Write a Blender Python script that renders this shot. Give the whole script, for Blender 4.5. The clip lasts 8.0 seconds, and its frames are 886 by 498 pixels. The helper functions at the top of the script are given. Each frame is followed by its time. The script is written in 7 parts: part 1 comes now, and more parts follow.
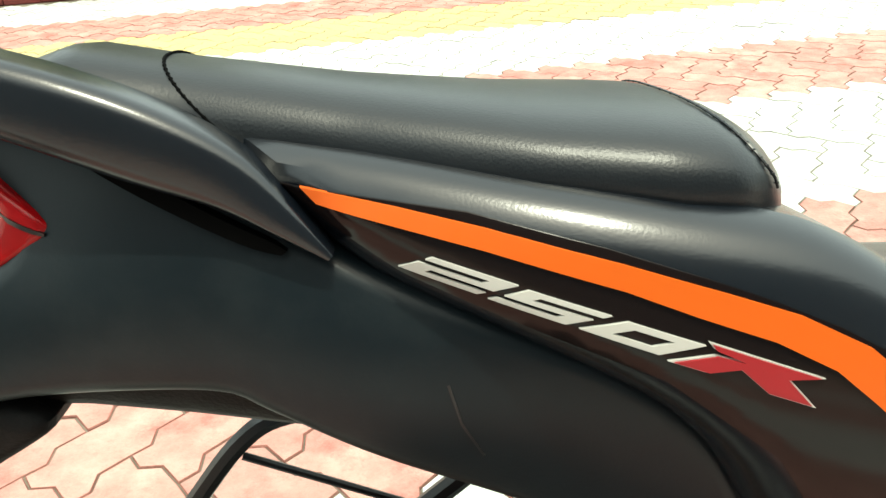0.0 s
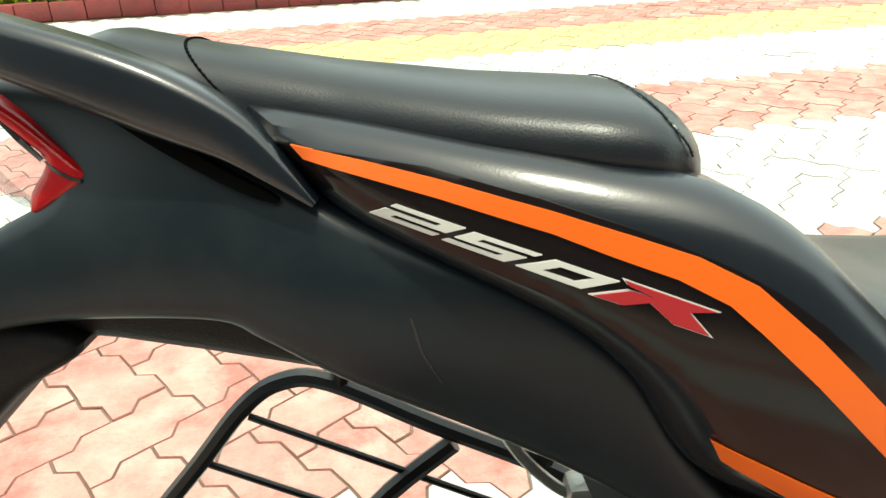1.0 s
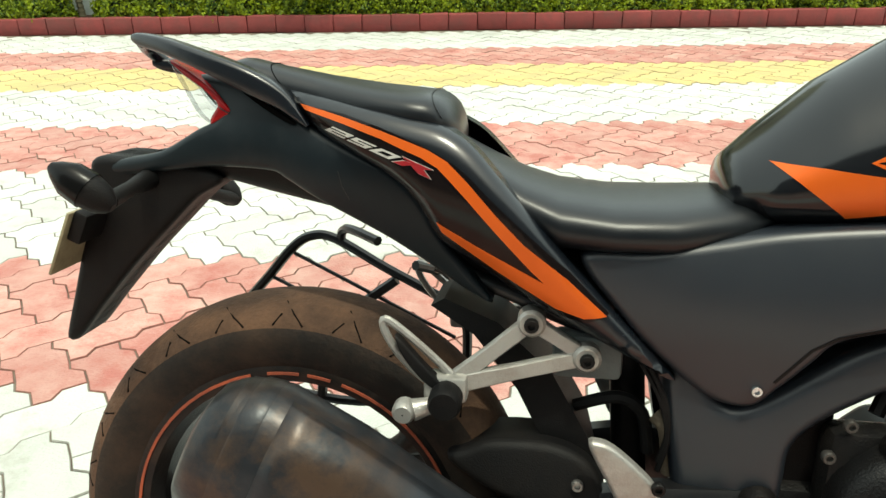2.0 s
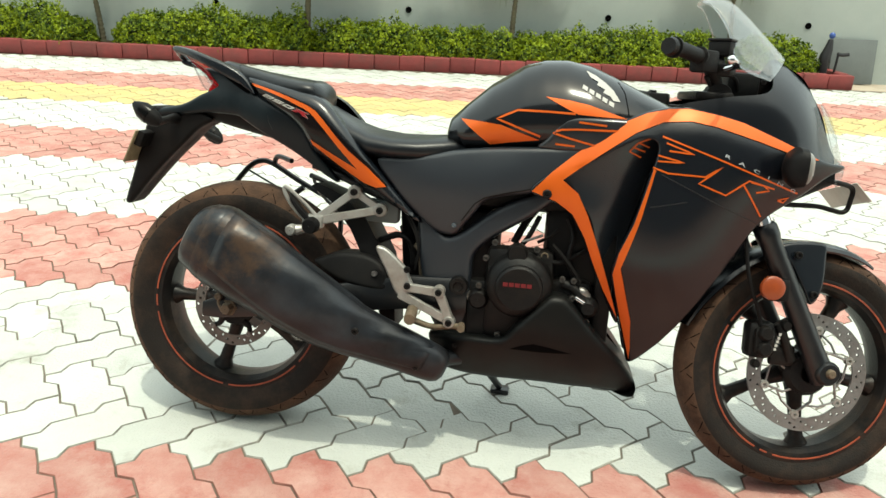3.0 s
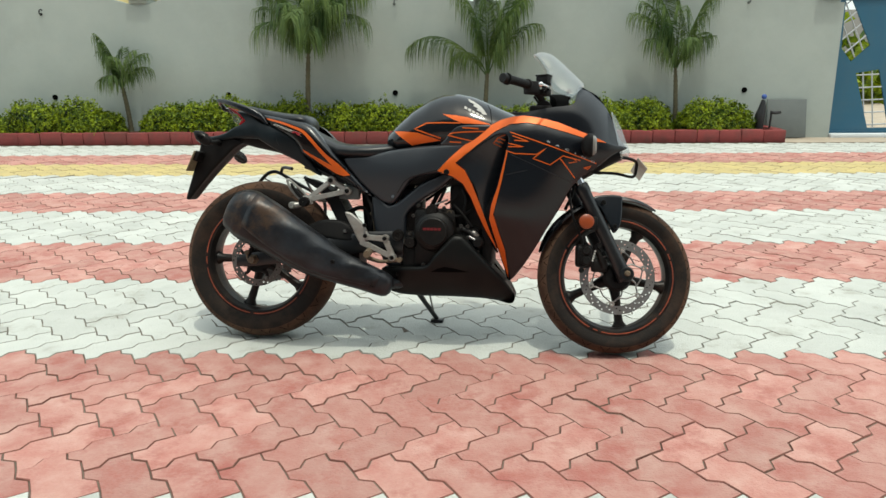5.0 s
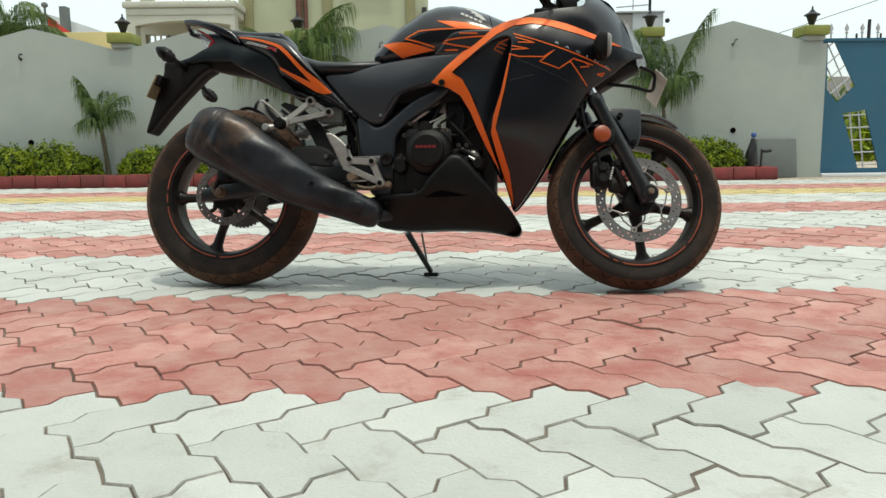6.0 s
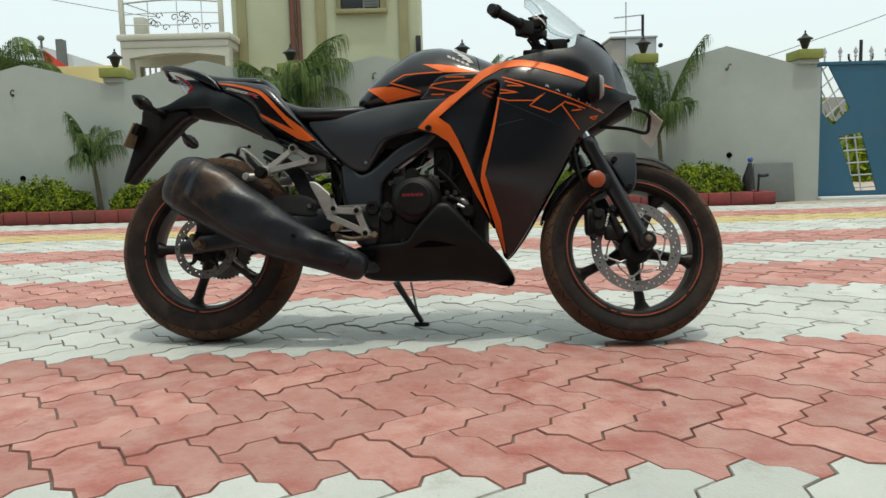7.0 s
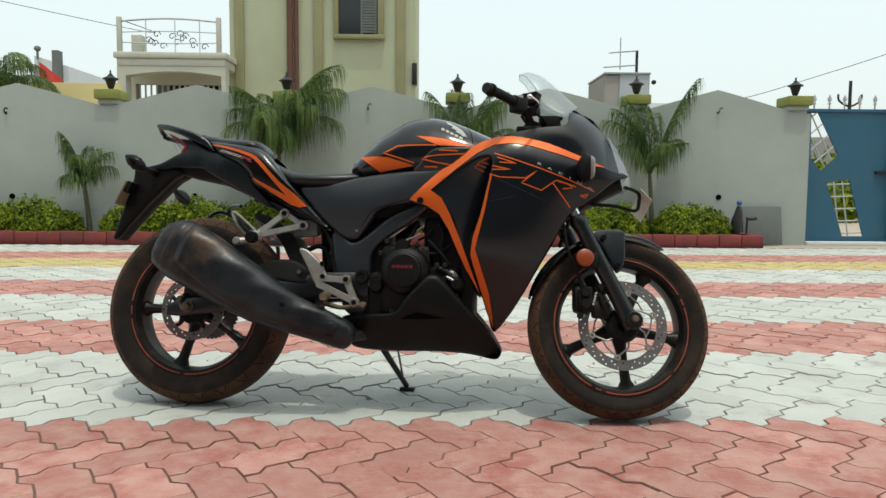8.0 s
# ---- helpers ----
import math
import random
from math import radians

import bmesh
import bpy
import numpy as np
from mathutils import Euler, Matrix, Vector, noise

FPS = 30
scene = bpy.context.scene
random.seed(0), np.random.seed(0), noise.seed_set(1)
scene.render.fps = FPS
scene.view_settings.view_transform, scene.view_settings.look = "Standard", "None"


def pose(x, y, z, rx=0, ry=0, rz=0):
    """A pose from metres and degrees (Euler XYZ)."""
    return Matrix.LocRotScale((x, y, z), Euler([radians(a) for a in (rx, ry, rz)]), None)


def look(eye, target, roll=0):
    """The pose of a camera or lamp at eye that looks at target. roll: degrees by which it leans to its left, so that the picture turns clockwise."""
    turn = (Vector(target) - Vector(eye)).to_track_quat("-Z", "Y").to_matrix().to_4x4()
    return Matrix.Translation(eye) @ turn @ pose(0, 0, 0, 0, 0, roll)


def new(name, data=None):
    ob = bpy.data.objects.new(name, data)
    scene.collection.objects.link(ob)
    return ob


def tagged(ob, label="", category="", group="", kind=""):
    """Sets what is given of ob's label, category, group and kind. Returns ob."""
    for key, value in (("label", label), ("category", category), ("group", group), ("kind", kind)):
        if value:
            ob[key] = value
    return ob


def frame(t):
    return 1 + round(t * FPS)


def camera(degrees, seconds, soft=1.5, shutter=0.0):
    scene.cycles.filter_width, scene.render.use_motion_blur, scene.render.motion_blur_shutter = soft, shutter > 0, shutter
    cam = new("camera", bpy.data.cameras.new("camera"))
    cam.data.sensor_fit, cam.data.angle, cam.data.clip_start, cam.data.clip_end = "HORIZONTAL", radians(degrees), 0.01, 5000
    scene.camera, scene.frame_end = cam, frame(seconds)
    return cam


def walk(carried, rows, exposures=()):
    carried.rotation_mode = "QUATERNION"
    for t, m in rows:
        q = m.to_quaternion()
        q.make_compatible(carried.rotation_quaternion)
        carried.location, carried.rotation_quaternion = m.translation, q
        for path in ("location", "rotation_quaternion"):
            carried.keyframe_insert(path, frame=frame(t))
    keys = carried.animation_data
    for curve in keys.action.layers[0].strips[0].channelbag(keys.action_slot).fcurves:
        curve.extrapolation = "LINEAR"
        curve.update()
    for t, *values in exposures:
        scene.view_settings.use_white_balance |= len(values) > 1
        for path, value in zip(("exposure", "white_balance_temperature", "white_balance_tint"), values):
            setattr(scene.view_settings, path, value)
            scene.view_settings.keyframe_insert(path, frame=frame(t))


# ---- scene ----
cam = camera(62.1, 8.0)
PATH = [
    (0, (-0.643, 0.386, 0.956), (-0.281, 2.107, 0.003), -3.0),
    (0.5, (-0.647, 0.385, 0.95), (-0.317, 2.117, 0.004), -3.1),
    (1, (-0.63, 0.326, 0.952), (-0.334, 2.091, 0.058), -2.3),
    (1.2, (-0.622, 0.265, 0.963), (-0.346, 2.039, 0.082), -2.2),
    (2.3, (-0.383, -0.45, 1.076), (-0.469, 1.383, 0.28), -0.2),
    (2.5, (-0.319, -0.629, 1.085), (-0.39, 1.216, 0.317), 0.5),
    (3, (-0.164, -1.161, 1.144), (-0.167, 0.704, 0.421), 2.5),
    (3.5, (-0.052, -1.631, 1.206), (-0.04, 0.264, 0.567), 0.2),
    (4, (0.012, -2.053, 1.239), (-0.032, -0.135, 0.674), 0.5),
    (4.5, (0.093, -2.262, 1.185), (0.02, -0.331, 0.668), 0.1),
    (4.7, (0.095, -2.287, 1.173), (0.035, -0.36, 0.64), -0.1),
    (5.8, (0.042, -2.063, 0.572), (0.064, -0.087, 0.262), -0.4),
    (6, (0.042, -2.014, 0.477), (0.054, -0.034, 0.198), -0.7),
    (6.5, (0.057, -1.914, 0.448), (0.067, 0.069, 0.191), -0.9),
    (7, (0.074, -1.9, 0.55), (0.091, 0.089, 0.334), -1.6),
    (7.5, (0.083, -1.891, 0.682), (0.108, 0.099, 0.479), -0.7),
    (8, (0.078, -1.892, 0.712), (0.124, 0.101, 0.55), 0.4),
]
walk(cam, [(t, look(eye, target, roll)) for t, eye, target, roll in PATH], ((0.0, 0.71, 6850, -7), (1.2, 0.71, 6850, -7), (2.3, 0.14, 6850, -4), (2.6, 0.16, 6850, -4), (3.0, 0.28, 6800, -4), (3.5, 0.25, 6600, -4), (4.0, 0.02, 6500, -1), (4.5, -0.13, 6500, 0), (6.0, -0.33, 6500, 1), (7.0, -0.50, 6500, 1), (8.0, -0.47, 6500, 2)))

# world, sun
world = bpy.data.worlds.new("sky")
scene.world = world
world.use_nodes = True
wn = world.node_tree
sky = wn.nodes.new("ShaderNodeTexSky")
sky.sky_type = "NISHITA"
sky.sun_disc = False
sky.sun_elevation = radians(76.5)
sky.sun_rotation = radians(156)
sky.air_density = 1.0
sky.dust_density = 6.0
sky.ozone_density = 0.6
bg = wn.nodes["Background"]
wn.links.new(sky.outputs[0], bg.inputs[0])
bg.inputs[1].default_value = 0.10
haze = wn.nodes.new("ShaderNodeBackground")
haze.inputs[0].default_value = (0.95, 1.0, 1.0, 1)
haze.inputs[1].default_value = 1.08
both_skies = wn.nodes.new("ShaderNodeAddShader")
wn.links.new(bg.outputs[0], both_skies.inputs[0])
wn.links.new(haze.outputs[0], both_skies.inputs[1])
wn.links.new(both_skies.outputs[0], wn.nodes["World Output"].inputs[0])
sun = new("sun", bpy.data.lights.new("sun", "SUN"))
sun.data.energy = 2.0
sun.data.angle = radians(1.2)
sun.data.color = (1.0, 0.96, 0.88)
sun.matrix_world = look((3.2, -7.2, 32.0), (0, 0, 0))


# ---- materials ----
def mat(name, color, rough=0.5, metal=0.0, spec=0.5, tint=None, scale=8.0, amount=0.5, bump=0.0, bump_scale=60.0,
        dirt=None, dirt_amount=0.0, dirt_scale=6.0, rand=0.0, coat=0.0, vary_rough=0.1, dirt_from=0.47, dirt_to=0.72, placed=False, spot=None):
    """A surface with colour variation at two scales, dirt patches and fine relief."""
    m = bpy.data.materials.new(name)
    m.use_nodes = True
    nt = m.node_tree
    b = nt.nodes["Principled BSDF"]
    N, L = nt.nodes.new, nt.links.new
    b.inputs["Metallic"].default_value = metal
    b.inputs["Specular IOR Level"].default_value = spec
    b.inputs["Coat Weight"].default_value = coat
    b.inputs["Coat Roughness"].default_value = 0.08
    co = N("ShaderNodeNewGeometry" if placed else "ShaderNodeTexCoord")
    here = co.outputs["Position" if placed else "Object"]
    n1 = N("ShaderNodeTexNoise")
    n1.inputs["Scale"].default_value = scale
    n1.inputs["Detail"].default_value = 6
    n1.inputs["Roughness"].default_value = 0.65
    L(here, n1.inputs["Vector"])
    mix = N("ShaderNodeMix")
    mix.data_type = "RGBA"
    other = tint if tint else tuple(c * 0.72 for c in color)
    mix.inputs[6].default_value = (*color, 1)
    mix.inputs[7].default_value = (*other, 1)
    ramp = N("ShaderNodeMapRange")
    ramp.inputs["From Min"].default_value = 0.35
    ramp.inputs["From Max"].default_value = 0.68
    ramp.inputs["To Max"].default_value = amount
    L(n1.outputs["Fac"], ramp.inputs["Value"])
    L(ramp.outputs[0], mix.inputs[0])
    out = mix.outputs[2]
    if rand:
        inf = N("ShaderNodeObjectInfo")
        geo = N("ShaderNodeNewGeometry")
        add = N("ShaderNodeMath")
        add.operation = "ADD"
        L(inf.outputs["Random"], add.inputs[0])
        L(geo.outputs["Random Per Island"], add.inputs[1])
        fr = N("ShaderNodeMath")
        fr.operation = "FRACT"
        L(add.outputs[0], fr.inputs[0])
        mr = N("ShaderNodeMapRange")
        mr.inputs["To Min"].default_value = 1 - rand
        mr.inputs["To Max"].default_value = 1 + rand * 0.6
        L(fr.outputs[0], mr.inputs["Value"])
        vm = N("ShaderNodeVectorMath")
        vm.operation = "SCALE"
        L(out, vm.inputs[0])
        L(mr.outputs[0], vm.inputs["Scale"])
        out = vm.outputs[0]
    if dirt:
        n2 = N("ShaderNodeTexNoise")
        n2.inputs["Scale"].default_value = dirt_scale
        n2.inputs["Detail"].default_value = 8
        n2.inputs["Roughness"].default_value = 0.7
        L(here, n2.inputs["Vector"])
        r2 = N("ShaderNodeMapRange")
        r2.inputs["From Min"].default_value = dirt_from
        r2.inputs["From Max"].default_value = dirt_to
        r2.inputs["To Max"].default_value = dirt_amount
        L(n2.outputs["Fac"], r2.inputs["Value"])
        mx = N("ShaderNodeMix")
        mx.data_type = "RGBA"
        mx.inputs[7].default_value = (*dirt, 1)
        worn = r2.outputs[0]
        if spot:
            far = N("ShaderNodeVectorMath")
            far.operation = "DISTANCE"
            L(here, far.inputs[0])
            far.inputs[1].default_value = spot[0]
            fall = N("ShaderNodeMapRange")
            fall.inputs["From Min"].default_value = spot[1] * 0.45
            fall.inputs["From Max"].default_value = spot[1]
            fall.inputs["To Min"].default_value = 1.0
            fall.inputs["To Max"].default_value = 0.08
            L(far.outputs["Value"], fall.inputs["Value"])
            mul = N("ShaderNodeMath")
            mul.operation = "MULTIPLY"
            L(worn, mul.inputs[0])
            L(fall.outputs[0], mul.inputs[1])
            worn = mul.outputs[0]
        L(worn, mx.inputs[0])
        L(out, mx.inputs[6])
        out = mx.outputs[2]
    L(out, b.inputs["Base Color"])
    rr = N("ShaderNodeMapRange")
    rr.inputs["To Min"].default_value = max(0.03, rough - vary_rough)
    rr.inputs["To Max"].default_value = min(1.0, rough + vary_rough)
    L(n1.outputs["Fac"], rr.inputs["Value"])
    L(rr.outputs[0], b.inputs["Roughness"])
    if bump:
        n3 = N("ShaderNodeTexNoise")
        n3.inputs["Scale"].default_value = bump_scale
        n3.inputs["Detail"].default_value = 5
        L(here, n3.inputs["Vector"])
        bp = N("ShaderNodeBump")
        bp.inputs["Strength"].default_value = bump
        bp.inputs["Distance"].default_value = 0.01
        L(n3.outputs["Fac"], bp.inputs["Height"])
        L(bp.outputs[0], b.inputs["Normal"])
    return m


def glass(name, color, clear, rough=0.05, blend=0.3):
    """Thin clear or smoked plastic: see-through with a gloss on it."""
    m = bpy.data.materials.new(name)
    m.use_nodes = True
    nt = m.node_tree
    nt.nodes.remove(nt.nodes["Principled BSDF"])
    tr, gl, fr, mx = (nt.nodes.new("ShaderNode" + k) for k in ("BsdfTransparent", "BsdfGlossy", "LayerWeight", "MixShader"))
    df, m2 = nt.nodes.new("ShaderNodeBsdfDiffuse"), nt.nodes.new("ShaderNodeMixShader")
    tr.inputs[0].default_value = (*color, 1)
    df.inputs[0].default_value = (*[0.8 * c for c in color], 1)
    gl.inputs["Roughness"].default_value = rough
    fr.inputs[0].default_value = blend
    gain = nt.nodes.new("ShaderNodeMath")
    gain.operation = "MULTIPLY_ADD"
    gain.inputs[1].default_value, gain.inputs[2].default_value = 0.40, 0.025
    nt.links.new(fr.outputs["Facing"], gain.inputs[0])
    m2.inputs[0].default_value = clear
    nt.links.new(df.outputs[0], m2.inputs[1])
    nt.links.new(tr.outputs[0], m2.inputs[2])
    nt.links.new(gain.outputs[0], mx.inputs[0])
    nt.links.new(m2.outputs[0], mx.inputs[1])
    nt.links.new(gl.outputs[0], mx.inputs[2])
    nt.links.new(mx.outputs[0], nt.nodes["Material Output"].inputs[0])
    return m


DUST = (0.20, 0.13, 0.085)
M_BODY = mat("satin_black_paint", (0.0028, 0.0044, 0.0070), 0.25, 0.0, 0.62, (0.0044, 0.0064, 0.0095), 5, 0.6, 0.03, 900, (0.03, 0.026, 0.023), 0.05, 14, vary_rough=0.06)
M_TAIL = mat("scuffed_blue_black_plastic", (0.0038, 0.0074, 0.0100), 0.40, 0.0, 0.26, (0.0080, 0.0132, 0.0160), 7, 0.8, 0.025, 600, (0.026, 0.031, 0.032), 0.50, 6, dirt_from=0.48, dirt_to=0.74)
# brown of the mirrored red pavers is mixed into this black
M_DECAL = mat("gloss_black_decal_paver_tint", (0.0052, 0.0030, 0.0028), 0.15, 0.0, 0.25, (0.0072, 0.0044, 0.0040), 8, 0.6, vary_rough=0.04)
M_FAIR = mat("satin_grey_fairing_paint", (0.0036, 0.0046, 0.0070), 0.24, 0.0, 0.48, (0.0060, 0.0070, 0.0092), 4, 0.6, 0.03, 900, (0.03, 0.026, 0.022), 0.06, 9, vary_rough=0.07)
M_GLOSS = mat("gloss_black_paint", (0.0036, 0.0042, 0.0055), 0.15, 0.0, 0.48, (0.006, 0.0066, 0.008), 6, 0.5, vary_rough=0.05)
# blue-grey base puts the reflected sky's sheen into black plastic
M_INNER = mat("sheen_tinted_black_plastic", (0.0110, 0.0145, 0.0190), 0.26, 0.0, 0.65, (0.0060, 0.0075, 0.0100), 6, 0.8, vary_rough=0.05)
M_PAN = mat("dusty_satin_belly_plastic", (0.0024, 0.0030, 0.0032), 0.45, 0.0, 0.20, (0.0048, 0.0054, 0.0052), 5, 0.9, 0.05, 600, (0.050, 0.040, 0.030), 0.10, 8)
# black gloss cover, lifted to metallic grey to hold the sky's sheen
M_SHEENCOVER = mat("black_gloss_with_sky_sheen", (0.022, 0.023, 0.026), 0.20, 0.25, 0.6, (0.032, 0.033, 0.036), 10, 0.6)
M_PANEL = mat("satin_charcoal_panel", (0.0120, 0.0158, 0.0215), 0.38, 0.0, 0.60, (0.0170, 0.0210, 0.0270), 5, 0.7, 0.04, 800, (0.03, 0.028, 0.026), 0.10, 11, vary_rough=0.06)
M_DARK = mat("black_moulded_plastic", (0.0026, 0.0026, 0.003), 0.58, 0.0, 0.2, (0.0055, 0.005, 0.0048), 14, 0.6, 0.12, 500, (0.05, 0.033, 0.022), 0.10, 10)
M_SEAT = mat("black_vinyl", (0.0045, 0.006, 0.008), 0.33, 0.0, 0.42, (0.008, 0.0095, 0.0115), 10, 0.6, 0.06, 900, (0.035, 0.032, 0.03), 0.06, 8)
M_ORANGE = mat("pearl_orange_decal", (0.70, 0.115, 0.004), 0.43, 0.30, 0.6, (0.64, 0.102, 0.004), 9, 0.5, vary_rough=0.04)
M_WHITE = mat("off_white_decal", (0.46, 0.45, 0.42), 0.45, 0, 0.3, tint=(0.40, 0.39, 0.36))
M_RED = mat("red_decal", (0.30, 0.008, 0.014), 0.38, tint=(0.22, 0.006, 0.01))
M_TYRE = mat("worn_tyre_sidewall", (0.0100, 0.0088, 0.0078), 0.75, 0.0, 0.22, (0.017, 0.0135, 0.0110), 30, 0.8, 0.2, 220, (0.060, 0.036, 0.023), 0.60, 9, dirt_from=0.46, dirt_to=0.72)
M_TREAD = mat("dusty_tyre_tread", (0.038, 0.0225, 0.0155), 0.85, 0.0, 0.2, (0.062, 0.037, 0.024), 30, 0.8, 0.3, 220, (0.125, 0.068, 0.040), 0.75, 9, dirt_from=0.42, dirt_to=0.66)
M_WHEEL = mat("black_cast_alloy", (0.006, 0.006, 0.0065), 0.4, 0.15, 0.3, (0.018, 0.015, 0.013), 12, 0.6, 0.1, 300, (0.11, 0.07, 0.045), 0.3, 15)
M_DISC = mat("brushed_brake_steel", (0.30, 0.295, 0.288), 0.36, 0.75, 0.5, (0.28, 0.27, 0.26), 40, 0.7, 0.1, 400, (0.10, 0.07, 0.05), 0.35, 20)
M_DISCOLD = mat("rusty_brake_steel", (0.19, 0.18, 0.17), 0.42, 0.7, 0.5, (0.10, 0.09, 0.08), 30, 0.8, 0.1, 400, (0.15, 0.12, 0.09), 0.3, 20)
M_TAPE = mat("faded_orange_tape", (0.34, 0.07, 0.028), 0.55, tint=(0.14, 0.035, 0.02), scale=18, amount=0.95)
M_ALLOY = mat("cast_silver_alloy", (0.42, 0.41, 0.385), 0.40, 0.6, 0.5, (0.33, 0.315, 0.29), 18, 0.6, 0.15, 350, (0.20, 0.15, 0.10), 0.35, 18)
M_CHROME = mat("chromed_steel", (0.7, 0.7, 0.7), 0.12, 1.0, vary_rough=0.05)
M_BOLT = mat("dull_steel_bolt", (0.32, 0.31, 0.30), 0.4, 0.8, 0.5, (0.2, 0.18, 0.16), 60, 0.8)
M_CASEBOLT = mat("dark_zinc_bolt", (0.10, 0.095, 0.09), 0.42, 0.7, 0.5, (0.05, 0.045, 0.04), 60, 0.8)
M_ENGINE = mat("black_engine_paint", (0.0034, 0.0034, 0.0038), 0.42, 0.0, 0.22, (0.007, 0.0066, 0.006), 15, 0.6, 0.2, 350, (0.06, 0.042, 0.03), 0.15, 14)
M_EXHAUST = mat("scorched_muffler_steel", (0.024, 0.0285, 0.035), 0.36, 0.3, 0.42, (0.0050, 0.0054, 0.0064), 7, 1.0, 0.07, 60, (0.085, 0.050, 0.029), 0.70, 9, dirt_from=0.48, dirt_to=0.62, spot=((-0.625, -0.28, 0.485), 0.15))
M_BRASS = mat("muddy_metal", (0.17, 0.13, 0.088), 0.65, 0.3, 0.4, (0.10, 0.075, 0.05), 30, 0.8, 0.3, 150)
M_FRAME = mat("black_frame_enamel", (0.0040, 0.0048, 0.0062), 0.34, 0.0, 0.55, (0.008, 0.008, 0.0085), 12, 0.5, 0.06, 400, (0.06, 0.042, 0.03), 0.10, 12)
M_REDLENS = mat("red_lamp_plastic", (0.36, 0.003, 0.006), 0.22, 0, 0.3, tint=(0.20, 0.002, 0.004), scale=30, amount=0.8)
M_AMBER = mat("amber_reflector_plastic", (0.27, 0.048, 0.009), 0.35, coat=0.1, tint=(0.20, 0.036, 0.008), scale=80)
M_CLEAR = glass("clear_lens", (0.88, 0.9, 0.91), 0.88)
M_SCREEN = glass("smoked_windscreen", (0.93, 0.955, 0.96), 0.95, 0.03, 0.25)
# black that stands in for the shade inside slots, grooves and holes
M_VOID = mat("black_recess_shade", (0.002, 0.002, 0.002), 0.9, 0, 0.05)
M_MUDPLATE = mat("muddy_number_plate", (0.30, 0.26, 0.16), 0.55, 0, 0.35, (0.17, 0.135, 0.08), 25, 0.9)
M_DARKLENS = mat("dark_lamp_lens", (0.004, 0.004, 0.004), 0.25, 0, 0.15)
M_MARK = mat("dull_red_marking", (0.15, 0.006, 0.010), 0.5)
M_GREYLENS = mat("grey_lamp_lens", (0.20, 0.195, 0.18), 0.25, tint=(0.22, 0.21, 0.2), scale=40)
M_FARGREY = mat("far_grey_wall", (0.36, 0.39, 0.41), 0.85, tint=(0.30, 0.33, 0.35), scale=0.8)
# darker wall colour with the shade of the hut's side put in
M_FARSHADED = mat("far_shaded_wall", (0.27, 0.26, 0.24), 0.85, tint=(0.22, 0.21, 0.2), scale=0.8)
# colour of the added unseen wall, kept dark for the bike's reflections
M_UNSEENWALL = mat("unseen_wall_dark_grey", (0.165, 0.185, 0.21), 0.9, 0, 0.2, (0.11, 0.125, 0.145), 0.9, 0.9, 0.3, 40)
M_PLATE = mat("weathered_number_plate", (0.55, 0.53, 0.48), 0.5, 0.0, 0.5, (0.42, 0.38, 0.32), 14, 0.7)

M_PAVE = {
    "white": mat("white_painted_paver", (0.52, 0.535, 0.50), 0.8, 0, 0.3, (0.43, 0.445, 0.415), 3, 0.8, 0.5, 130, (0.27, 0.245, 0.195), 0.55, 6, rand=0.10, dirt_from=0.56, dirt_to=0.72, placed=True),
    "red": mat("red_painted_paver", (0.415, 0.185, 0.156), 0.78, 0, 0.3, (0.50, 0.305, 0.260), 9, 1.0, 0.5, 120, (0.33, 0.105, 0.088), 0.8, 5.0, rand=0.17, dirt_from=0.50, dirt_to=0.64, placed=True),
    "yellow": mat("yellow_painted_paver", (0.52, 0.42, 0.18), 0.8, 0, 0.3, (0.46, 0.385, 0.21), 4, 0.7, 0.5, 130, (0.33, 0.26, 0.14), 0.35, 4, rand=0.08, placed=True),
}
M_JOINT = {k: mat("dirty_chamfer_of_" + k + "_paver", q, 0.88, 0, 0.2, tuple(0.45 * c for c in q), 9, 0.9, 0.4, 120, (0.13, 0.10, 0.075), 0.70, 2.6, dirt_from=0.49, dirt_to=0.66, placed=True)
           for k, q in (("white", (0.43, 0.43, 0.385)), ("red", (0.32, 0.14, 0.115)), ("yellow", (0.36, 0.29, 0.14)))}
M_SAND = mat("pale_joint_sand", (0.205, 0.172, 0.138), 0.95, 0, 0.2, (0.075, 0.056, 0.042), 3.5, 1.0, 0.4, 120, placed=True)
M_EARTH = mat("pale_dry_earth", (0.38, 0.32, 0.25), 0.95, 0, 0.2, (0.46, 0.40, 0.32), 1.5, 0.8, 0.5, 25, (0.25, 0.2, 0.15), 0.5, 4)
M_KERB = mat("red_painted_kerb", (0.24, 0.048, 0.045), 0.65, 0, 0.35, (0.17, 0.035, 0.034), 5, 0.8, 0.4, 90, (0.11, 0.06, 0.05), 0.5, 5, rand=0.2, placed=True)
M_SOIL = mat("planting_soil", (0.06, 0.04, 0.028), 0.95, 0, 0.2, (0.1, 0.07, 0.05), 12, 0.8, 0.6, 40)
M_WALL = mat("grey_white_lime_plaster", (0.375, 0.415, 0.385), 0.85, 0, 0.3, (0.325, 0.365, 0.345), 1.3, 0.9, 0.12, 60, (0.27, 0.295, 0.27), 0.45, 0.7)
M_CAP = mat("olive_green_coping", (0.25, 0.27, 0.075), 0.7, 0, 0.3, (0.18, 0.20, 0.05), 8, 0.7, 0.3, 60)
M_IRON = mat("black_cast_iron", (0.018, 0.018, 0.02), 0.5, 0.3, 0.5)
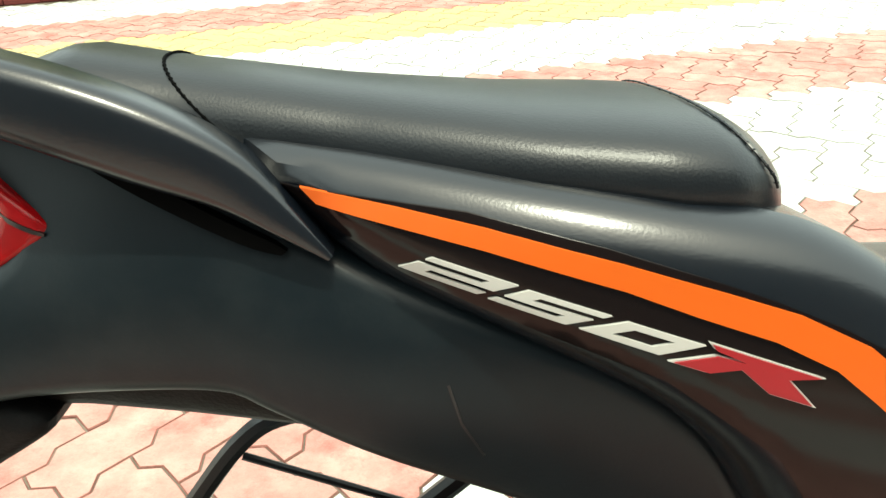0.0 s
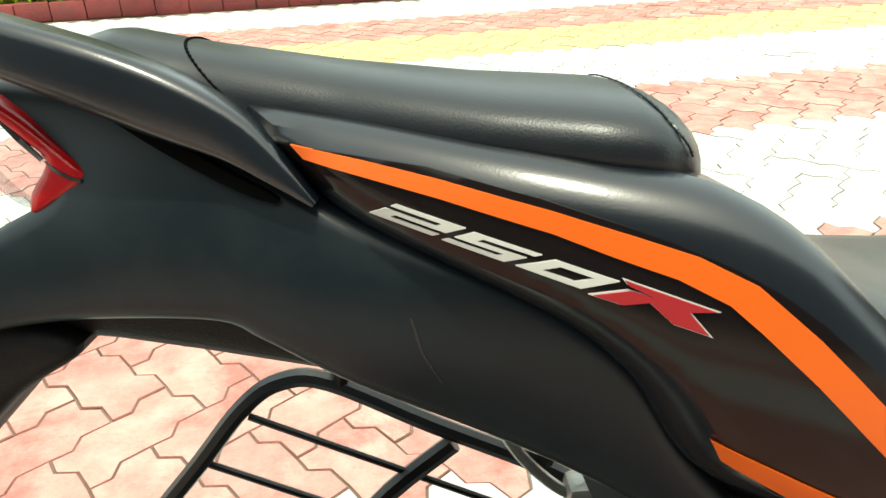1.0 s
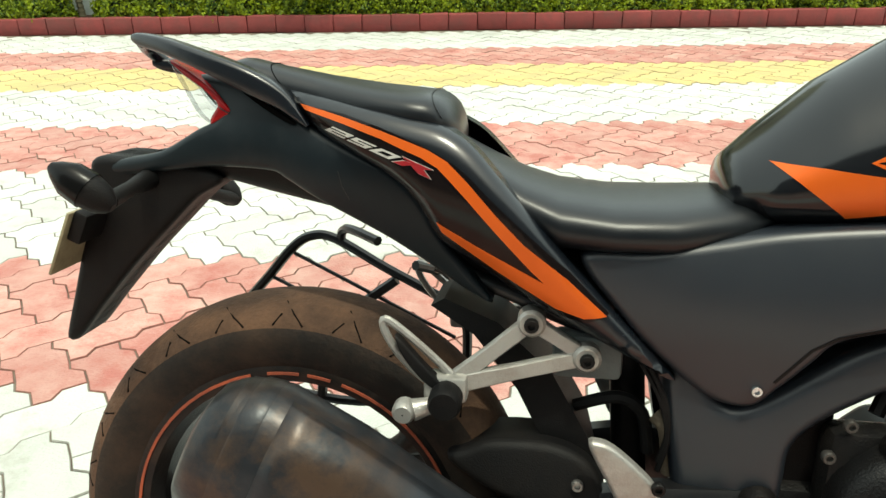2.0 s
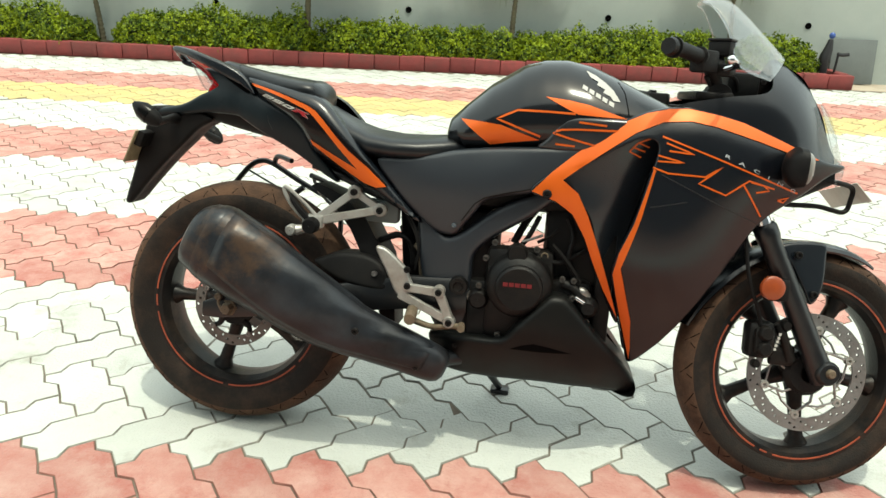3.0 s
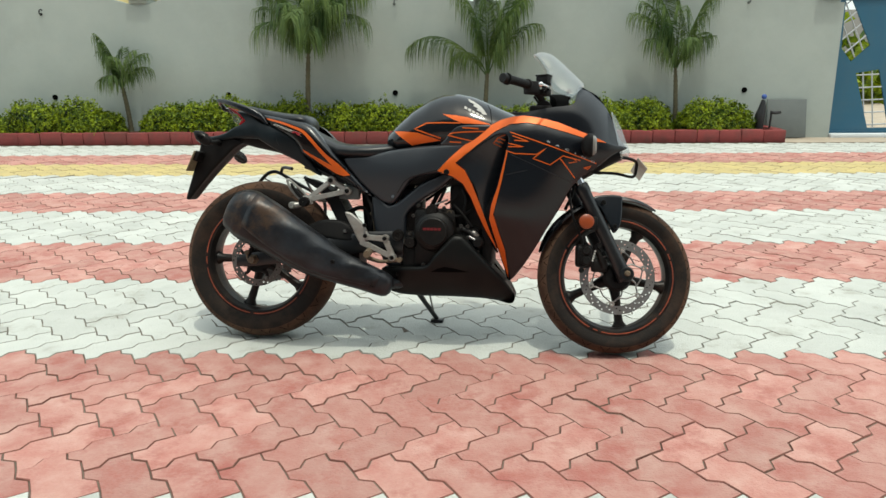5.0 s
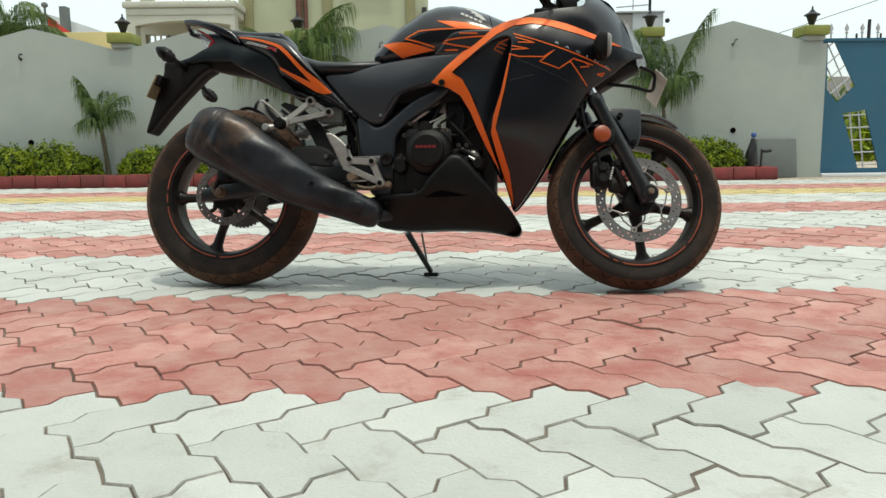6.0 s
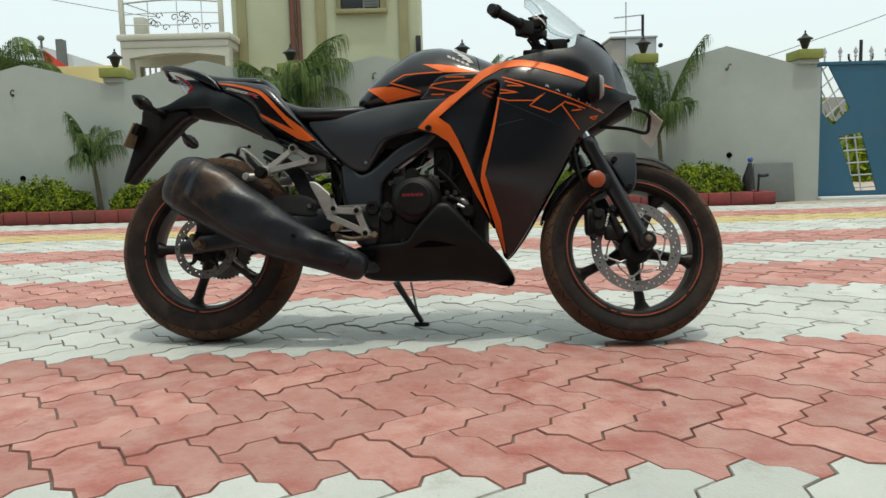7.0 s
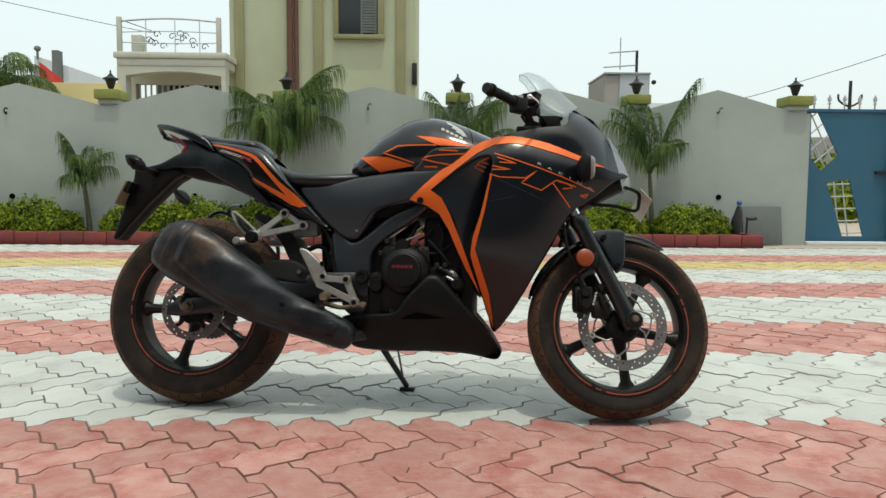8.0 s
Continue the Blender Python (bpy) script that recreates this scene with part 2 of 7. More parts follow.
M_GATE = mat("blue_gate_enamel", (0.026, 0.105, 0.175), 0.45, 0.0, 0.4, (0.034, 0.118, 0.185), 2, 0.6, 0.06, 40, (0.07, 0.12, 0.15), 0.35, 3)
M_GREYPAINT = mat("pale_grey_iron_paint", (0.42, 0.44, 0.46), 0.5, 0.1)
M_SLATE = mat("grey_stone_slab", (0.135, 0.150, 0.145), 0.7, 0, 0.4, (0.105, 0.118, 0.115), 4, 0.7, 0.2, 70)
M_CREAM = mat("cream_house_paint", (0.43, 0.452, 0.315), 0.85, 0, 0.3, (0.385, 0.405, 0.28), 0.7, 0.8, 0.15, 30, (0.30, 0.31, 0.21), 0.35, 0.6)
M_OLIVE = mat("olive_trim_paint", (0.28, 0.27, 0.15), 0.85, 0, 0.3, (0.23, 0.22, 0.12), 2, 0.7)
M_PALE = mat("pale_balcony_paint", (0.52, 0.52, 0.45), 0.85, 0, 0.3, (0.44, 0.44, 0.38), 1.5, 0.8)
M_PIPE = mat("red_brown_pipe", (0.13, 0.055, 0.04), 0.6, 0, 0.35, (0.095, 0.04, 0.03), 3, 0.6)
# dark window glass; the same colour also paints the porch's inner shade
M_ROOM = mat("dark_glass_and_porch_shade", (0.015, 0.018, 0.02), 0.12)
M_STEEL = mat("stainless_rail", (0.55, 0.55, 0.55), 0.3, 0.9)
M_FARWHITE = mat("far_white_wall", (0.6, 0.63, 0.65), 0.85, tint=(0.5, 0.54, 0.56), scale=0.5)
M_FARYELLOW = mat("far_yellow_wall", (0.62, 0.52, 0.24), 0.85, tint=(0.5, 0.42, 0.2), scale=0.8)
M_FLAG = mat("red_cloth", (0.6, 0.05, 0.04), 0.8)
M_BLUE = mat("blue_plastic_cap", (0.03, 0.08, 0.3), 0.4)
M_BARK = mat("palm_trunk_bark", (0.13, 0.12, 0.075), 0.9, 0, 0.2, (0.085, 0.075, 0.05), 14, 0.8, 0.6, 60)


def leaf_mat(name, a, b, trans=0.35, clump=7.0):
    """Leaves that differ one by one and in clumps, the dark ones painted like shaded gaps."""
    m = bpy.data.materials.new(name)
    m.use_nodes = True
    nt = m.node_tree
    p = nt.nodes["Principled BSDF"]
    geo, mix = nt.nodes.new("ShaderNodeNewGeometry"), nt.nodes.new("ShaderNodeMix")
    mix.data_type = "RGBA"
    mix.inputs[6].default_value, mix.inputs[7].default_value = (*a, 1), (*b, 1)
    tone, mean, span = nt.nodes.new("ShaderNodeTexNoise"), nt.nodes.new("ShaderNodeMath"), nt.nodes.new("ShaderNodeMapRange")
    tone.inputs["Scale"].default_value = clump
    nt.links.new(geo.outputs["Position"], tone.inputs["Vector"])
    mean.operation = "MULTIPLY_ADD"
    mean.inputs[1].default_value = 0.45
    nt.links.new(geo.outputs["Random Per Island"], mean.inputs[0])
    nt.links.new(tone.outputs["Fac"], mean.inputs[2])
    span.inputs["From Min"].default_value, span.inputs["From Max"].default_value = 0.45, 1.0
    nt.links.new(mean.outputs[0], span.inputs["Value"])
    nt.links.new(span.outputs[0], mix.inputs[0])
    nt.links.new(mix.outputs[2], p.inputs["Base Color"])
    p.inputs["Roughness"].default_value = 0.55
    p.inputs["Specular IOR Level"].default_value = 0.3
    tl, ms = nt.nodes.new("ShaderNodeBsdfTranslucent"), nt.nodes.new("ShaderNodeMixShader")
    nt.links.new(mix.outputs[2], tl.inputs[0])
    ms.inputs[0].default_value = trans
    nt.links.new(p.outputs[0], ms.inputs[1])
    nt.links.new(tl.outputs[0], ms.inputs[2])
    nt.links.new(ms.outputs[0], nt.nodes["Material Output"].inputs[0])
    return m


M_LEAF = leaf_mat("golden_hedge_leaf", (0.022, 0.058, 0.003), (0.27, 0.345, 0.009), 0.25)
# the shade deep inside the hedge is put into this near-black green
M_LEAFSHADE = leaf_mat("shade_toned_hedge_leaf", (0.005, 0.012, 0.003), (0.020, 0.040, 0.006), 0.15)
M_FROND = leaf_mat("palm_leaflet", (0.04, 0.085, 0.022), (0.17, 0.24, 0.065), 0.35, 3.0)


# ---- mesh helpers ----
def obj(name, verts, faces, material, parent=None, label="", smooth=True):
    me = bpy.data.meshes.new(name)
    me.from_pydata([tuple(v) for v in verts], [], [tuple(f) for f in faces])
    bm = bmesh.new()
    bm.from_mesh(me)
    bmesh.ops.recalc_face_normals(bm, faces=bm.faces)
    bm.to_mesh(me)
    bm.free()
    if smooth:
        me.shade_smooth()
        me.set_sharp_from_angle(angle=radians(38))
    me.materials.append(material)
    ob = new(name, me)
    ob.parent = parent
    if label:
        tagged(ob, label)
    return ob


class Bag:
    """Gathers pieces of one part before it becomes a mesh."""

    def __init__(self):
        self.v, self.f = [], []

    def add(self, verts, faces):
        n = len(self.v)
        self.v += [tuple(v) for v in verts]
        self.f += [tuple(i + n for i in f) for f in faces]
        return self

    def box(self, lo, hi, m=None, bevel=0.0):
        bm = bmesh.new()
        bmesh.ops.create_cube(bm, size=1)
        for v in bm.verts:
            v.co = [(a + b) / 2 + c * (b - a) for a, b, c in zip(lo, hi, v.co)]
        if bevel:
            bmesh.ops.bevel(bm, geom=bm.edges[:], offset=bevel, segments=2, affect="EDGES", profile=0.5)
        return self.bm(bm, m)

    def bm(self, bm, m=None):
        bm.verts.ensure_lookup_table()
        if m:
            bm.transform(m)
        self.add([v.co[:] for v in bm.verts], [[v.index for v in f.verts] for f in bm.faces])
        bm.free()
        return self

    def ball(self, c, r, m=None, seg=16):
        bm = bmesh.new()
        bmesh.ops.create_uvsphere(bm, u_segments=seg, v_segments=max(6, seg // 2), radius=1)
        for v in bm.verts:
            v.co = Vector([a * b for a, b in zip(v.co, r)])
        if m:
            bm.transform(m)
        bm.transform(Matrix.Translation(c))
        return self.bm(bm)

    def tube(self, pts, r, seg=10, smooth=True, closed=False, flat=None):
        """A round bar along points; r a number or one a point; flat: (across, along) scale of the section."""
        pts = [Vector(p) for p in pts]
        rs = list(r) if isinstance(r, (list, tuple)) else [r] * len(pts)
        if smooth and len(pts) > 2:
            fine, fr = [], []
            n = len(pts)
            spans = n if closed else n - 1
            for i in range(spans):
                p1, p2 = pts[i], pts[(i + 1) % n]
                p0 = pts[i - 1] if (i or closed) else p1
                p3 = pts[(i + 2) % n] if (i + 2 < n or closed) else p2
                for k in range(5):
                    t = k / 5
                    fine.append(0.5 * (2 * p1 + (p2 - p0) * t + (2 * p0 - 5 * p1 + 4 * p2 - p3) * t * t + (3 * p1 - p0 - 3 * p2 + p3) * t ** 3))
                    fr.append(rs[i] + (rs[(i + 1) % n] - rs[i]) * t)
            if not closed:
                fine.append(pts[-1])
                fr.append(rs[-1])
            pts, rs = fine, fr
        n = len(pts)
        verts, faces = [], []
        side = None
        for i, p in enumerate(pts):
            a = pts[i - 1] if (i or closed) else pts[0]
            b = pts[(i + 1) % n] if (i + 1 < n or closed) else pts[-1]
            d = (b - a).normalized()
            if side is None:
                side = d.orthogonal().normalized()
            side = (side - d * side.dot(d)).normalized()
            up = d.cross(side)
            for k in range(seg):
                an = 2 * math.pi * k / seg
                verts.append(p + (side * math.cos(an) + up * math.sin(an)) * rs[i])
        rings = n if closed else n - 1
        for i in range(rings):
            for k in range(seg):
                a, b = i * seg + k, i * seg + (k + 1) % seg
                c, d2 = ((i + 1) % n) * seg + (k + 1) % seg, ((i + 1) % n) * seg + k
                faces.append((a, b, c, d2))
        if not closed:
            faces.append(tuple(range(seg - 1, -1, -1)))
            faces.append(tuple((n - 1) * seg + k for k in range(seg)))
        return self.add(verts, faces)

    def lathe(self, prof, c, seg=48, a0=0.0, a1=360.0):
        """Turns a profile of (radius, y) about the y axis through c. Angles in degrees from +x towards +z."""
        full = abs(a1 - a0) >= 359.9
        steps = seg if full else seg + 1
        verts, faces = [], []
        for i in range(steps):
            an = radians(a0 + (a1 - a0) * i / seg)
            for r, y in prof:
                verts.append((c[0] + r * math.cos(an), c[1] + y, c[2] + r * math.sin(an)))
        m = len(prof)
        for i in range(seg):
            j = (i + 1) % steps
            for k in range(m - 1):
                faces.append((i * m + k, i * m + k + 1, j * m + k + 1, j * m + k))
        if not full:
            faces.append(tuple(range(m)))
            faces.append(tuple((steps - 1) * m + k for k in range(m - 1, -1, -1)))
        return self.add(verts, faces)

    def loft(self, rings, cap=True, closed=True):
        m = len(rings[0])
        verts = [p for r in rings for p in r]
        faces = []
        for i in range(len(rings) - 1):
            for k in range(m if closed else m - 1):
                faces.append((i * m + k, i * m + (k + 1) % m, (i + 1) * m + (k + 1) % m, (i + 1) * m + k))
        if cap:
            faces.append(tuple(range(m)))
            faces.append(tuple((len(rings) - 1) * m + k for k in range(m - 1, -1, -1)))
        return self.add(verts, faces)

    def bolt(self, p, r=0.008, h=0.007):
        """A round bolt head with a hollow socket, facing -y."""
        return self.lathe([(0.0001, -h * 0.5), (r * 0.5, -h * 0.5), (r * 0.5, -h), (r * 0.85, -h), (r, -h * 0.75), (r, 0.0)], p, 12)

    def mirror(self):
        b = Bag()
        b.v = [(x, -y, z) for x, y, z in self.v]
        b.f = [tuple(reversed(f)) for f in self.f]
        return b

    def make(self, name, material, parent=None, label="", smooth=True):
        return obj(name, self.v, self.f, material, parent, label, smooth)


def spline(pts, n, closed=False):
    """n points a span along a smooth line through pts (2D or 3D)."""
    pts = [Vector(p) for p in pts]
    out, m = [], len(pts)
    for i in range(m if closed else m - 1):
        p1, p2 = pts[i], pts[(i + 1) % m]
        p0 = pts[i - 1] if (i or closed) else p1
        p3 = pts[(i + 2) % m] if (i + 2 < m or closed) else p2
        for k in range(n):
            t = k / n
            out.append(0.5 * (2 * p1 + (p2 - p0) * t + (2 * p0 - 5 * p1 + 4 * p2 - p3) * t * t + (3 * p1 - p0 - 3 * p2 + p3) * t ** 3))
    if not closed:
        out.append(pts[-1])
    return out


def even(outline, step, smooth=True):
    """A closed outline in (x, z), smoothed and cut into equal steps."""
    p = np.array([q[:] for q in spline([(*q, 0) for q in outline], 8, True)])[:, :2] if smooth else np.array(outline, float)
    p = np.vstack([p, p[:1]])
    s = np.r_[0, np.cumsum(np.linalg.norm(np.diff(p, axis=0), axis=1))]
    t = np.linspace(0, s[-1], max(8, int(s[-1] / step)) + 1)[:-1]
    return np.c_[np.interp(t, s, p[:, 0]), np.interp(t, s, p[:, 1])]


def cornered(outline, step):
    """A closed outline cut into short steps, corners kept."""
    p, out = np.array(outline, float), []
    for q, r in zip(p, np.roll(p, -1, 0)):
        k = max(1, int(np.linalg.norm(r - q) / step))
        out += [q + (r - q) * i / k for i in range(k)]
    return np.array(out)


class Skin:
    """A panel seen from the side: an outline in (x, z) and a smooth sideways surface y through control points (x, z, y)."""

    def __init__(self, outline, ctrl, edge=0.012, fine=2):
        self.out = even(outline, max(0.005, edge * 0.55)) if fine > 1 else np.array(outline, float)
        self.edge = edge
        c = np.array(ctrl, float)
        self.c = c[:, :2]
        n = len(c)
        k = self.kernel(self.c, self.c) + np.eye(n) * 1e-4
        p = np.c_[np.ones(n), self.c]
        a = np.zeros((n + 3, n + 3))
        a[:n, :n], a[:n, n:], a[n:, :n] = k, p, p.T
        self.w = np.linalg.lstsq(a, np.r_[c[:, 2], 0, 0, 0], rcond=None)[0]

    @staticmethod
    def kernel(a, b):
        d = np.sqrt(((a[:, None] - b[None]) ** 2).sum(2))
        return d ** 3

    def flat(self, pts):
        pts = np.atleast_2d(pts)
        return self.kernel(pts, self.c) @ self.w[:-3] + np.c_[np.ones(len(pts)), pts] @ self.w[-3:]

    def rim(self, pts):
        """Distance to the outline."""
        pts = np.atleast_2d(pts)
        a, b = self.out, np.roll(self.out, -1, 0)
        ab = b - a
        t = np.clip(((pts[:, None] - a) * ab).sum(2) / ((ab ** 2).sum(1) + 1e-12), 0, 1)
        return np.sqrt(((pts[:, None] - (a + t[..., None] * ab)) ** 2).sum(2)).min(1)

    def inside(self, pts, out=None):
        o = self.out if out is None else out
        pts = np.atleast_2d(pts)
        x, z = pts[:, :1], pts[:, 1:]
        a, b = o, np.roll(o, -1, 0)
        cross = ((a[:, 1] > z) != (b[:, 1] > z)) & (x < (b[:, 0] - a[:, 0]) * (z - a[:, 1]) / (b[:, 1] - a[:, 1] + 1e-15) + a[:, 0])
        return cross.sum(1) % 2 == 1

    def y(self, pts):
        e = self.edge
        if not e:
            return self.flat(pts)
        d = np.clip(self.rim(pts), 0, e)
        return self.flat(pts) + e - np.sqrt(np.maximum(e * e - (e - d) ** 2, 0))

    def fill(self, out, step):
        """Triangles over an outline in (x, z)."""
        from mathutils.geometry import delaunay_2d_cdt
        lo, hi = out.min(0), out.max(0)
        gx, gz = np.meshgrid(np.arange(lo[0], hi[0], step), np.arange(lo[1], hi[1], step * 0.9))
        gx[::2] += step / 2
        g = np.c_[gx.ravel(), gz.ravel()]
        g = g[self.inside(g, out)]
        a, b = out, np.roll(out, -1, 0)
        ab = b - a
        t = np.clip(((g[:, None] - a) * ab).sum(2) / ((ab ** 2).sum(1) + 1e-12), 0, 1)
        far = np.sqrt(((g[:, None] - (a + t[..., None] * ab)) ** 2).sum(2)).min(1)
        g = g[far > step * 0.45]
        pts = np.r_[out, g]
        n = len(out)
        v, _, f, *_ = delaunay_2d_cdt([Vector(p) for p in pts], [(i, (i + 1) % n) for i in range(n)], [list(range(n))], 1, 1e-6)
        return np.array([p[:] for p in v]), [tuple(x) for x in f]

    def shell(self, thick=0.012, step=0.016, ring=True):
        """The panel with rounded edges and a returned rim."""
        o = self.out
        if self.edge:
            cen = np.roll(o, -1, 0) - np.roll(o, 1, 0)
            nor = np.c_[-cen[:, 1], cen[:, 0]] / (np.linalg.norm(cen, axis=1)[:, None] + 1e-9)
            test = o + nor * 0.002
            nor[~self.inside(test)] *= -1
            loops = []
            for k in (0.12, 0.35, 0.7, 1.1):
                q = o + nor * self.edge * k
                loops.append(q[self.inside(q) & (self.rim(q) > self.edge * k * 0.88)])
            extra = np.vstack(loops)
        else:
            extra = np.zeros((0, 2))
        from mathutils.geometry import delaunay_2d_cdt
        v, f = self.fill(o, step)
        if len(extra):
            n = len(o)
            pts = np.r_[o, extra, v[n:][self.rim(v[n:]) > self.edge * 1.5] if len(v) > n else v[:0]]
            v, _, f, *_ = delaunay_2d_cdt([Vector(p) for p in pts], [(i, (i + 1) % n) for i in range(n)], [list(range(n))], 1, 1e-6)
            v, f = np.array([p[:] for p in v]), [tuple(x) for x in f]
        y = self.y(v)
        b = Bag()
        b.add([(p[0], yy, p[1]) for p, yy in zip(v, y)], f)
        if thick:
            yo = self.y(o)
            n = len(o)
            vv = [(p[0], q, p[1]) for p, q in zip(o, yo)] + [(p[0], q + thick, p[1]) for p, q in zip(o, yo)]
            b.add(vv, [(i, (i + 1) % n, n + (i + 1) % n, n + i) for i in range(n)])
        return b

    def decal(self, outline, lift=0.0016, fine=2, step=0.010):
        """A sticker on the panel."""
        o = even(outline, 0.006) if fine > 1 else cornered(outline, 0.006)
        v, f = self.fill(o, step)
        y = self.y(v) - lift
        b = Bag().add([(p[0], q, p[1]) for p, q in zip(v, y)], f)
        yo = self.y(o)
        n = len(o)
        vv = [(p[0], q - lift, p[1]) for p, q in zip(o, yo)] + [(p[0], q + 0.0006, p[1]) for p, q in zip(o, yo)]
        b.add(vv, [(i, (i + 1) % n, n + (i + 1) % n, n + i) for i in range(n)])
        return b

    def ribbon(self, line, width=0.005, lift=0.0016):
        """A thin painted line on the panel."""
        p = np.array(line, float)
        fine = [p[0]]
        for a, b in zip(p[:-1], p[1:]):
            k = max(2, int(np.linalg.norm(b - a) / 0.012))
            fine += [a + (b - a) * j / k for j in range(1, k + 1)]
        p = np.array(fine)
        t = np.gradient(p, axis=0)
        t /= np.linalg.norm(t, axis=1)[:, None] + 1e-9
        n = np.c_[-t[:, 1], t[:, 0]] * width / 2
        a, c = p + n, p - n
        ya, yc = self.y(a), self.y(c)
        m = len(p)
        vv = [(q[0], w - lift, q[1]) for q, w in zip(a, ya)] + [(q[0], w - lift, q[1]) for q, w in zip(c, yc)]
        vv += [(q[0], w + 0.0006, q[1]) for q, w in zip(a, ya)] + [(q[0], w + 0.0006, q[1]) for q, w in zip(c, yc)]
        ff = [(i, i + 1, m + i + 1, m + i) for i in range(m - 1)]
        ff += [(i, i + 1, 2 * m + i + 1, 2 * m + i) for i in range(m - 1)] + [(m + i, m + i + 1, 3 * m + i + 1, 3 * m + i) for i in range(m - 1)]
        return Bag().add(vv, ff)


def letters(text, quad, surface, lift=0.0018, spacing=1.0):
    """Lettering from the built-in font, laid into four corners (x, z): top left, top right, bottom right, bottom left."""
    cu = bpy.data.curves.new("lettering", "FONT")
    cu.body, cu.size, cu.space_character, cu.resolution_u = text, 1.0, spacing, 4
    cu.offset = 0.012
    ob = bpy.data.objects.new("lettering", cu)
    scene.collection.objects.link(ob)
    me = bpy.data.meshes.new_from_object(ob.evaluated_get(bpy.context.evaluated_depsgraph_get()))
    bpy.data.objects.remove(ob)
    co = np.array([v.co[:2] for v in me.vertices])
    lo, hi = co.min(0), co.max(0)
    u, v = ((co - lo) / (hi - lo)).T[:, :, None]
    tl, tr, br, bl = (np.array(q) for q in quad)
    p = (bl + (br - bl) * u) * (1 - v) + (tl + (tr - tl) * u) * v
    y = surface(p) - lift
    b = Bag().add([(q[0], w, q[1]) for q, w in zip(p, y)], [tuple(f.vertices) for f in me.polygons])
    bpy.data.meshes.remove(me)
    return b

# ---- the motorcycle: x forward, y to its left, z up, leaning on its side stand ----
bike = new("motorcycle")
bike.empty_display_size = 0.2
bike.matrix_world = Matrix.Translation((0.0, 0.465, 0)) @ pose(0, 0, 0, 0, 0, -7.6) @ pose(0, 0, 0, -9.0)
tagged(bike, "matt black sports motorcycle with orange stripes, leaning on its side stand", "motorcycle")

STEER = 9.0
RW, FW = (-0.685, 0.0, 0.310), (0.687, 0.0, 0.285)


def bolts(places, r, h, material, parent, name="bolt"):
    for q in places:
        Bag().bolt(q, r, h).make(name, material, parent)


def both(bag, name, material, parent, label=""):
    """The part on the right side and its mirror image on the left."""
    return bag.make(name, material, parent, label), bag.mirror().make(name, material, parent, label)


def perforated(c, r0, r1, y, t, holes, hr, parent, name, material):
    """A drilled brake disc."""
    from mathutils.geometry import delaunay_2d_cdt
    pts, edges = [], []

    def loop(cx, cz, r, n):
        k = len(pts)
        pts.extend(Vector((cx + r * math.cos(2 * math.pi * i / n), cz + r * math.sin(2 * math.pi * i / n))) for i in range(n))
        edges.extend((k + i, k + (i + 1) % n) for i in range(n))
    loop(0, 0, r1, 64)
    loop(0, 0, r0, 48)
    cs = []
    for i in range(holes):
        a = 2 * math.pi * i / holes
        r = r0 + (r1 - r0) * (0.28, 0.52, 0.76)[i % 3]
        cs.append((r * math.cos(a), r * math.sin(a)))
        loop(*cs[-1], hr, 8)
    v, _, f, *_ = delaunay_2d_cdt(pts, edges, [], 0, 1e-6)
    keep = []
    for t3 in f:
        m = sum((v[i] for i in t3), Vector((0, 0))) / len(t3)
        if r0 * 0.99 < m.length < r1 and all((m - Vector(q)).length > hr * 0.8 for q in cs):
            keep.append(tuple(t3))
    b = Bag()
    for s in (-t / 2, t / 2):
        b.add([(c[0] + p[0], c[1] + y + s, c[2] + p[1]) for p in v], keep)
    b.lathe([(r1, y - t / 2), (r1, y + t / 2)], c, 64)
    b.lathe([(r0, y - t / 2), (r0, y + t / 2)], c, 48)
    return b.make(name, material, parent, "drilled steel brake disc")


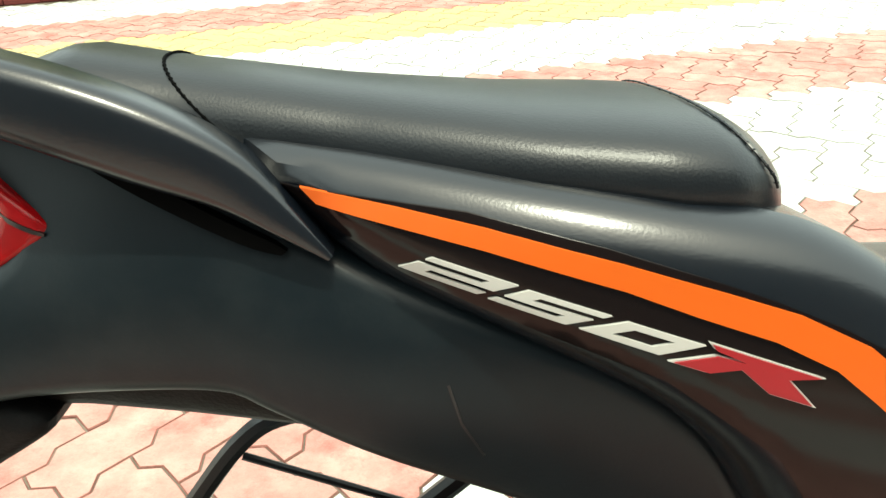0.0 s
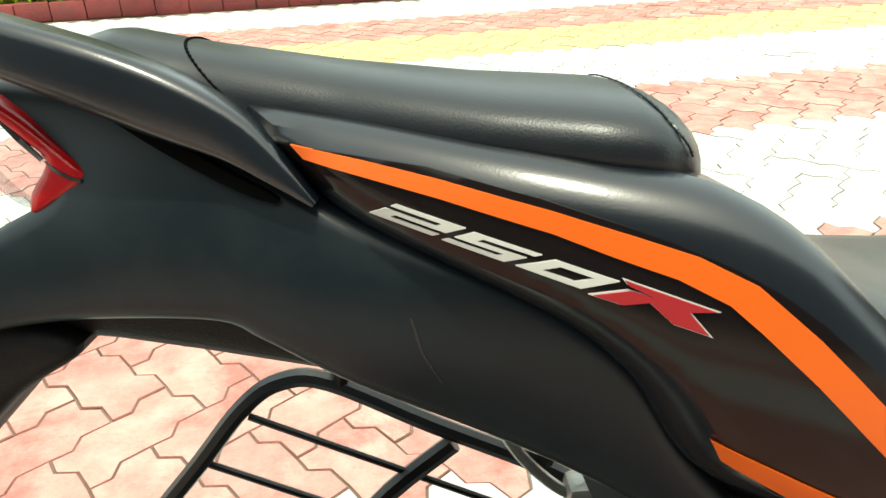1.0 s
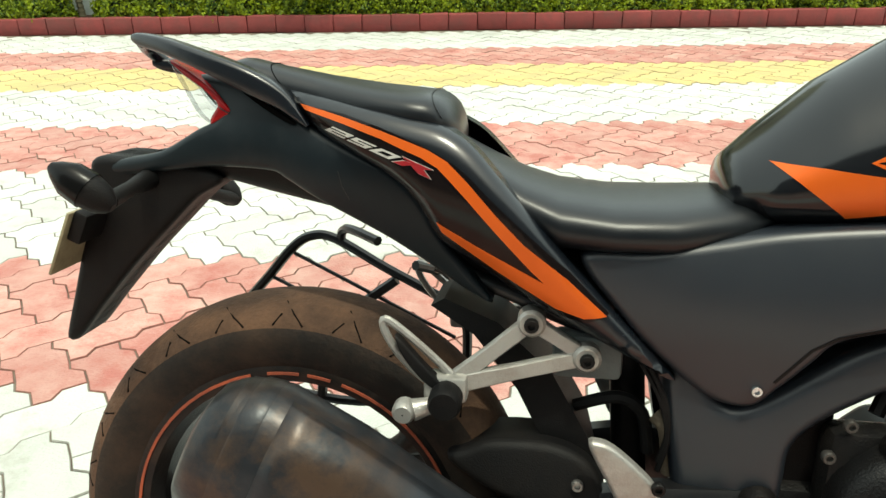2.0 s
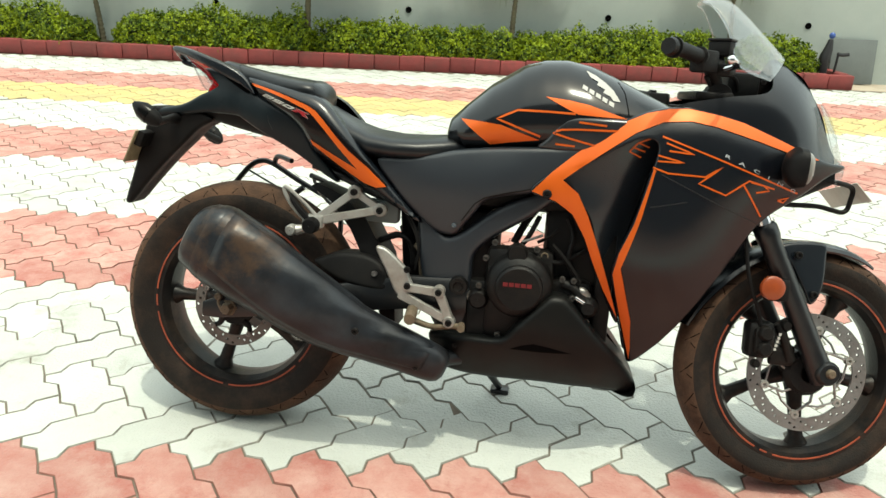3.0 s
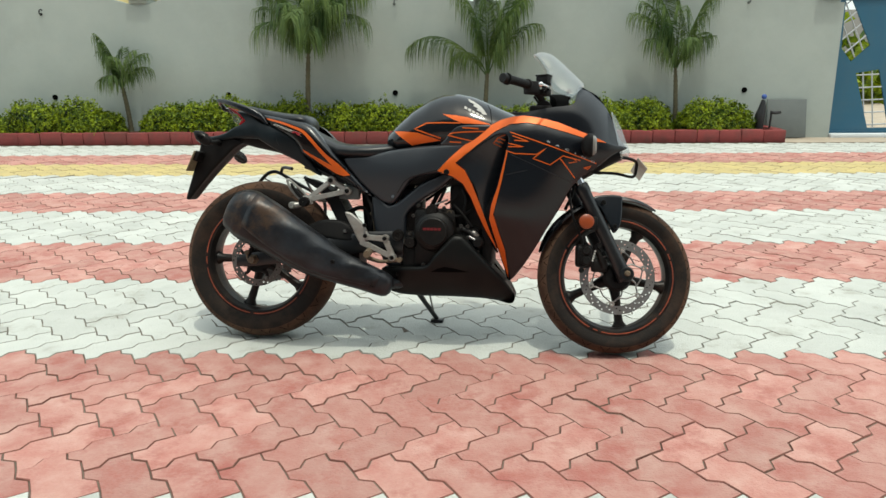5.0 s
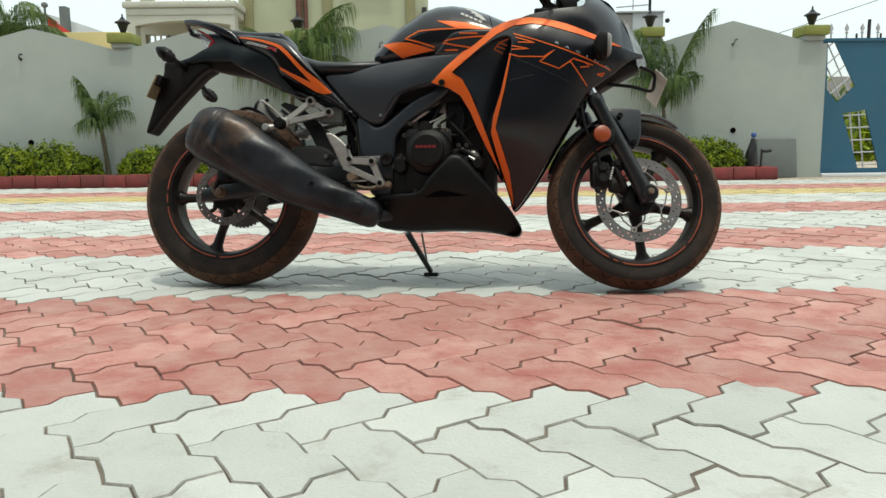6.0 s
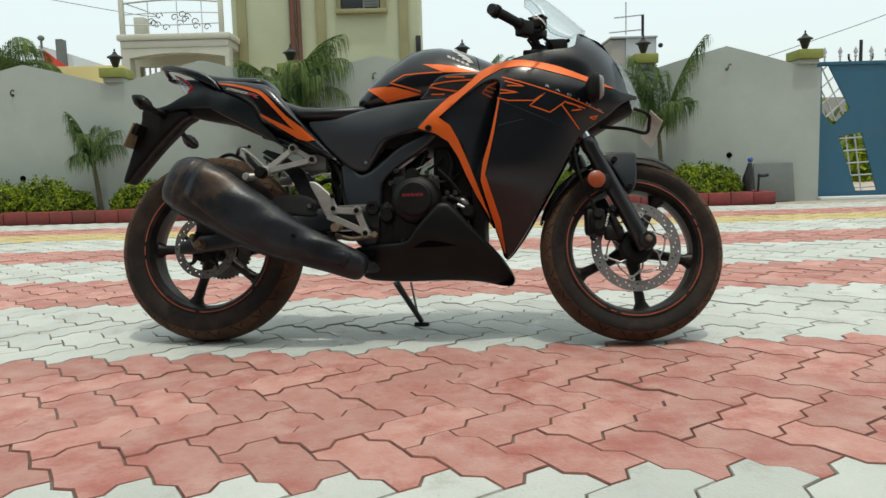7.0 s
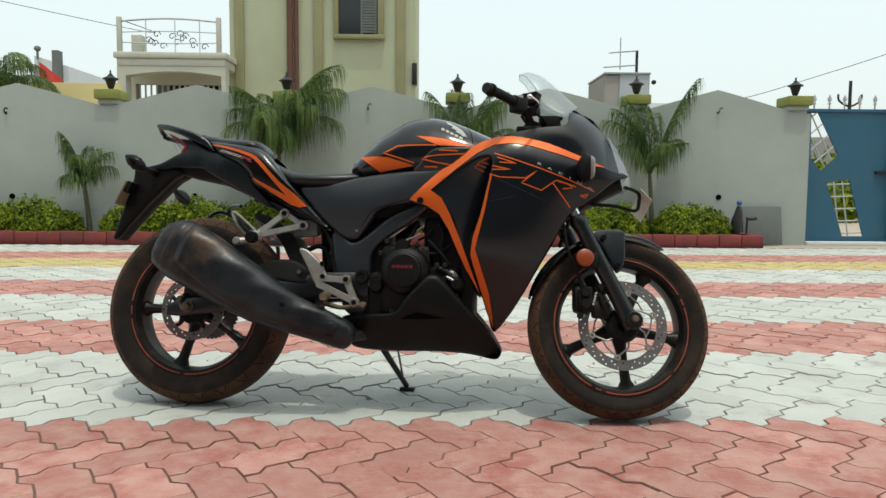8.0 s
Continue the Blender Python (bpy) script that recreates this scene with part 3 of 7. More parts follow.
def wheel(name, c, r, w, rim, turn, tape_gaps):
    """A cast five-spoke wheel with its tyre, rim tape and brake disc."""
    b = Bag()
    iw = w * 0.40
    b.lathe([(rim - 0.028, -iw * 0.6), (rim - 0.018, -iw), (rim - 0.004, -iw - 0.004), (rim + 0.004, -iw - 0.002), (rim + 0.002, iw + 0.002),
             (rim - 0.004, iw + 0.004), (rim - 0.018, iw), (rim - 0.028, iw * 0.6), (rim - 0.031, 0), (rim - 0.028, -iw * 0.6)], c, 72)
    b.lathe([(0.001, -0.05), (0.022, -0.05), (0.03, -0.045), (0.042, -0.03), (0.045, 0.0), (0.042, 0.03), (0.03, 0.045), (0.001, 0.05)], c, 32)
    spokes = []
    for i in range(5):
        a = radians(turn + 72 * i)
        d, n = Vector((math.cos(a), 0, math.sin(a))), Vector((-math.sin(a), 0, math.cos(a)))
        rings = []
        for k, (rr, hw, hy) in enumerate(((0.03, 0.026, 0.026), (0.07, 0.018, 0.02), (0.12, 0.0145, 0.017), (rim - 0.05, 0.017, 0.018), (rim - 0.025, 0.032, 0.024))):
            o = Vector(c) + d * rr
            rings.append([o + n * (hw * math.cos(q)) + Vector((0, 1, 0)) * (hy * math.sin(q)) for q in [2 * math.pi * j / 12 for j in range(12)]])
        spokes.append(Bag().loft(rings))
    wh = b.make(name, M_WHEEL, bike, "black cast five-spoke wheel")
    for sp in spokes:
        sp.make("spoke", M_WHEEL, wh)
    t = Bag()
    sec = [(rim - 0.006, -w * 0.38), (rim + 0.012, -w * 0.45), (rim + (r - rim) * 0.45, -w * 0.5), (rim + (r - rim) * 0.7, -w * 0.46),
           (rim + (r - rim) * 0.88, -w * 0.33), (rim + (r - rim) * 0.97, -w * 0.17), (r, 0.0)]
    sec = [(p.x, p.y) for p in spline([(*q, 0) for q in sec], 3)]
    t.lathe(sec + [(a, -q) for a, q in reversed(sec[:-1])], c, 96)
    ty = t.make("tyre", M_TYRE, wh, "worn tyre with a dusty brown tread")
    ty.data.materials.append(M_TREAD)
    for p in ty.data.polygons:
        p.material_index = int(math.hypot(p.center[0] - c[0], p.center[2] - c[2]) > rim + (r - rim) * 0.60)
    # thin black threads on the shoulders, drawn for the shade in tread grooves
    g = Bag()
    for i in range(46):
        a = radians(360 / 46 * i)
        for s in (-1, 1):
            pts = []
            for k, (f, q) in enumerate(((0.66, 0.475), (0.80, 0.40), (0.92, 0.26), (0.985, 0.10))):
                aa = a + (0.05 * k if i % 2 else -0.035 * k) + (0.03 if s > 0 else 0)
                rr = rim + (r - rim) * f + 0.0002
                pts.append((c[0] + rr * math.cos(aa), c[1] + s * w * q, c[2] + rr * math.sin(aa)))
            g.tube(pts[:3] if i % 2 else pts[:2], 0.0013, 5, False)
    tagged(g.make("tread_groove_shade", M_VOID, wh), kind="stuff")
    tp = Bag()
    for a0, a1 in tape_gaps:
        for s in (-1, 1):
            y = s * (iw + 0.0052)
            tp.lathe([(rim - 0.0088, y - 0.001 * s), (rim - 0.0084, y), (rim - 0.0050, y), (rim - 0.0046, y - 0.001 * s)], c, max(6, int((a1 - a0) / 5)), a0, a1)
    tp.make("rim_tape", M_TAPE, wh, "worn orange rim tape")
    return wh


rear = wheel("rear_wheel", RW, 0.310, 0.142, 0.222, 37, ((-38, 72), (76, 84), (87, 98), (104, 175), (179, 187), (191, 262), (266, 318)))
front = wheel("front_wheel", FW, 0.285, 0.112, 0.216, 62, ((-40, 18), (20, 26), (30, 150), (153, 243), (247, 252), (256, 316)))
perforated(RW, 0.080, 0.106, -0.068, 0.005, 39, 0.0043, rear, "brake_disc", M_DISCOLD)
perforated(FW, 0.1070, 0.138, -0.062, 0.005, 60, 0.0036, front, "brake_disc", M_DISC)
hub = Bag().lathe([(0.02, -0.016), (0.044, -0.014), (0.050, -0.006), (0.054, 0.0), (0.050, 0.006), (0.02, 0.006)], (FW[0], -0.062, FW[2]), 32).make("disc_carrier", M_ENGINE, front, "black disc carrier")
for i in range(6):
    a = radians(20 + 60 * i)
    p = lambda r, o=0.0: (FW[0] + r * math.cos(a + o), -0.062, FW[2] + r * math.sin(a + o))
    Bag().tube([p(0.099), p(0.070, 0.42), p(0.047, 0.62)], 0.0032, 8, False).make("carrier_arm", M_DISC, hub, "thin steel carrier arm")
    Bag().tube([p(0.099), p(0.086, -0.45), p(0.078, -0.78)], 0.0026, 8, False).make("carrier_arm", M_DISC, hub)
    Bag().lathe([(0.004, -0.006), (0.0095, -0.006), (0.0105, 0.0), (0.0095, 0.006), (0.004, 0.006), (0.004, -0.006)], p(0.101), 14).make("disc_bobbin", M_ALLOY, hub)
rear_hub = Bag().lathe([(0.03, -0.004), (0.050, -0.005), (0.054, 0.0), (0.050, 0.004), (0.03, 0.004)], (RW[0], -0.066, RW[2]), 32).make("disc_carrier", M_ENGINE, rear, "black disc carrier")
for i in range(5):
    a = radians(10 + 72 * i)
    q = lambda r, o=0.0: (RW[0] + r * math.cos(a + o), -0.066, RW[2] + r * math.sin(a + o))
    Bag().tube([q(0.048), q(0.066, 0.1), q(0.084)], [0.012, 0.007, 0.006], 8).make("carrier_arm", M_ENGINE, rear_hub)
    Bag().bolt((q(0.082)[0], -0.0705, q(0.082)[2]), 0.007, 0.006).make("disc_bolt", M_BOLT, rear_hub)
Bag().lathe([(0.001, -0.02), (0.012, -0.02), (0.015, -0.016), (0.015, 0), (0.021, 0.0), (0.021, 0.006)], (RW[0], -0.112, RW[2]), 6).make("axle_nut", M_BRASS, rear, "muddy axle nut")
b = Bag()
for i in range(42):
    a = 2 * math.pi * i / 42
    b.lathe([(0.001, -0.003), (0.006, -0.003), (0.006, 0.003), (0.001, 0.003)], (RW[0] + 0.093 * math.cos(a), 0.085, RW[2] + 0.093 * math.sin(a)), 6)
b.lathe([(0.05, -0.003), (0.093, -0.003), (0.093, 0.003), (0.05, 0.003)], (RW[0], 0.085, RW[2]), 42)
b.make("sprocket", M_BOLT, rear)
cal_r = Bag().box((-0.71, -0.100, 0.345), (-0.635, -0.055, 0.395), pose(0, 0, 0), 0.010).box((-0.70, -0.108, 0.352), (-0.655, -0.098, 0.388), None, 0.004)
cal_r.tube([(-0.70, -0.098, 0.35), (-0.705, -0.104, 0.325), (-0.69, -0.108, 0.31)], [0.010, 0.008, 0.012], 10)
cal_r = cal_r.make("brake_caliper", M_ENGINE, rear, "dark brake caliper")
Bag().lathe([(0.001, -0.014), (0.008, -0.014), (0.010, -0.008), (0.010, 0)], (-0.712, -0.104, 0.336), 12).make("slide_pin", M_BRASS, cal_r, "muddy slide pin")
Bag().tube([(-0.705, -0.105, 0.345), (-0.712, -0.107, 0.322), (-0.700, -0.110, 0.30)], 0.006, 8).make("bleed_bracket", M_BRASS, cal_r)

# front fork
for s in (-1, 1):
    o = Vector((0, s * 0.092, 0))
    top, mid, low = Vector((0.448, 0, 0.80)) + o, Vector((0.541, 0, 0.612)) + o, Vector((0.712, 0, 0.276)) + o
    fork = Bag().tube([mid - (low - mid) * 0.02, mid, mid + (low - mid) * 0.06, mid + (low - mid) * 0.10, low - (low - mid) * 0.2, low],
                      [0.022, 0.0265, 0.0265, 0.0235, 0.026, 0.029], 18, False)
    fork.lathe([(0.001, -0.024), (0.022, -0.024), (0.028, -0.016), (0.028, 0.02), (0.001, 0.02)], (0.708, s * 0.1, 0.296), 20)
    fk = fork.make("fork_leg", M_FRAME, bike, "black lower fork leg")
    Bag().tube([top, mid], 0.0185, 16).make("stanchion", M_CHROME, fk, "chromed fork tube")
    Bag().lathe([(0.001, -0.01), (0.008, -0.01), (0.011, -0.004), (0.011, 0)], (0.709, s * 0.1 - 0.024, 0.298), 12).make("axle_bolt", M_BRASS, fk)
    rf = Bag().lathe([(0.001, -0.006), (0.022, -0.006), (0.0265, -0.003), (0.027, 0.006), (0.001, 0.006)], (0.558, s * 0.128, 0.480), 28)
    rf.make("reflector", M_AMBER, fk, "round amber reflector")
    Bag().box((0.550, s * 0.108 - 0.014, 0.45), (0.60, s * 0.108 + 0.014, 0.50), None, 0.006).make("reflector_bracket", M_DARK, fk)
cal = Bag().box((0.530, -0.098, 0.315), (0.592, -0.05, 0.400), pose(0, 0, 0), 0.014)
cal.box((0.540, -0.110, 0.328), (0.586, -0.096, 0.388), None, 0.008)
cal.box((0.585, -0.09, 0.300), (0.645, -0.07, 0.350), None, 0.010)
for z in (0.340, 0.376):
    cal.lathe([(0.001, -0.014), (0.013, -0.014), (0.017, -0.008), (0.018, 0), (0.001, 0)], (0.562, -0.106, z), 18)
cal.lathe([(0.001, -0.016), (0.008, -0.016), (0.010, -0.010), (0.010, 0), (0.001, 0)], (0.548, -0.096, 0.305), 12)
cal.lathe([(0.001, -0.016), (0.009, -0.016), (0.012, -0.010), (0.012, 0), (0.001, 0)], (0.612, -0.088, 0.395), 12)
cal.tube([(0.600, -0.085, 0.395), (0.615, -0.09, 0.36), (0.635, -0.085, 0.315)], [0.012, 0.010, 0.013], 10)
cal = cal.make("front_brake_caliper", M_ENGINE, bike, "black two-piston front brake caliper")
mark = Bag()
for i in range(5):
    mark.box((0.5835 + 0.0022 * i, -0.1075, 0.338 + 0.0085 * i), (0.5895 + 0.0022 * i, -0.1062, 0.344 + 0.0085 * i))
mark.make("marking_bar", M_WHITE, cal, "small white marking", smooth=False)
Bag().tube([(0.50, -0.07, 0.70), (0.497, -0.10, 0.60), (0.51, -0.11, 0.50), (0.545, -0.10, 0.42), (0.555, -0.095, 0.385)], 0.0045, 8).make("brake_hose", M_DARK, bike)
Bag().tube([(0.49, 0.02, 0.72), (0.53, -0.02, 0.62), (0.50, -0.06, 0.53)], 0.006, 8).make("wiring_loom", M_DARK, bike)
fd = Bag()
fp = [(0.284, -0.068), (0.292, -0.064), (0.298, -0.048), (0.302, -0.024), (0.303, 0.0)]
fp = fp + [(r, -y) for r, y in reversed(fp[:-1])]
inner = [(r - 0.004, y * 0.96) for r, y in reversed(fp)]
rings = []
for i in range(27):
    a = 60 + (163 - 60) * i / 26
    k = min(1.0, (i + 0.6) / 5.0, (26.6 - i) / 7.0) ** 0.6
    an = radians(a)
    rings.append([(FW[0] + (0.289 + (r - 0.289) * (0.35 + 0.65 * k)) * math.cos(an), y * (0.35 + 0.65 * k), FW[2] + (0.289 + (r - 0.289) * (0.35 + 0.65 * k)) * math.sin(an)) for r, y in fp + inner])
fd.loft(rings)
fd = fd.make("front_mudguard", M_BODY, bike, "satin black front mudguard")
fb = Skin([(0.590, 0.575), (0.69, 0.585), (0.698, 0.55), (0.692, 0.48), (0.668, 0.445), (0.648, 0.475), (0.620, 0.525)], [(0.59, 0.575, -0.082), (0.70, 0.56, -0.074), (0.668, 0.445, -0.088), (0.62, 0.52, -0.088)], 0.006)
both(fb.shell(0.008), "mudguard_bracket", M_BODY, fd)
bolts(((0.625, -0.089, 0.555), (0.668, -0.09, 0.468)), 0.009, 0.007, M_ENGINE, fd)

# tail
tail = Skin([(-0.80, 0.886), (-0.728, 0.877), (-0.685, 0.855), (-0.645, 0.832), (-0.594, 0.808), (-0.551, 0.787), (-0.518, 0.759), (-0.492, 0.714), (-0.455, 0.672), (-0.430, 0.640),
             (-0.462, 0.652), (-0.505, 0.678), (-0.549, 0.703), (-0.600, 0.728), (-0.644, 0.750), (-0.680, 0.770), (-0.702, 0.779), (-0.774, 0.780), (-0.84, 0.772), (-0.915, 0.764), (-0.918, 0.780),
             (-0.845, 0.796), (-0.797, 0.822), (-0.764, 0.845)],
            [(-0.80, 0.886, -0.026), (-0.728, 0.875, -0.044), (-0.65, 0.832, -0.058), (-0.55, 0.785, -0.086), (-0.50, 0.71, -0.088), (-0.44, 0.645, -0.092), (-0.6, 0.735, -0.070),
             (-0.70, 0.785, -0.056), (-0.78, 0.783, -0.050), (-0.91, 0.772, -0.045), (-0.764, 0.845, -0.042), (-0.70, 0.825, -0.060), (-0.62, 0.775, -0.082), (-0.80, 0.800, -0.062), (-0.73, 0.806, -0.070), (-0.67, 0.798, -0.076), (-0.74, 0.788, -0.056), (-0.68, 0.776, -0.064)], 0.008)
both(tail.shell(0.02), "tail_panel", M_TAIL, bike, "scuffed blue-black plastic tail panel")
rr = []
for x, y, z, hh, hw, an in ((-0.874, -0.024, 0.929, 0.004, 0.010, 0), (-0.862, -0.028, 0.927, 0.008, 0.013, 4), (-0.825, -0.040, 0.920, 0.0095, 0.015, 14), (-0.775, -0.050, 0.904, 0.0115, 0.016, 22), (-0.735, -0.054, 0.889, 0.0135, 0.016, 26),
                            (-0.705, -0.055, 0.875, 0.0135, 0.015, 30), (-0.680, -0.056, 0.861, 0.0105, 0.013, 36), (-0.662, -0.061, 0.846, 0.006, 0.010, 44), (-0.649, -0.066, 0.834, 0.0018, 0.006, 48)):
    q = radians(an)
    rr.append([(x + math.copysign(abs(math.sin(a)) ** 0.5, math.sin(a)) * hh * math.sin(q), y + math.copysign(abs(math.cos(a)) ** 0.5, math.cos(a)) * hw,
                z + math.copysign(abs(math.sin(a)) ** 0.5, math.sin(a)) * hh * math.cos(q)) for a in [2 * math.pi * k / 28 for k in range(28)]])
fine = []
for k in range(28):
    fine.append(spline([r[k] for r in rr], 4))
gr, far_rail = both(Bag().loft([[f[i] for f in fine] for i in range(len(fine[0]))]), "grab_rail", M_BODY, bike, "satin black pillion grab rail")
far_rail.matrix_basis = Matrix.Translation((0, -0.004, -0.030))
Bag().tube([(-0.862, -0.03, 0.925), (-0.872, 0.0, 0.916), (-0.862, 0.026, 0.897)], 0.008, 10).make("grab_rail_bridge", M_BODY, bike)
# no opening here: a black sheet stands for the slot's shaded hollow
slot = Skin([(-0.752, 0.888), (-0.708, 0.862), (-0.684, 0.847), (-0.668, 0.838), (-0.664, 0.8335), (-0.680, 0.8390), (-0.714, 0.8590), (-0.746, 0.882)],
            [(-0.75, 0.885, -0.052), (-0.664, 0.835, -0.0635), (-0.71, 0.85, -0.0612), (-0.70, 0.86, -0.059)], 0.0)
both(slot.shell(0.006), "grab_rail_slot_shade", M_VOID, bike)
core = Bag()


def ring(x, z0, z1, hw, e=2.6, n=28, lean=0.0):
    zc, hh = (z0 + z1) / 2, (z1 - z0) / 2
    out = []
    for k in range(n):
        a = 2 * math.pi * k / n
        c, s = math.cos(a), math.sin(a)
        y, z = math.copysign(abs(c) ** (2 / e), c) * hw, math.copysign(abs(s) ** (2 / e), s) * hh
        out.append((x + lean * z, y, zc + z))
    return out


core.loft([ring(-0.86, 0.770, 0.785, 0.03), ring(-0.80, 0.765, 0.795, 0.035), ring(-0.76, 0.755, 0.835, 0.036), ring(-0.72, 0.745, 0.868, 0.038), ring(-0.62, 0.725, 0.86, 0.055),
           ring(-0.54, 0.69, 0.83, 0.07), ring(-0.46, 0.655, 0.80, 0.082), ring(-0.40, 0.64, 0.74, 0.08), ring(-0.30, 0.58, 0.68, 0.07)])
core.make("under_tray", M_DARK, bike, "black plastic under-tray")
cover = Skin([(-0.686, 0.874), (-0.638, 0.868), (-0.590, 0.859), (-0.545, 0.851), (-0.500, 0.842), (-0.479, 0.834), (-0.459, 0.821), (-0.436, 0.798), (-0.360, 0.713), (-0.283, 0.630), (-0.222, 0.566),
              (-0.236, 0.566), (-0.300, 0.600), (-0.390, 0.648), (-0.455, 0.690), (-0.494, 0.713), (-0.520, 0.757), (-0.551, 0.784), (-0.594, 0.805), (-0.630, 0.821), (-0.650, 0.835)],
             [(-0.686, 0.874, -0.056), (-0.65, 0.835, -0.068), (-0.61, 0.860, -0.082), (-0.55, 0.848, -0.100), (-0.55, 0.786, -0.107), (-0.60, 0.815, -0.090), (-0.50, 0.838, -0.106), (-0.50, 0.80, -0.116),
              (-0.49, 0.715, -0.105), (-0.44, 0.795, -0.122), (-0.455, 0.765, -0.126), (-0.42, 0.74, -0.128), (-0.37, 0.70, -0.126), (-0.30, 0.63, -0.121), (-0.225, 0.568, -0.115)], 0.021)
cv, _ = both(cover.shell(0.03, 0.011), "seat_side_cover", M_BODY, bike, "satin black side cover with orange stripe")
field = cover.decal([(-0.664, 0.8590), (-0.6024, 0.8500), (-0.5606, 0.8388), (-0.5304, 0.8285), (-0.5104, 0.8208), (-0.4905, 0.8118), (-0.4735, 0.8020), (-0.4577, 0.7898), (-0.4426, 0.7755), (-0.395, 0.7323), (-0.3477, 0.6917), (-0.3025, 0.6450),
                     (-0.328, 0.6330), (-0.361, 0.6400), (-0.425, 0.6790), (-0.481, 0.7230), (-0.506, 0.7650), (-0.543, 0.7945), (-0.592, 0.8140), (-0.625, 0.8285), (-0.650, 0.8460)], 0.0010, 1, 0.006)
field.make("black_sticker", M_DECAL, cv, "glossy black sticker, brown paver reflection put into its colour")
field.mirror().make("black_sticker", M_DECAL, cv)
st = cover.decal([(-0.657, 0.8585), (-0.625, 0.8520), (-0.597, 0.8455), (-0.556, 0.8342), (-0.526, 0.8245), (-0.503, 0.8165), (-0.482, 0.8055), (-0.4597, 0.7850), (-0.4446, 0.7690), (-0.428, 0.7510), (-0.397, 0.7200), (-0.3497, 0.6840), (-0.3055, 0.6430),
                  (-0.330, 0.6390), (-0.361, 0.6480), (-0.425, 0.6860), (-0.488, 0.7270), (-0.4935, 0.7380), (-0.450, 0.7150), (-0.374, 0.6770), (-0.389, 0.6910), (-0.425, 0.7290), (-0.459, 0.7660), (-0.480, 0.7870), (-0.4925, 0.7985),
                  (-0.511, 0.8085), (-0.534, 0.8170), (-0.556, 0.8258), (-0.598, 0.8385), (-0.626, 0.8458), (-0.652, 0.8525)], 0.0022, 1, 0.006)
st.make("orange_stripe", M_ORANGE, cv, "orange side stripe")
st.mirror().make("orange_stripe", M_ORANGE, cv)


def digit(shape, corners, lift=0.0022):
    """An angular numeral on the side cover: unit shapes laid into a slanted field (top left, top right, bottom right, bottom left)."""
    tl, tr, br, bl = (np.array(q) for q in corners)
    cen = (tl + tr + br + bl) / 4
    tl, tr, br, bl = (cen + (q - cen) * 0.94 for q in (tl, tr, br, bl))
    out = Bag()
    for poly in shape:
        p = [(bl + (br - bl) * u) * (1 - v) + (tl + (tr - tl) * u) * v for u, v in poly]
        d = cover.decal(p, lift, 1, 0.006)
        out.add(d.v, d.f)
    return out


TWO = [(0, 1), (1, 1), (1, 0.40), (0.24, 0.40), (0.24, 0.22), (1, 0.22), (1, 0), (0, 0), (0, 0.60), (0.76, 0.60), (0.76, 0.80), (0, 0.80)]
HALF = [(0, 0), (0.5, 0), (0.5, 0.26), (0.24, 0.26), (0.24, 0.74), (0.5, 0.74), (0.5, 1), (0, 1)]
digit([TWO], ((-0.6153, 0.8362), (-0.5870, 0.8272), (-0.6010, 0.8232), (-0.6273, 0.8315))).make("lettering", M_WHITE, cv, "off-white model numeral")
digit([[(1 - u, v) for u, v in TWO]], ((-0.5855, 0.8262), (-0.5590, 0.8177), (-0.5742, 0.8143), (-0.5990, 0.8222))).make("lettering", M_WHITE, cv)
digit([HALF, [(1 - u, v) for u, v in HALF]], ((-0.5557, 0.8163), (-0.5310, 0.8078), (-0.5462, 0.8047), (-0.5714, 0.8135))).make("lettering", M_WHITE, cv)
letter = np.array([(-0.5304, 0.8085), (-0.4975, 0.7963), (-0.5074, 0.7962), (-0.4998, 0.7870), (-0.5132, 0.7918), (-0.5216, 0.8000), (-0.5312, 0.7990), (-0.5418, 0.8026), (-0.5285, 0.8045), (-0.5200, 0.8020), (-0.5290, 0.8064)])
mid_l = np.array((-0.5190, 0.7995))
cover.decal(mid_l + (letter - mid_l) * 1.08, 0.0020, 1, 0.006).make("lettering_edge", M_WHITE, cv)
cover.decal(letter, 0.0027, 1, 0.006).make("red_lettering", M_RED, cv, "red model letter")
# thin dark line painted for the shade along a soft fold
tail.ribbon([(-0.612, 0.785), (-0.608, 0.768), (-0.600, 0.752)], 0.0010, 0.0002).make("painted_dark_line", M_FRAME, bike)
lamp = Skin([(-0.834, 0.904), (-0.806, 0.893), (-0.779, 0.876), (-0.764, 0.863), (-0.748, 0.847), (-0.752, 0.842), (-0.762, 0.836), (-0.777, 0.829), (-0.775, 0.840), (-0.766, 0.853), (-0.773, 0.861), (-0.785, 0.871), (-0.814, 0.888)],
            [(-0.834, 0.904, -0.026), (-0.800, 0.884, -0.042), (-0.752, 0.842, -0.050), (-0.780, 0.827, -0.048), (-0.785, 0.86, -0.042)], 0.004)
tl, _ = both(lamp.shell(0.04), "tail_lamp", M_REDLENS, bike, "red tail lamp lens")
clear_side = Skin([(-0.833, 0.899), (-0.812, 0.885), (-0.784, 0.868), (-0.767, 0.851), (-0.778, 0.831), (-0.798, 0.842), (-0.818, 0.872)], [(-0.833, 0.899, -0.022), (-0.775, 0.848, -0.036), (-0.781, 0.829, -0.038), (-0.812, 0.872, -0.026)], 0.002)
lamp.ribbon([(-0.766, 0.853), (-0.758, 0.848), (-0.7505, 0.8445)], 0.0016, 0.0006).make("lens_joint", M_FRAME, tl)
lamp.ribbon([(-0.833, 0.902), (-0.814, 0.889), (-0.785, 0.872), (-0.767, 0.854)], 0.0016, 0.0006).make("lens_joint", M_FRAME, tl)
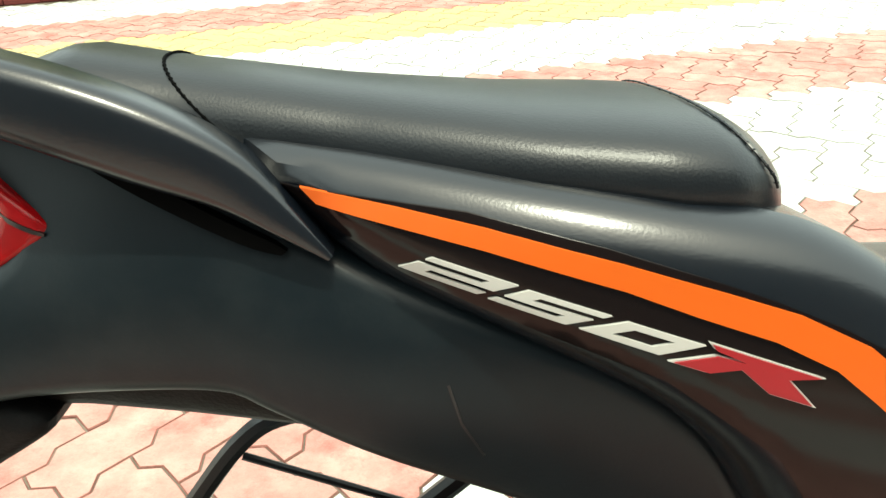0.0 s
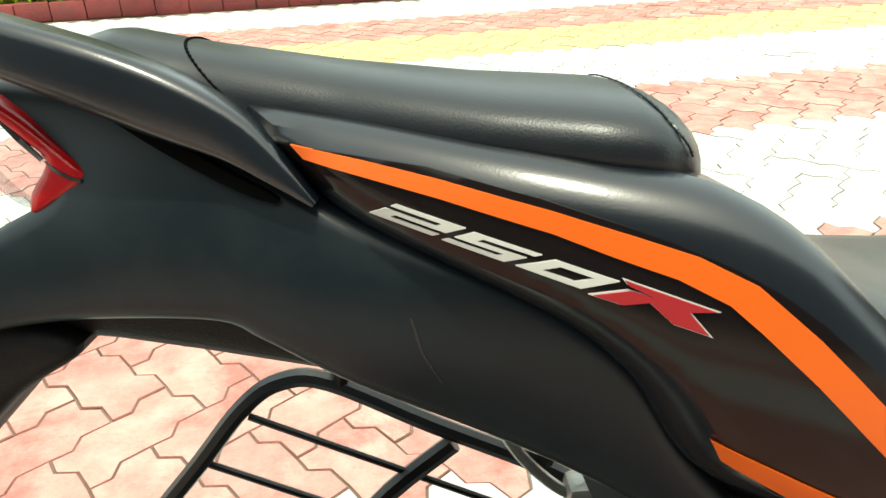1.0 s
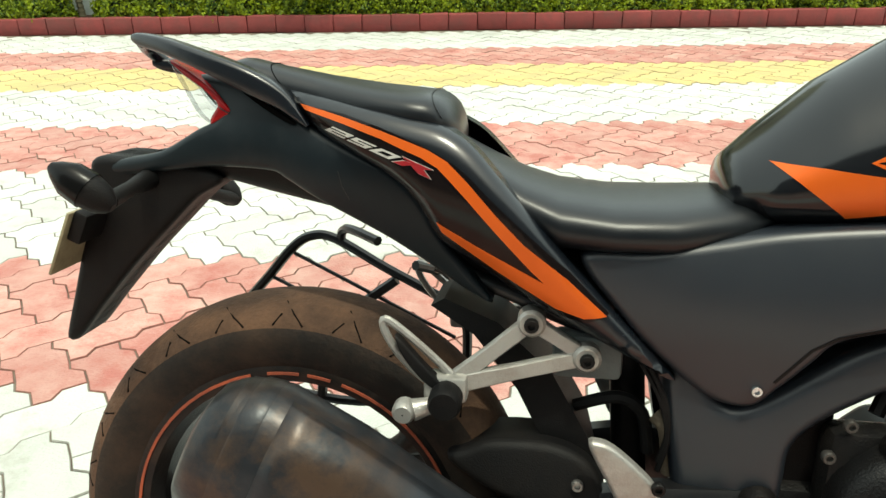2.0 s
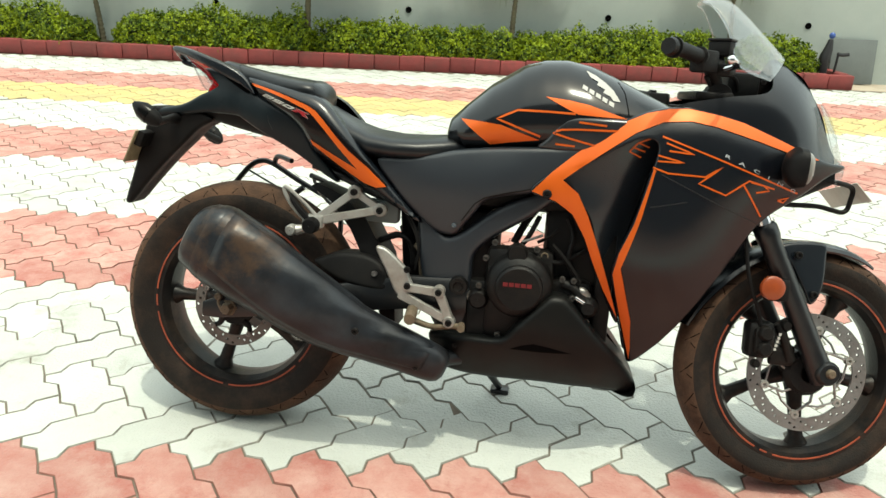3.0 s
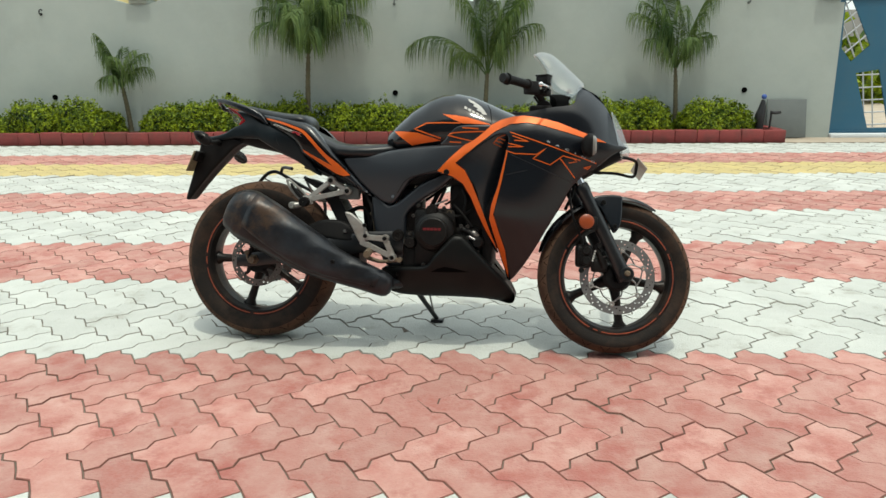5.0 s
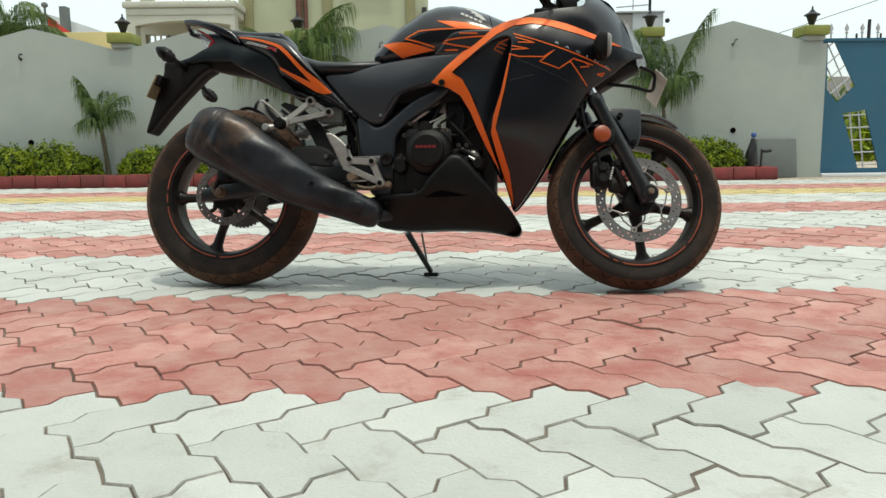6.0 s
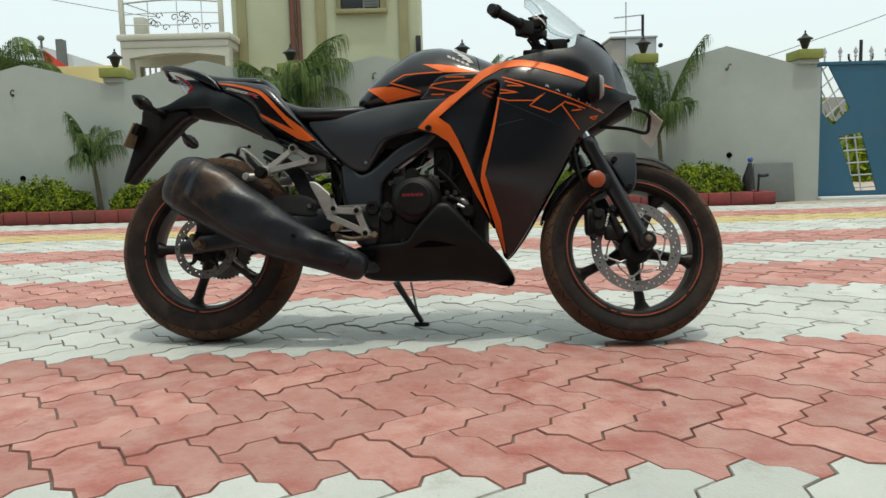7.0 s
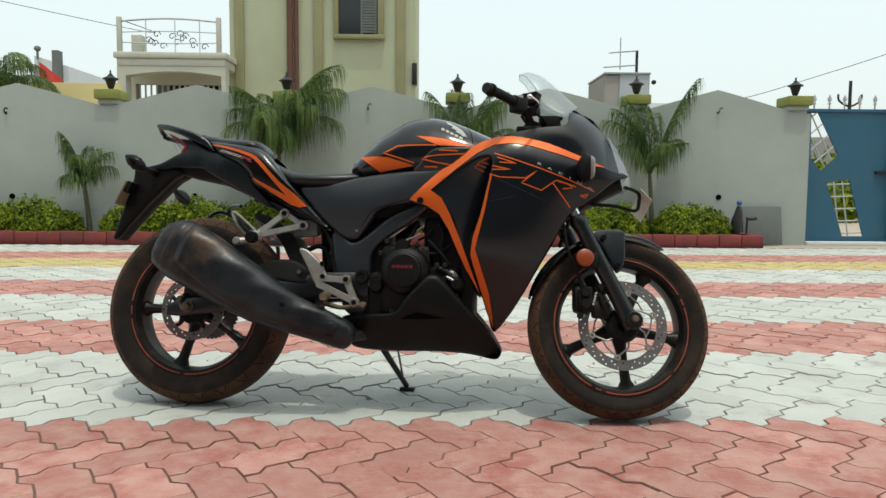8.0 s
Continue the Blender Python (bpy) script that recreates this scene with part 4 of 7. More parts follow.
both(clear_side.shell(0.012), "clear_lens", M_CLEAR, tl, "pale clear lamp section")

# seats
PILLION = np.array([(-0.766, 0.872, 0.890, 0.012), (-0.758, 0.866, 0.903, 0.030), (-0.740, 0.856, 0.908, 0.038), (-0.70, 0.847, 0.899, 0.042), (-0.64, 0.84, 0.888, 0.054), (-0.575, 0.832, 0.879, 0.076),
                    (-0.53, 0.826, 0.875, 0.087), (-0.510, 0.822, 0.873, 0.086), (-0.496, 0.818, 0.868, 0.079), (-0.486, 0.814, 0.859, 0.066), (-0.479, 0.812, 0.847, 0.048), (-0.475, 0.812, 0.834, 0.030)])


def at(table, x):
    return [np.interp(x, table[:, 0], table[:, k]) for k in range(1, table.shape[1])]


ps = Bag().loft([ring(x, *at(PILLION, x)) for x in np.r_[PILLION[:2, 0], np.linspace(-0.75, -0.479, 40), PILLION[-1, 0]]]).make("pillion_seat", M_SEAT, bike, "black vinyl pillion seat")
for x0, lean in ((-0.690, -0.030), (-0.497, -0.022)):
    seam, pts = Bag(), []
    for k in range(33):
        an = radians(8 + 164 * k / 32)
        x = x0 + lean * (math.sin(an) ** 0.7 - 0.4)
        z0, z1, hw = at(PILLION, x)
        u, v = math.cos(an), math.sin(an)
        pts.append(Vector((x, math.copysign(abs(u) ** (2 / 2.6), u) * (hw + 0.0004), (z0 + z1) / 2 + v ** (2 / 2.6) * ((z1 - z0) / 2 + 0.0004))))
    seam.tube(pts, 0.0005, 5, False)
    for p, q in zip(pts, pts[1:]):
        seam.ball(((p + q) / 2)[:], (0.0009, 0.0006, 0.0006), None, 6)
    seam.make("seat_seam", M_VOID if x0 < -0.6 else M_SEAT, ps, "stitched seam")
rs = Bag()
rs.loft([ring(-0.478, 0.78, 0.818, 0.060), ring(-0.44, 0.75, 0.797, 0.084), ring(-0.40, 0.72, 0.779, 0.102), ring(-0.36, 0.70, 0.767, 0.114), ring(-0.30, 0.70, 0.760, 0.120), ring(-0.24, 0.70, 0.761, 0.118),
         ring(-0.18, 0.705, 0.766, 0.098), ring(-0.14, 0.715, 0.769, 0.078), ring(-0.11, 0.725, 0.762, 0.056)])
rs.make("rider_seat", M_SEAT, bike, "black vinyl rider seat")

# tank
TANK = np.array([(-0.182, 0.756, 0.786, 0.030), (-0.175, 0.746, 0.808, 0.066), (-0.140, 0.735, 0.843, 0.096), (-0.084, 0.732, 0.893, 0.115), (-0.01, 0.735, 0.941, 0.130), (0.035, 0.738, 0.954, 0.136), (0.087, 0.740, 0.957, 0.140),
                 (0.144, 0.742, 0.946, 0.142), (0.20, 0.745, 0.924, 0.140), (0.26, 0.750, 0.897, 0.134), (0.32, 0.760, 0.872, 0.124), (0.36, 0.77, 0.85, 0.11)])
TOP, LOW = 1.75, 2.6


def tank_ring(x, n=48):
    """A section of the tank: full below, sloping shoulders above."""
    z0, z1, hw = [np.interp(x, TANK[:, 0], TANK[:, k]) for k in (1, 2, 3)]
    zc = z0 + (z1 - z0) * 0.42
    out = []
    for k in range(n):
        a = 2 * math.pi * k / n
        c, q = math.cos(a), math.sin(a)
        e, hh = (TOP, z1 - zc) if q > 0 else (LOW, zc - z0)
        out.append((x, math.copysign(abs(c) ** (2 / e), c) * hw, zc + math.copysign(abs(q) ** (2 / e), q) * hh))
    return out


tk = Bag()
xs = np.r_[TANK[:2, 0], np.linspace(-0.166, 0.36, 46)]
tk.loft([tank_ring(x) for x in xs])
tank = tk.make("fuel_tank", M_GLOSS, bike, "glossy black fuel tank with orange flashes")


class Wrap(Skin):
    """The tank's right flank as a surface for stickers."""

    def __init__(self):
        self.edge = 0
        self.out = np.array([(-0.2, 0.6), (0.5, 0.6), (0.5, 1.1), (-0.2, 1.1)])

    def y(self, pts):
        pts = np.atleast_2d(pts)
        z0, z1, hw = [np.interp(pts[:, 0], TANK[:, 0], TANK[:, k]) for k in (1, 2, 3)]
        zc = z0 + (z1 - z0) * 0.42
        e = np.where(pts[:, 1] > zc, TOP, LOW)
        s = np.clip(np.abs(pts[:, 1] - zc) / np.where(pts[:, 1] > zc, z1 - zc, zc - z0), 0, 0.995)
        return -hw * (1 - s ** e) ** (1 / e)


flank = Wrap()
flank.decal([(-0.146, 0.8105), (-0.100, 0.8085), (-0.049, 0.8035), (0.038, 0.776), (-0.026, 0.766), (-0.073, 0.757), (-0.109, 0.783)], 0.0015, 1).make("orange_flash", M_ORANGE, tank, "orange tank flash")
flank.decal([(0.044, 0.872), (0.095, 0.867), (0.138, 0.860), (0.223, 0.835), (0.170, 0.836), (0.117, 0.838), (0.085, 0.852)], 0.0015, 1).make("orange_flash", M_ORANGE, tank)
flank.ribbon([(0.111, 0.839), (0.05, 0.840), (-0.015, 0.839), (-0.061, 0.817), (0.039, 0.784)], 0.0046, 0.0015).make("orange_outline", M_ORANGE, tank)
flank.decal([(0.128, 0.935), (0.151, 0.924), (0.172, 0.910), (0.190, 0.894), (0.206, 0.870), (0.190, 0.872), (0.183, 0.881), (0.167, 0.888), (0.171, 0.895), (0.153, 0.904), (0.156, 0.911), (0.138, 0.920)], 0.0015, 1, 0.008).make("emblem", M_WHITE, tank, "white swept emblem shape")
for i in range(5):
    p = np.array((0.121, 0.8945)) + np.array((0.0148, -0.0078)) * i
    flank.decal([p, p + (0.0108, -0.0056), p + (0.0122, 0.0032), p + (0.0016, 0.0088)], 0.0015, 1, 0.008).make("emblem_bar", M_WHITE, tank, "small white bar")
flank.ribbon([(0.196, 0.924), (0.216, 0.890), (0.226, 0.842)], 0.0022, 0.0006).make("tank_seam", M_VOID, tank)
shroud = Skin([(0.038, 0.757), (0.055, 0.783), (0.072, 0.807), (0.104, 0.831), (0.18, 0.834), (0.245, 0.834), (0.30, 0.835), (0.24, 0.795), (0.165, 0.765), (0.135, 0.757)],
              [(0.038, 0.757, -0.126), (0.072, 0.807, -0.140), (0.104, 0.831, -0.140), (0.245, 0.834, -0.146), (0.30, 0.835, -0.15), (0.15, 0.76, -0.142), (0.16, 0.80, -0.152)], 0.010)
sh, _ = both(shroud.shell(0.02), "tank_shroud", M_SHEENCOVER, bike, "glossy black tank side cover, sky sheen put into its grey colour")
for line in ([(0.066, 0.797), (0.085, 0.803), (0.115, 0.806), (0.213, 0.809)], [(0.066, 0.795), (0.105, 0.785), (0.158, 0.774)], [(0.073, 0.771), (0.116, 0.769)], [(0.12, 0.822), (0.18, 0.818)]):
    shroud.ribbon(line, 0.0042).make("orange_line", M_ORANGE, sh)
mid = Skin([(-0.335, 0.704), (-0.262, 0.714), (-0.19, 0.729), (-0.125, 0.743), (-0.03, 0.755), (0.08, 0.762), (0.150, 0.764), (0.10, 0.705), (0.056, 0.668), (0.025, 0.656), (-0.035, 0.644), (-0.072, 0.630),
            (-0.091, 0.605), (-0.115, 0.572), (-0.143, 0.541), (-0.188, 0.547), (-0.243, 0.590), (-0.290, 0.640)],
           [(-0.335, 0.704, -0.104), (-0.243, 0.59, -0.104), (-0.143, 0.541, -0.110), (-0.19, 0.729, -0.108), (-0.03, 0.755, -0.120), (0.088, 0.762, -0.134), (0.02, 0.66, -0.136), (-0.1, 0.65, -0.133), (-0.2, 0.655, -0.122), (-0.15, 0.60, -0.118), (0.0, 0.70, -0.140), (0.15, 0.764, -0.140)], 0.010)
mp, _ = both(mid.shell(0.03), "mid_side_panel", M_PANEL, bike, "satin black side panel")
Bag().bolt((-0.141, -0.113, 0.566), 0.0065).make("panel_screw", M_CHROME, mp)
# the crease's shade, painted on as a dark ribbon
mid.ribbon([(-0.125, 0.578), (-0.096, 0.622), (-0.074, 0.638), (-0.02, 0.654), (0.05, 0.672)], 0.0030, 0.0008).make("painted_crease_shade", M_DARK, mp)

# frame
fr = Skin([(0.16, 0.715), (0.10, 0.655), (0.045, 0.606), (-0.078, 0.515), (-0.094, 0.440), (-0.099, 0.312), (-0.178, 0.310), (-0.220, 0.456), (-0.232, 0.570), (-0.20, 0.572), (-0.150, 0.535), (-0.040, 0.615), (0.05, 0.662), (0.11, 0.72)],
          [(0.16, 0.715, -0.11), (0.05, 0.63, -0.116), (-0.08, 0.52, -0.110), (-0.10, 0.31, -0.092), (-0.18, 0.31, -0.09), (-0.23, 0.57, -0.088), (-0.15, 0.45, -0.104)], 0.014)
fm, _ = both(fr.shell(0.03), "frame_spar", M_PANEL, bike, "black twin-spar frame")
Bag().lathe([(0.001, -0.014), (0.010, -0.014), (0.012, -0.018), (0.020, -0.018), (0.023, -0.008), (0.023, 0.004)], (-0.121, -0.105, 0.421), 24).make("pivot_cap", M_ENGINE, fm)
Bag().lathe([(0.001, -0.012), (0.012, -0.012), (0.015, -0.006), (0.015, 0.004)], (-0.086, -0.104, 0.396), 18).make("frame_bolt", M_BOLT, fm)
Bag().tube([(-0.214, -0.07, 0.56), (-0.222, -0.075, 0.51), (-0.205, -0.08, 0.45), (-0.21, -0.08, 0.40)], 0.005, 8).make("vent_hose", M_DARK, bike)
Bag().tube([(-0.235, -0.06, 0.50), (-0.222, -0.07, 0.485), (-0.214, -0.07, 0.43)], 0.010, 10).make("master_cylinder", M_BRASS, bike, "rear brake master cylinder")

# engine
engine = Bag().box((-0.12, -0.10, 0.25), (0.13, 0.10, 0.44), None, 0.025).make("engine", M_ENGINE, bike, "black single-cylinder engine")
Bag().box((-0.06, -0.12, 0.30), (0.10, -0.07, 0.525), None, 0.02).make("side_case", M_ENGINE, engine)
Bag().box((0.09, -0.115, 0.32), (0.19, 0.09, 0.46), None, 0.02).make("front_case", M_ENGINE, engine)
Bag().box((-0.13, -0.08, 0.42), (-0.035, 0.02, 0.60), None, 0.02).make("throttle_body", M_DARK, engine)
Bag().box((0.07, -0.09, 0.44), (0.24, 0.06, 0.62), None, 0.02).make("head_cover", M_DARK, engine)
Bag().lathe([(0.001, -0.02), (0.018, -0.02), (0.024, -0.012), (0.026, 0.0)], (-0.072, -0.108, 0.395), 20).make("sprocket_cover", M_ENGINE, engine)
Bag().box((-0.10, -0.112, 0.28), (-0.045, -0.08, 0.40), None, 0.012).make("oil_filter_case", M_ENGINE, engine)
cy = Bag()
tilt = Matrix.Translation((0.150, 0, 0.50)) @ pose(0, 0, 0, 0, 22, 0)
cy.box((-0.055, -0.075, -0.06), (0.055, 0.075, 0.14), tilt, 0.012)
cyl = cy.make("cylinder", M_ENGINE, engine, "finned black cylinder")
for i in range(7):
    Bag().box((-0.060, -0.082, -0.05 + 0.021 * i), (0.060, 0.082, -0.044 + 0.021 * i), tilt, 0.002).make("fin", M_DARK, cyl)
Bag().box((-0.06, -0.085, 0.10), (0.06, 0.085, 0.19), tilt, 0.015).make("cylinder_head", M_ENGINE, engine)
cc = Bag().lathe([(0.001, -0.064), (0.048, -0.064), (0.053, -0.060), (0.055, -0.050), (0.062, -0.046), (0.071, -0.040), (0.076, -0.028), (0.078, 0.0)], (0.022, -0.112, 0.442), 48)
cc.lathe([(0.001, -0.03), (0.02, -0.03), (0.023, -0.024), (0.024, 0)], (0.012, -0.125, 0.517), 16)
clutch = cc.make("clutch_cover", M_ENGINE, engine, "round black clutch cover")
for i in range(5):
    Bag().box((-0.014 + 0.0135 * i, -0.1772, 0.4475), (-0.003 + 0.0135 * i, -0.1758, 0.4565)).make("marking_bar", M_MARK, clutch, "dull red marking bar", False)
bolts(((-0.042, -0.118, 0.535), (0.004, -0.12, 0.523), (0.055, -0.12, 0.528), (0.058, -0.12, 0.505), (-0.060, -0.12, 0.497), (-0.072, -0.12, 0.430), (0.119, -0.12, 0.463), (0.145, -0.12, 0.462), (0.146, -0.12, 0.420), (0.183, -0.12, 0.368), (0.044, -0.12, 0.351), (-0.020, -0.12, 0.314)), 0.0075, 0.008, M_CASEBOLT, engine, "case_bolt")
en2 = Bag().lathe([(0.001, -0.035), (0.014, -0.035), (0.024, -0.022), (0.028, 0.0)], (0.182, -0.105, 0.402), 24)
en2.tube([(0.12, -0.11, 0.45), (0.15, -0.115, 0.44), (0.18, -0.118, 0.41)], 0.012, 10)
en2.make("water_pump_cover", M_ENGINE, engine)
Bag().tube([(0.152, -0.13, 0.424), (0.181, -0.132, 0.409)], 0.0065, 10).make("drain_union", M_CHROME, engine)
for pts, r in (([(0.02, -0.09, 0.53), (0.035, -0.10, 0.555), (0.055, -0.09, 0.60)], 0.006), ([(0.055, -0.10, 0.54), (0.08, -0.10, 0.555), (0.10, -0.095, 0.575)], 0.004), ([(0.09, -0.11, 0.54), (0.13, -0.12, 0.50), (0.16, -0.12, 0.46)], 0.005),
               ([(0.0, -0.08, 0.53), (0.03, -0.06, 0.59), (0.07, -0.05, 0.64)], 0.009)):
    Bag().tube(pts, r, 8).make("hose", M_DARK, engine)
Bag().box((0.195, -0.11, 0.30), (0.235, 0.11, 0.70), pose(0, 0, 0, 0, 0, 0), 0.008).make("radiator", M_DARK, bike, "black radiator behind the fairing")
Bag().box((-0.16, -0.09, 0.605), (0.14, 0.09, 0.72), None, 0.03).make("air_box", M_DARK, bike)

Bag().tube([(0.020, -0.108, 0.540), (0.040, -0.110, 0.548), (0.066, -0.112, 0.560)], [0.004, 0.003, 0.0035], 8).make("throttle_link", M_BOLT, engine, "bare metal linkage")
Bag().tube(spline([(0.066, -0.105, 0.515), (0.090, -0.110, 0.500), (0.120, -0.108, 0.502), (0.165, -0.09, 0.53)], 4), 0.005, 8).make("hose", M_DARK, engine)
Bag().lathe([(0.006, -0.006), (0.009, -0.006), (0.009, 0.006), (0.006, 0.006)], (0.074, -0.112, 0.512), 14).make("hose_clip", M_BRASS, engine, "yellowish metal hose clip")
Bag().tube([(0.155, -0.112, 0.437), (0.168, -0.116, 0.436), (0.182, -0.114, 0.424)], [0.010, 0.011, 0.009], 12).make("pipe_union", M_BOLT, engine, "bare metal pipe union")
Bag().tube(spline([(0.12, -0.09, 0.60), (0.135, -0.10, 0.56), (0.128, -0.105, 0.51), (0.142, -0.105, 0.47)], 4), 0.006, 8).make("hose", M_DARK, engine)

# belly pan
pan = Skin([(-0.186, 0.292), (-0.10, 0.304), (-0.012, 0.312), (0.022, 0.350), (0.070, 0.405), (0.094, 0.428), (0.116, 0.430), (0.139, 0.420), (0.203, 0.350), (0.276, 0.270), (0.318, 0.208), (0.320, 0.180), (0.296, 0.170), (0.207, 0.186), (0.100, 0.190),
            (-0.044, 0.188), (-0.150, 0.198), (-0.175, 0.24)],
           [(-0.186, 0.292, -0.100), (0.094, 0.428, -0.168), (0.139, 0.42, -0.164), (0.32, 0.195, -0.05), (0.296, 0.17, -0.045), (-0.15, 0.198, -0.075), (0.1, 0.19, -0.088), (0.05, 0.34, -0.172), (0.03, 0.29, -0.150), (0.2, 0.32, -0.150), (0.15, 0.24, -0.128), (-0.1, 0.26, -0.122)], 0.016)
bp, _ = both(pan.shell(0.09), "belly_pan", M_PAN, bike, "dusty black belly pan")
# vent shade painted as a flat black patch on the pan
pan.decal([(0.012, 0.291), (0.040, 0.305), (0.066, 0.313), (0.100, 0.308), (0.155, 0.296), (0.080, 0.292)], 0.0006, 1).make("pan_vent_shade", M_VOID, bp, "narrow vent slot, its shade a flat black patch")
Bag().bolt((-0.12, -0.118, 0.275), 0.006).make("pan_bolt", M_ENGINE, bp)

# exhaust
ax, up = Vector((0.917, 0, -0.398)), Vector((0.398, 0, 0.917))


def barrel(rows, n=28, e=2.3):
    out = []
    for s, nt, nb, hw, yc in rows:
        o = Vector((-0.719, yc + 0.008, 0.475)) + ax * s + up * ((nt + nb) / 2)
        hh = (nt - nb) / 2
        r = []
        for k in range(n):
            a = 2 * math.pi * k / n
            c, q = math.cos(a), math.sin(a)
            r.append(o + Vector((0, math.copysign(abs(c) ** (2 / e), c) * hw, 0)) + up * math.copysign(abs(q) ** (2 / e), q) * hh)
        out.append(r)
    return out


MUFFLER = [(-0.004, 0.116, -0.052, 0.058, -0.222), (0.04, 0.129, -0.065, 0.064, -0.223), (0.13, 0.119, -0.069, 0.066, -0.222), (0.25, 0.094, -0.077, 0.062, -0.216), (0.33, 0.079, -0.078, 0.056, -0.209), (0.40, 0.060, -0.070, 0.048, -0.199),
           (0.45, 0.055, -0.062, 0.043, -0.190), (0.53, 0.053, -0.050, 0.040, -0.178), (0.595, 0.050, -0.043, 0.037, -0.168), (0.616, 0.046, -0.040, 0.034, -0.164), (0.630, 0.037, -0.032, 0.027, -0.162), (0.637, 0.020, -0.018, 0.015, -0.161)]
muffler = Bag().loft(barrel(MUFFLER)).make("muffler", M_EXHAUST, bike, "rust-stained dark grey exhaust muffler")
Bag().loft(barrel([(-0.032, 0.058, -0.020, 0.030, -0.222), (-0.031, 0.084, -0.036, 0.046, -0.222), (-0.026, 0.097, -0.044, 0.0525, -0.222), (-0.012, 0.110, -0.050, 0.057, -0.222), (0.004, 0.1185, -0.055, 0.060, -0.222), (0.012, 0.121, -0.0565, 0.061, -0.222)])).make("end_cap", M_EXHAUST, muffler, "rounded muffler end cap")
Bag().loft(barrel([(0.008, 0.1203, -0.0566, 0.0608, -0.222), (0.011, 0.1225, -0.0578, 0.0618, -0.222), (0.030, 0.1272, -0.0632, 0.0640, -0.2225), (0.034, 0.1262, -0.0626, 0.0632, -0.2225)]), False).make("clamp_band", M_EXHAUST, muffler, "dull muffler collar")
sh_rows = np.array(MUFFLER)
hs = []
for s in np.linspace(0.05, 0.585, 24):
    nt, nb, hw, yc = [np.interp(s, sh_rows[:, 0], sh_rows[:, k]) for k in range(1, 5)]
    o = Vector((-0.719, yc + 0.008, 0.475)) + ax * s
    mid_n, hh = (nt + nb) / 2, (nt - nb) / 2
    low = 196 + 22 * math.sin((s - 0.05) / 0.535 * math.pi)
    r = []
    for k in range(13):
        q = radians(100 + (low - 100) * k / 12)
        cs, sn = math.cos(q), math.sin(q)
        dent = 0.0022 + 0.0024 * math.sin(s * 46 + k * 0.8) * math.sin(k / 12 * math.pi) - 0.0016 * max(0.0, (s - 0.5) / 0.085)
        r.append(o + Vector((0, math.copysign(abs(cs) ** (2 / 2.3), cs) * (hw + dent), 0)) + up * (mid_n + math.copysign(abs(sn) ** (2 / 2.3), sn) * (hh + dent)))
    hs.append(r)
hsh = Bag().loft(hs, False, False).make("heat_shield", M_EXHAUST, muffler, "dented heat shield, rusty towards its end")
sd = hsh.modifiers.new("thickness", "SOLIDIFY")
sd.thickness = 0.002
bolts(((-0.334, -0.246, 0.328), (-0.20, -0.196, 0.240)), 0.0085, 0.007, M_ENGINE, muffler, "shield_bolt")
Bag().tube([(-0.165, -0.150, 0.236), (-0.13, -0.10, 0.238), (0.0, -0.045, 0.235), (0.12, -0.03, 0.24), (0.19, -0.02, 0.32), (0.20, 0, 0.45)], 0.022, 12).make("header_pipe", M_EXHAUST, bike)

# swing arm, chain guard, inner mudguard, shock
for s in (-1, 1):
    b = Bag()
    rings = []
    for x, z, h, y, w in ((-0.10, 0.395, 0.040, 0.075, 0.020), (-0.25, 0.39, 0.040, 0.085, 0.018), (-0.42, 0.36, 0.034, 0.094, 0.015), (-0.60, 0.322, 0.026, 0.096, 0.012), (-0.72, 0.306, 0.026, 0.096, 0.012), (-0.755, 0.30, 0.018, 0.096, 0.010)):
        rings.append([(x, s * y + w * a, z + h * c) for a, c in ((-1, -0.7), (-0.7, -1), (0.7, -1), (1, -0.7), (1, 0.7), (0.7, 1), (-0.7, 1), (-1, 0.7))])
    b.loft(rings).make("swing_arm", M_FRAME, bike, "black box-section swing arm")
sw = Skin([(-0.480, 0.440), (-0.455, 0.458), (-0.425, 0.470), (-0.360, 0.472), (-0.315, 0.455), (-0.296, 0.425), (-0.30, 0.392), (-0.40, 0.402)], [(-0.48, 0.44, -0.090), (-0.425, 0.47, -0.090), (-0.31, 0.45, -0.096), (-0.30, 0.40, -0.106), (-0.40, 0.41, -0.106)], 0.010)
hg = sw.shell(0.06).make("chain_guard", M_DARK, bike, "black plastic swing arm guard")
Bag().bolt((-0.325, -0.102, 0.43), 0.007).make("guard_bolt", M_BOLT, hg)
b = Bag()
rings = []
for x, z, w, t in ((-0.50, 0.628, 0.055, 0.008), (-0.44, 0.60, 0.062, 0.014), (-0.38, 0.54, 0.066, 0.020), (-0.33, 0.45, 0.066, 0.022), (-0.30, 0.35, 0.06, 0.02), (-0.29, 0.28, 0.055, 0.014)):
    rings.append([(x + t * c, w * a, z + t * c * 0.6) for a, c in ((-1, -1), (1, -1), (1, 1), (-1, 1))])
b.loft(rings).make("inner_mudguard", M_DARK, bike, "black inner mudguard over the rear tyre")
tray = Skin([(-0.545, 0.735), (-0.50, 0.730), (-0.455, 0.700), (-0.445, 0.675), (-0.475, 0.676), (-0.53, 0.700)], [(-0.545, 0.735, -0.052), (-0.445, 0.675, -0.052), (-0.50, 0.70, -0.056)], 0.006)
tray.shell(0.10).make("under_tail_box", M_DARK, bike, "black plastic box under the tail")
for z in (0.0, -0.012):
    Bag().tube(spline([(-0.26, -0.085, 0.59 + z), (-0.235, -0.092, 0.545 + z), (-0.225, -0.094, 0.50 + z), (-0.232, -0.09, 0.455 + z)], 4), 0.0035, 6).make("cable", M_DARK, bike)
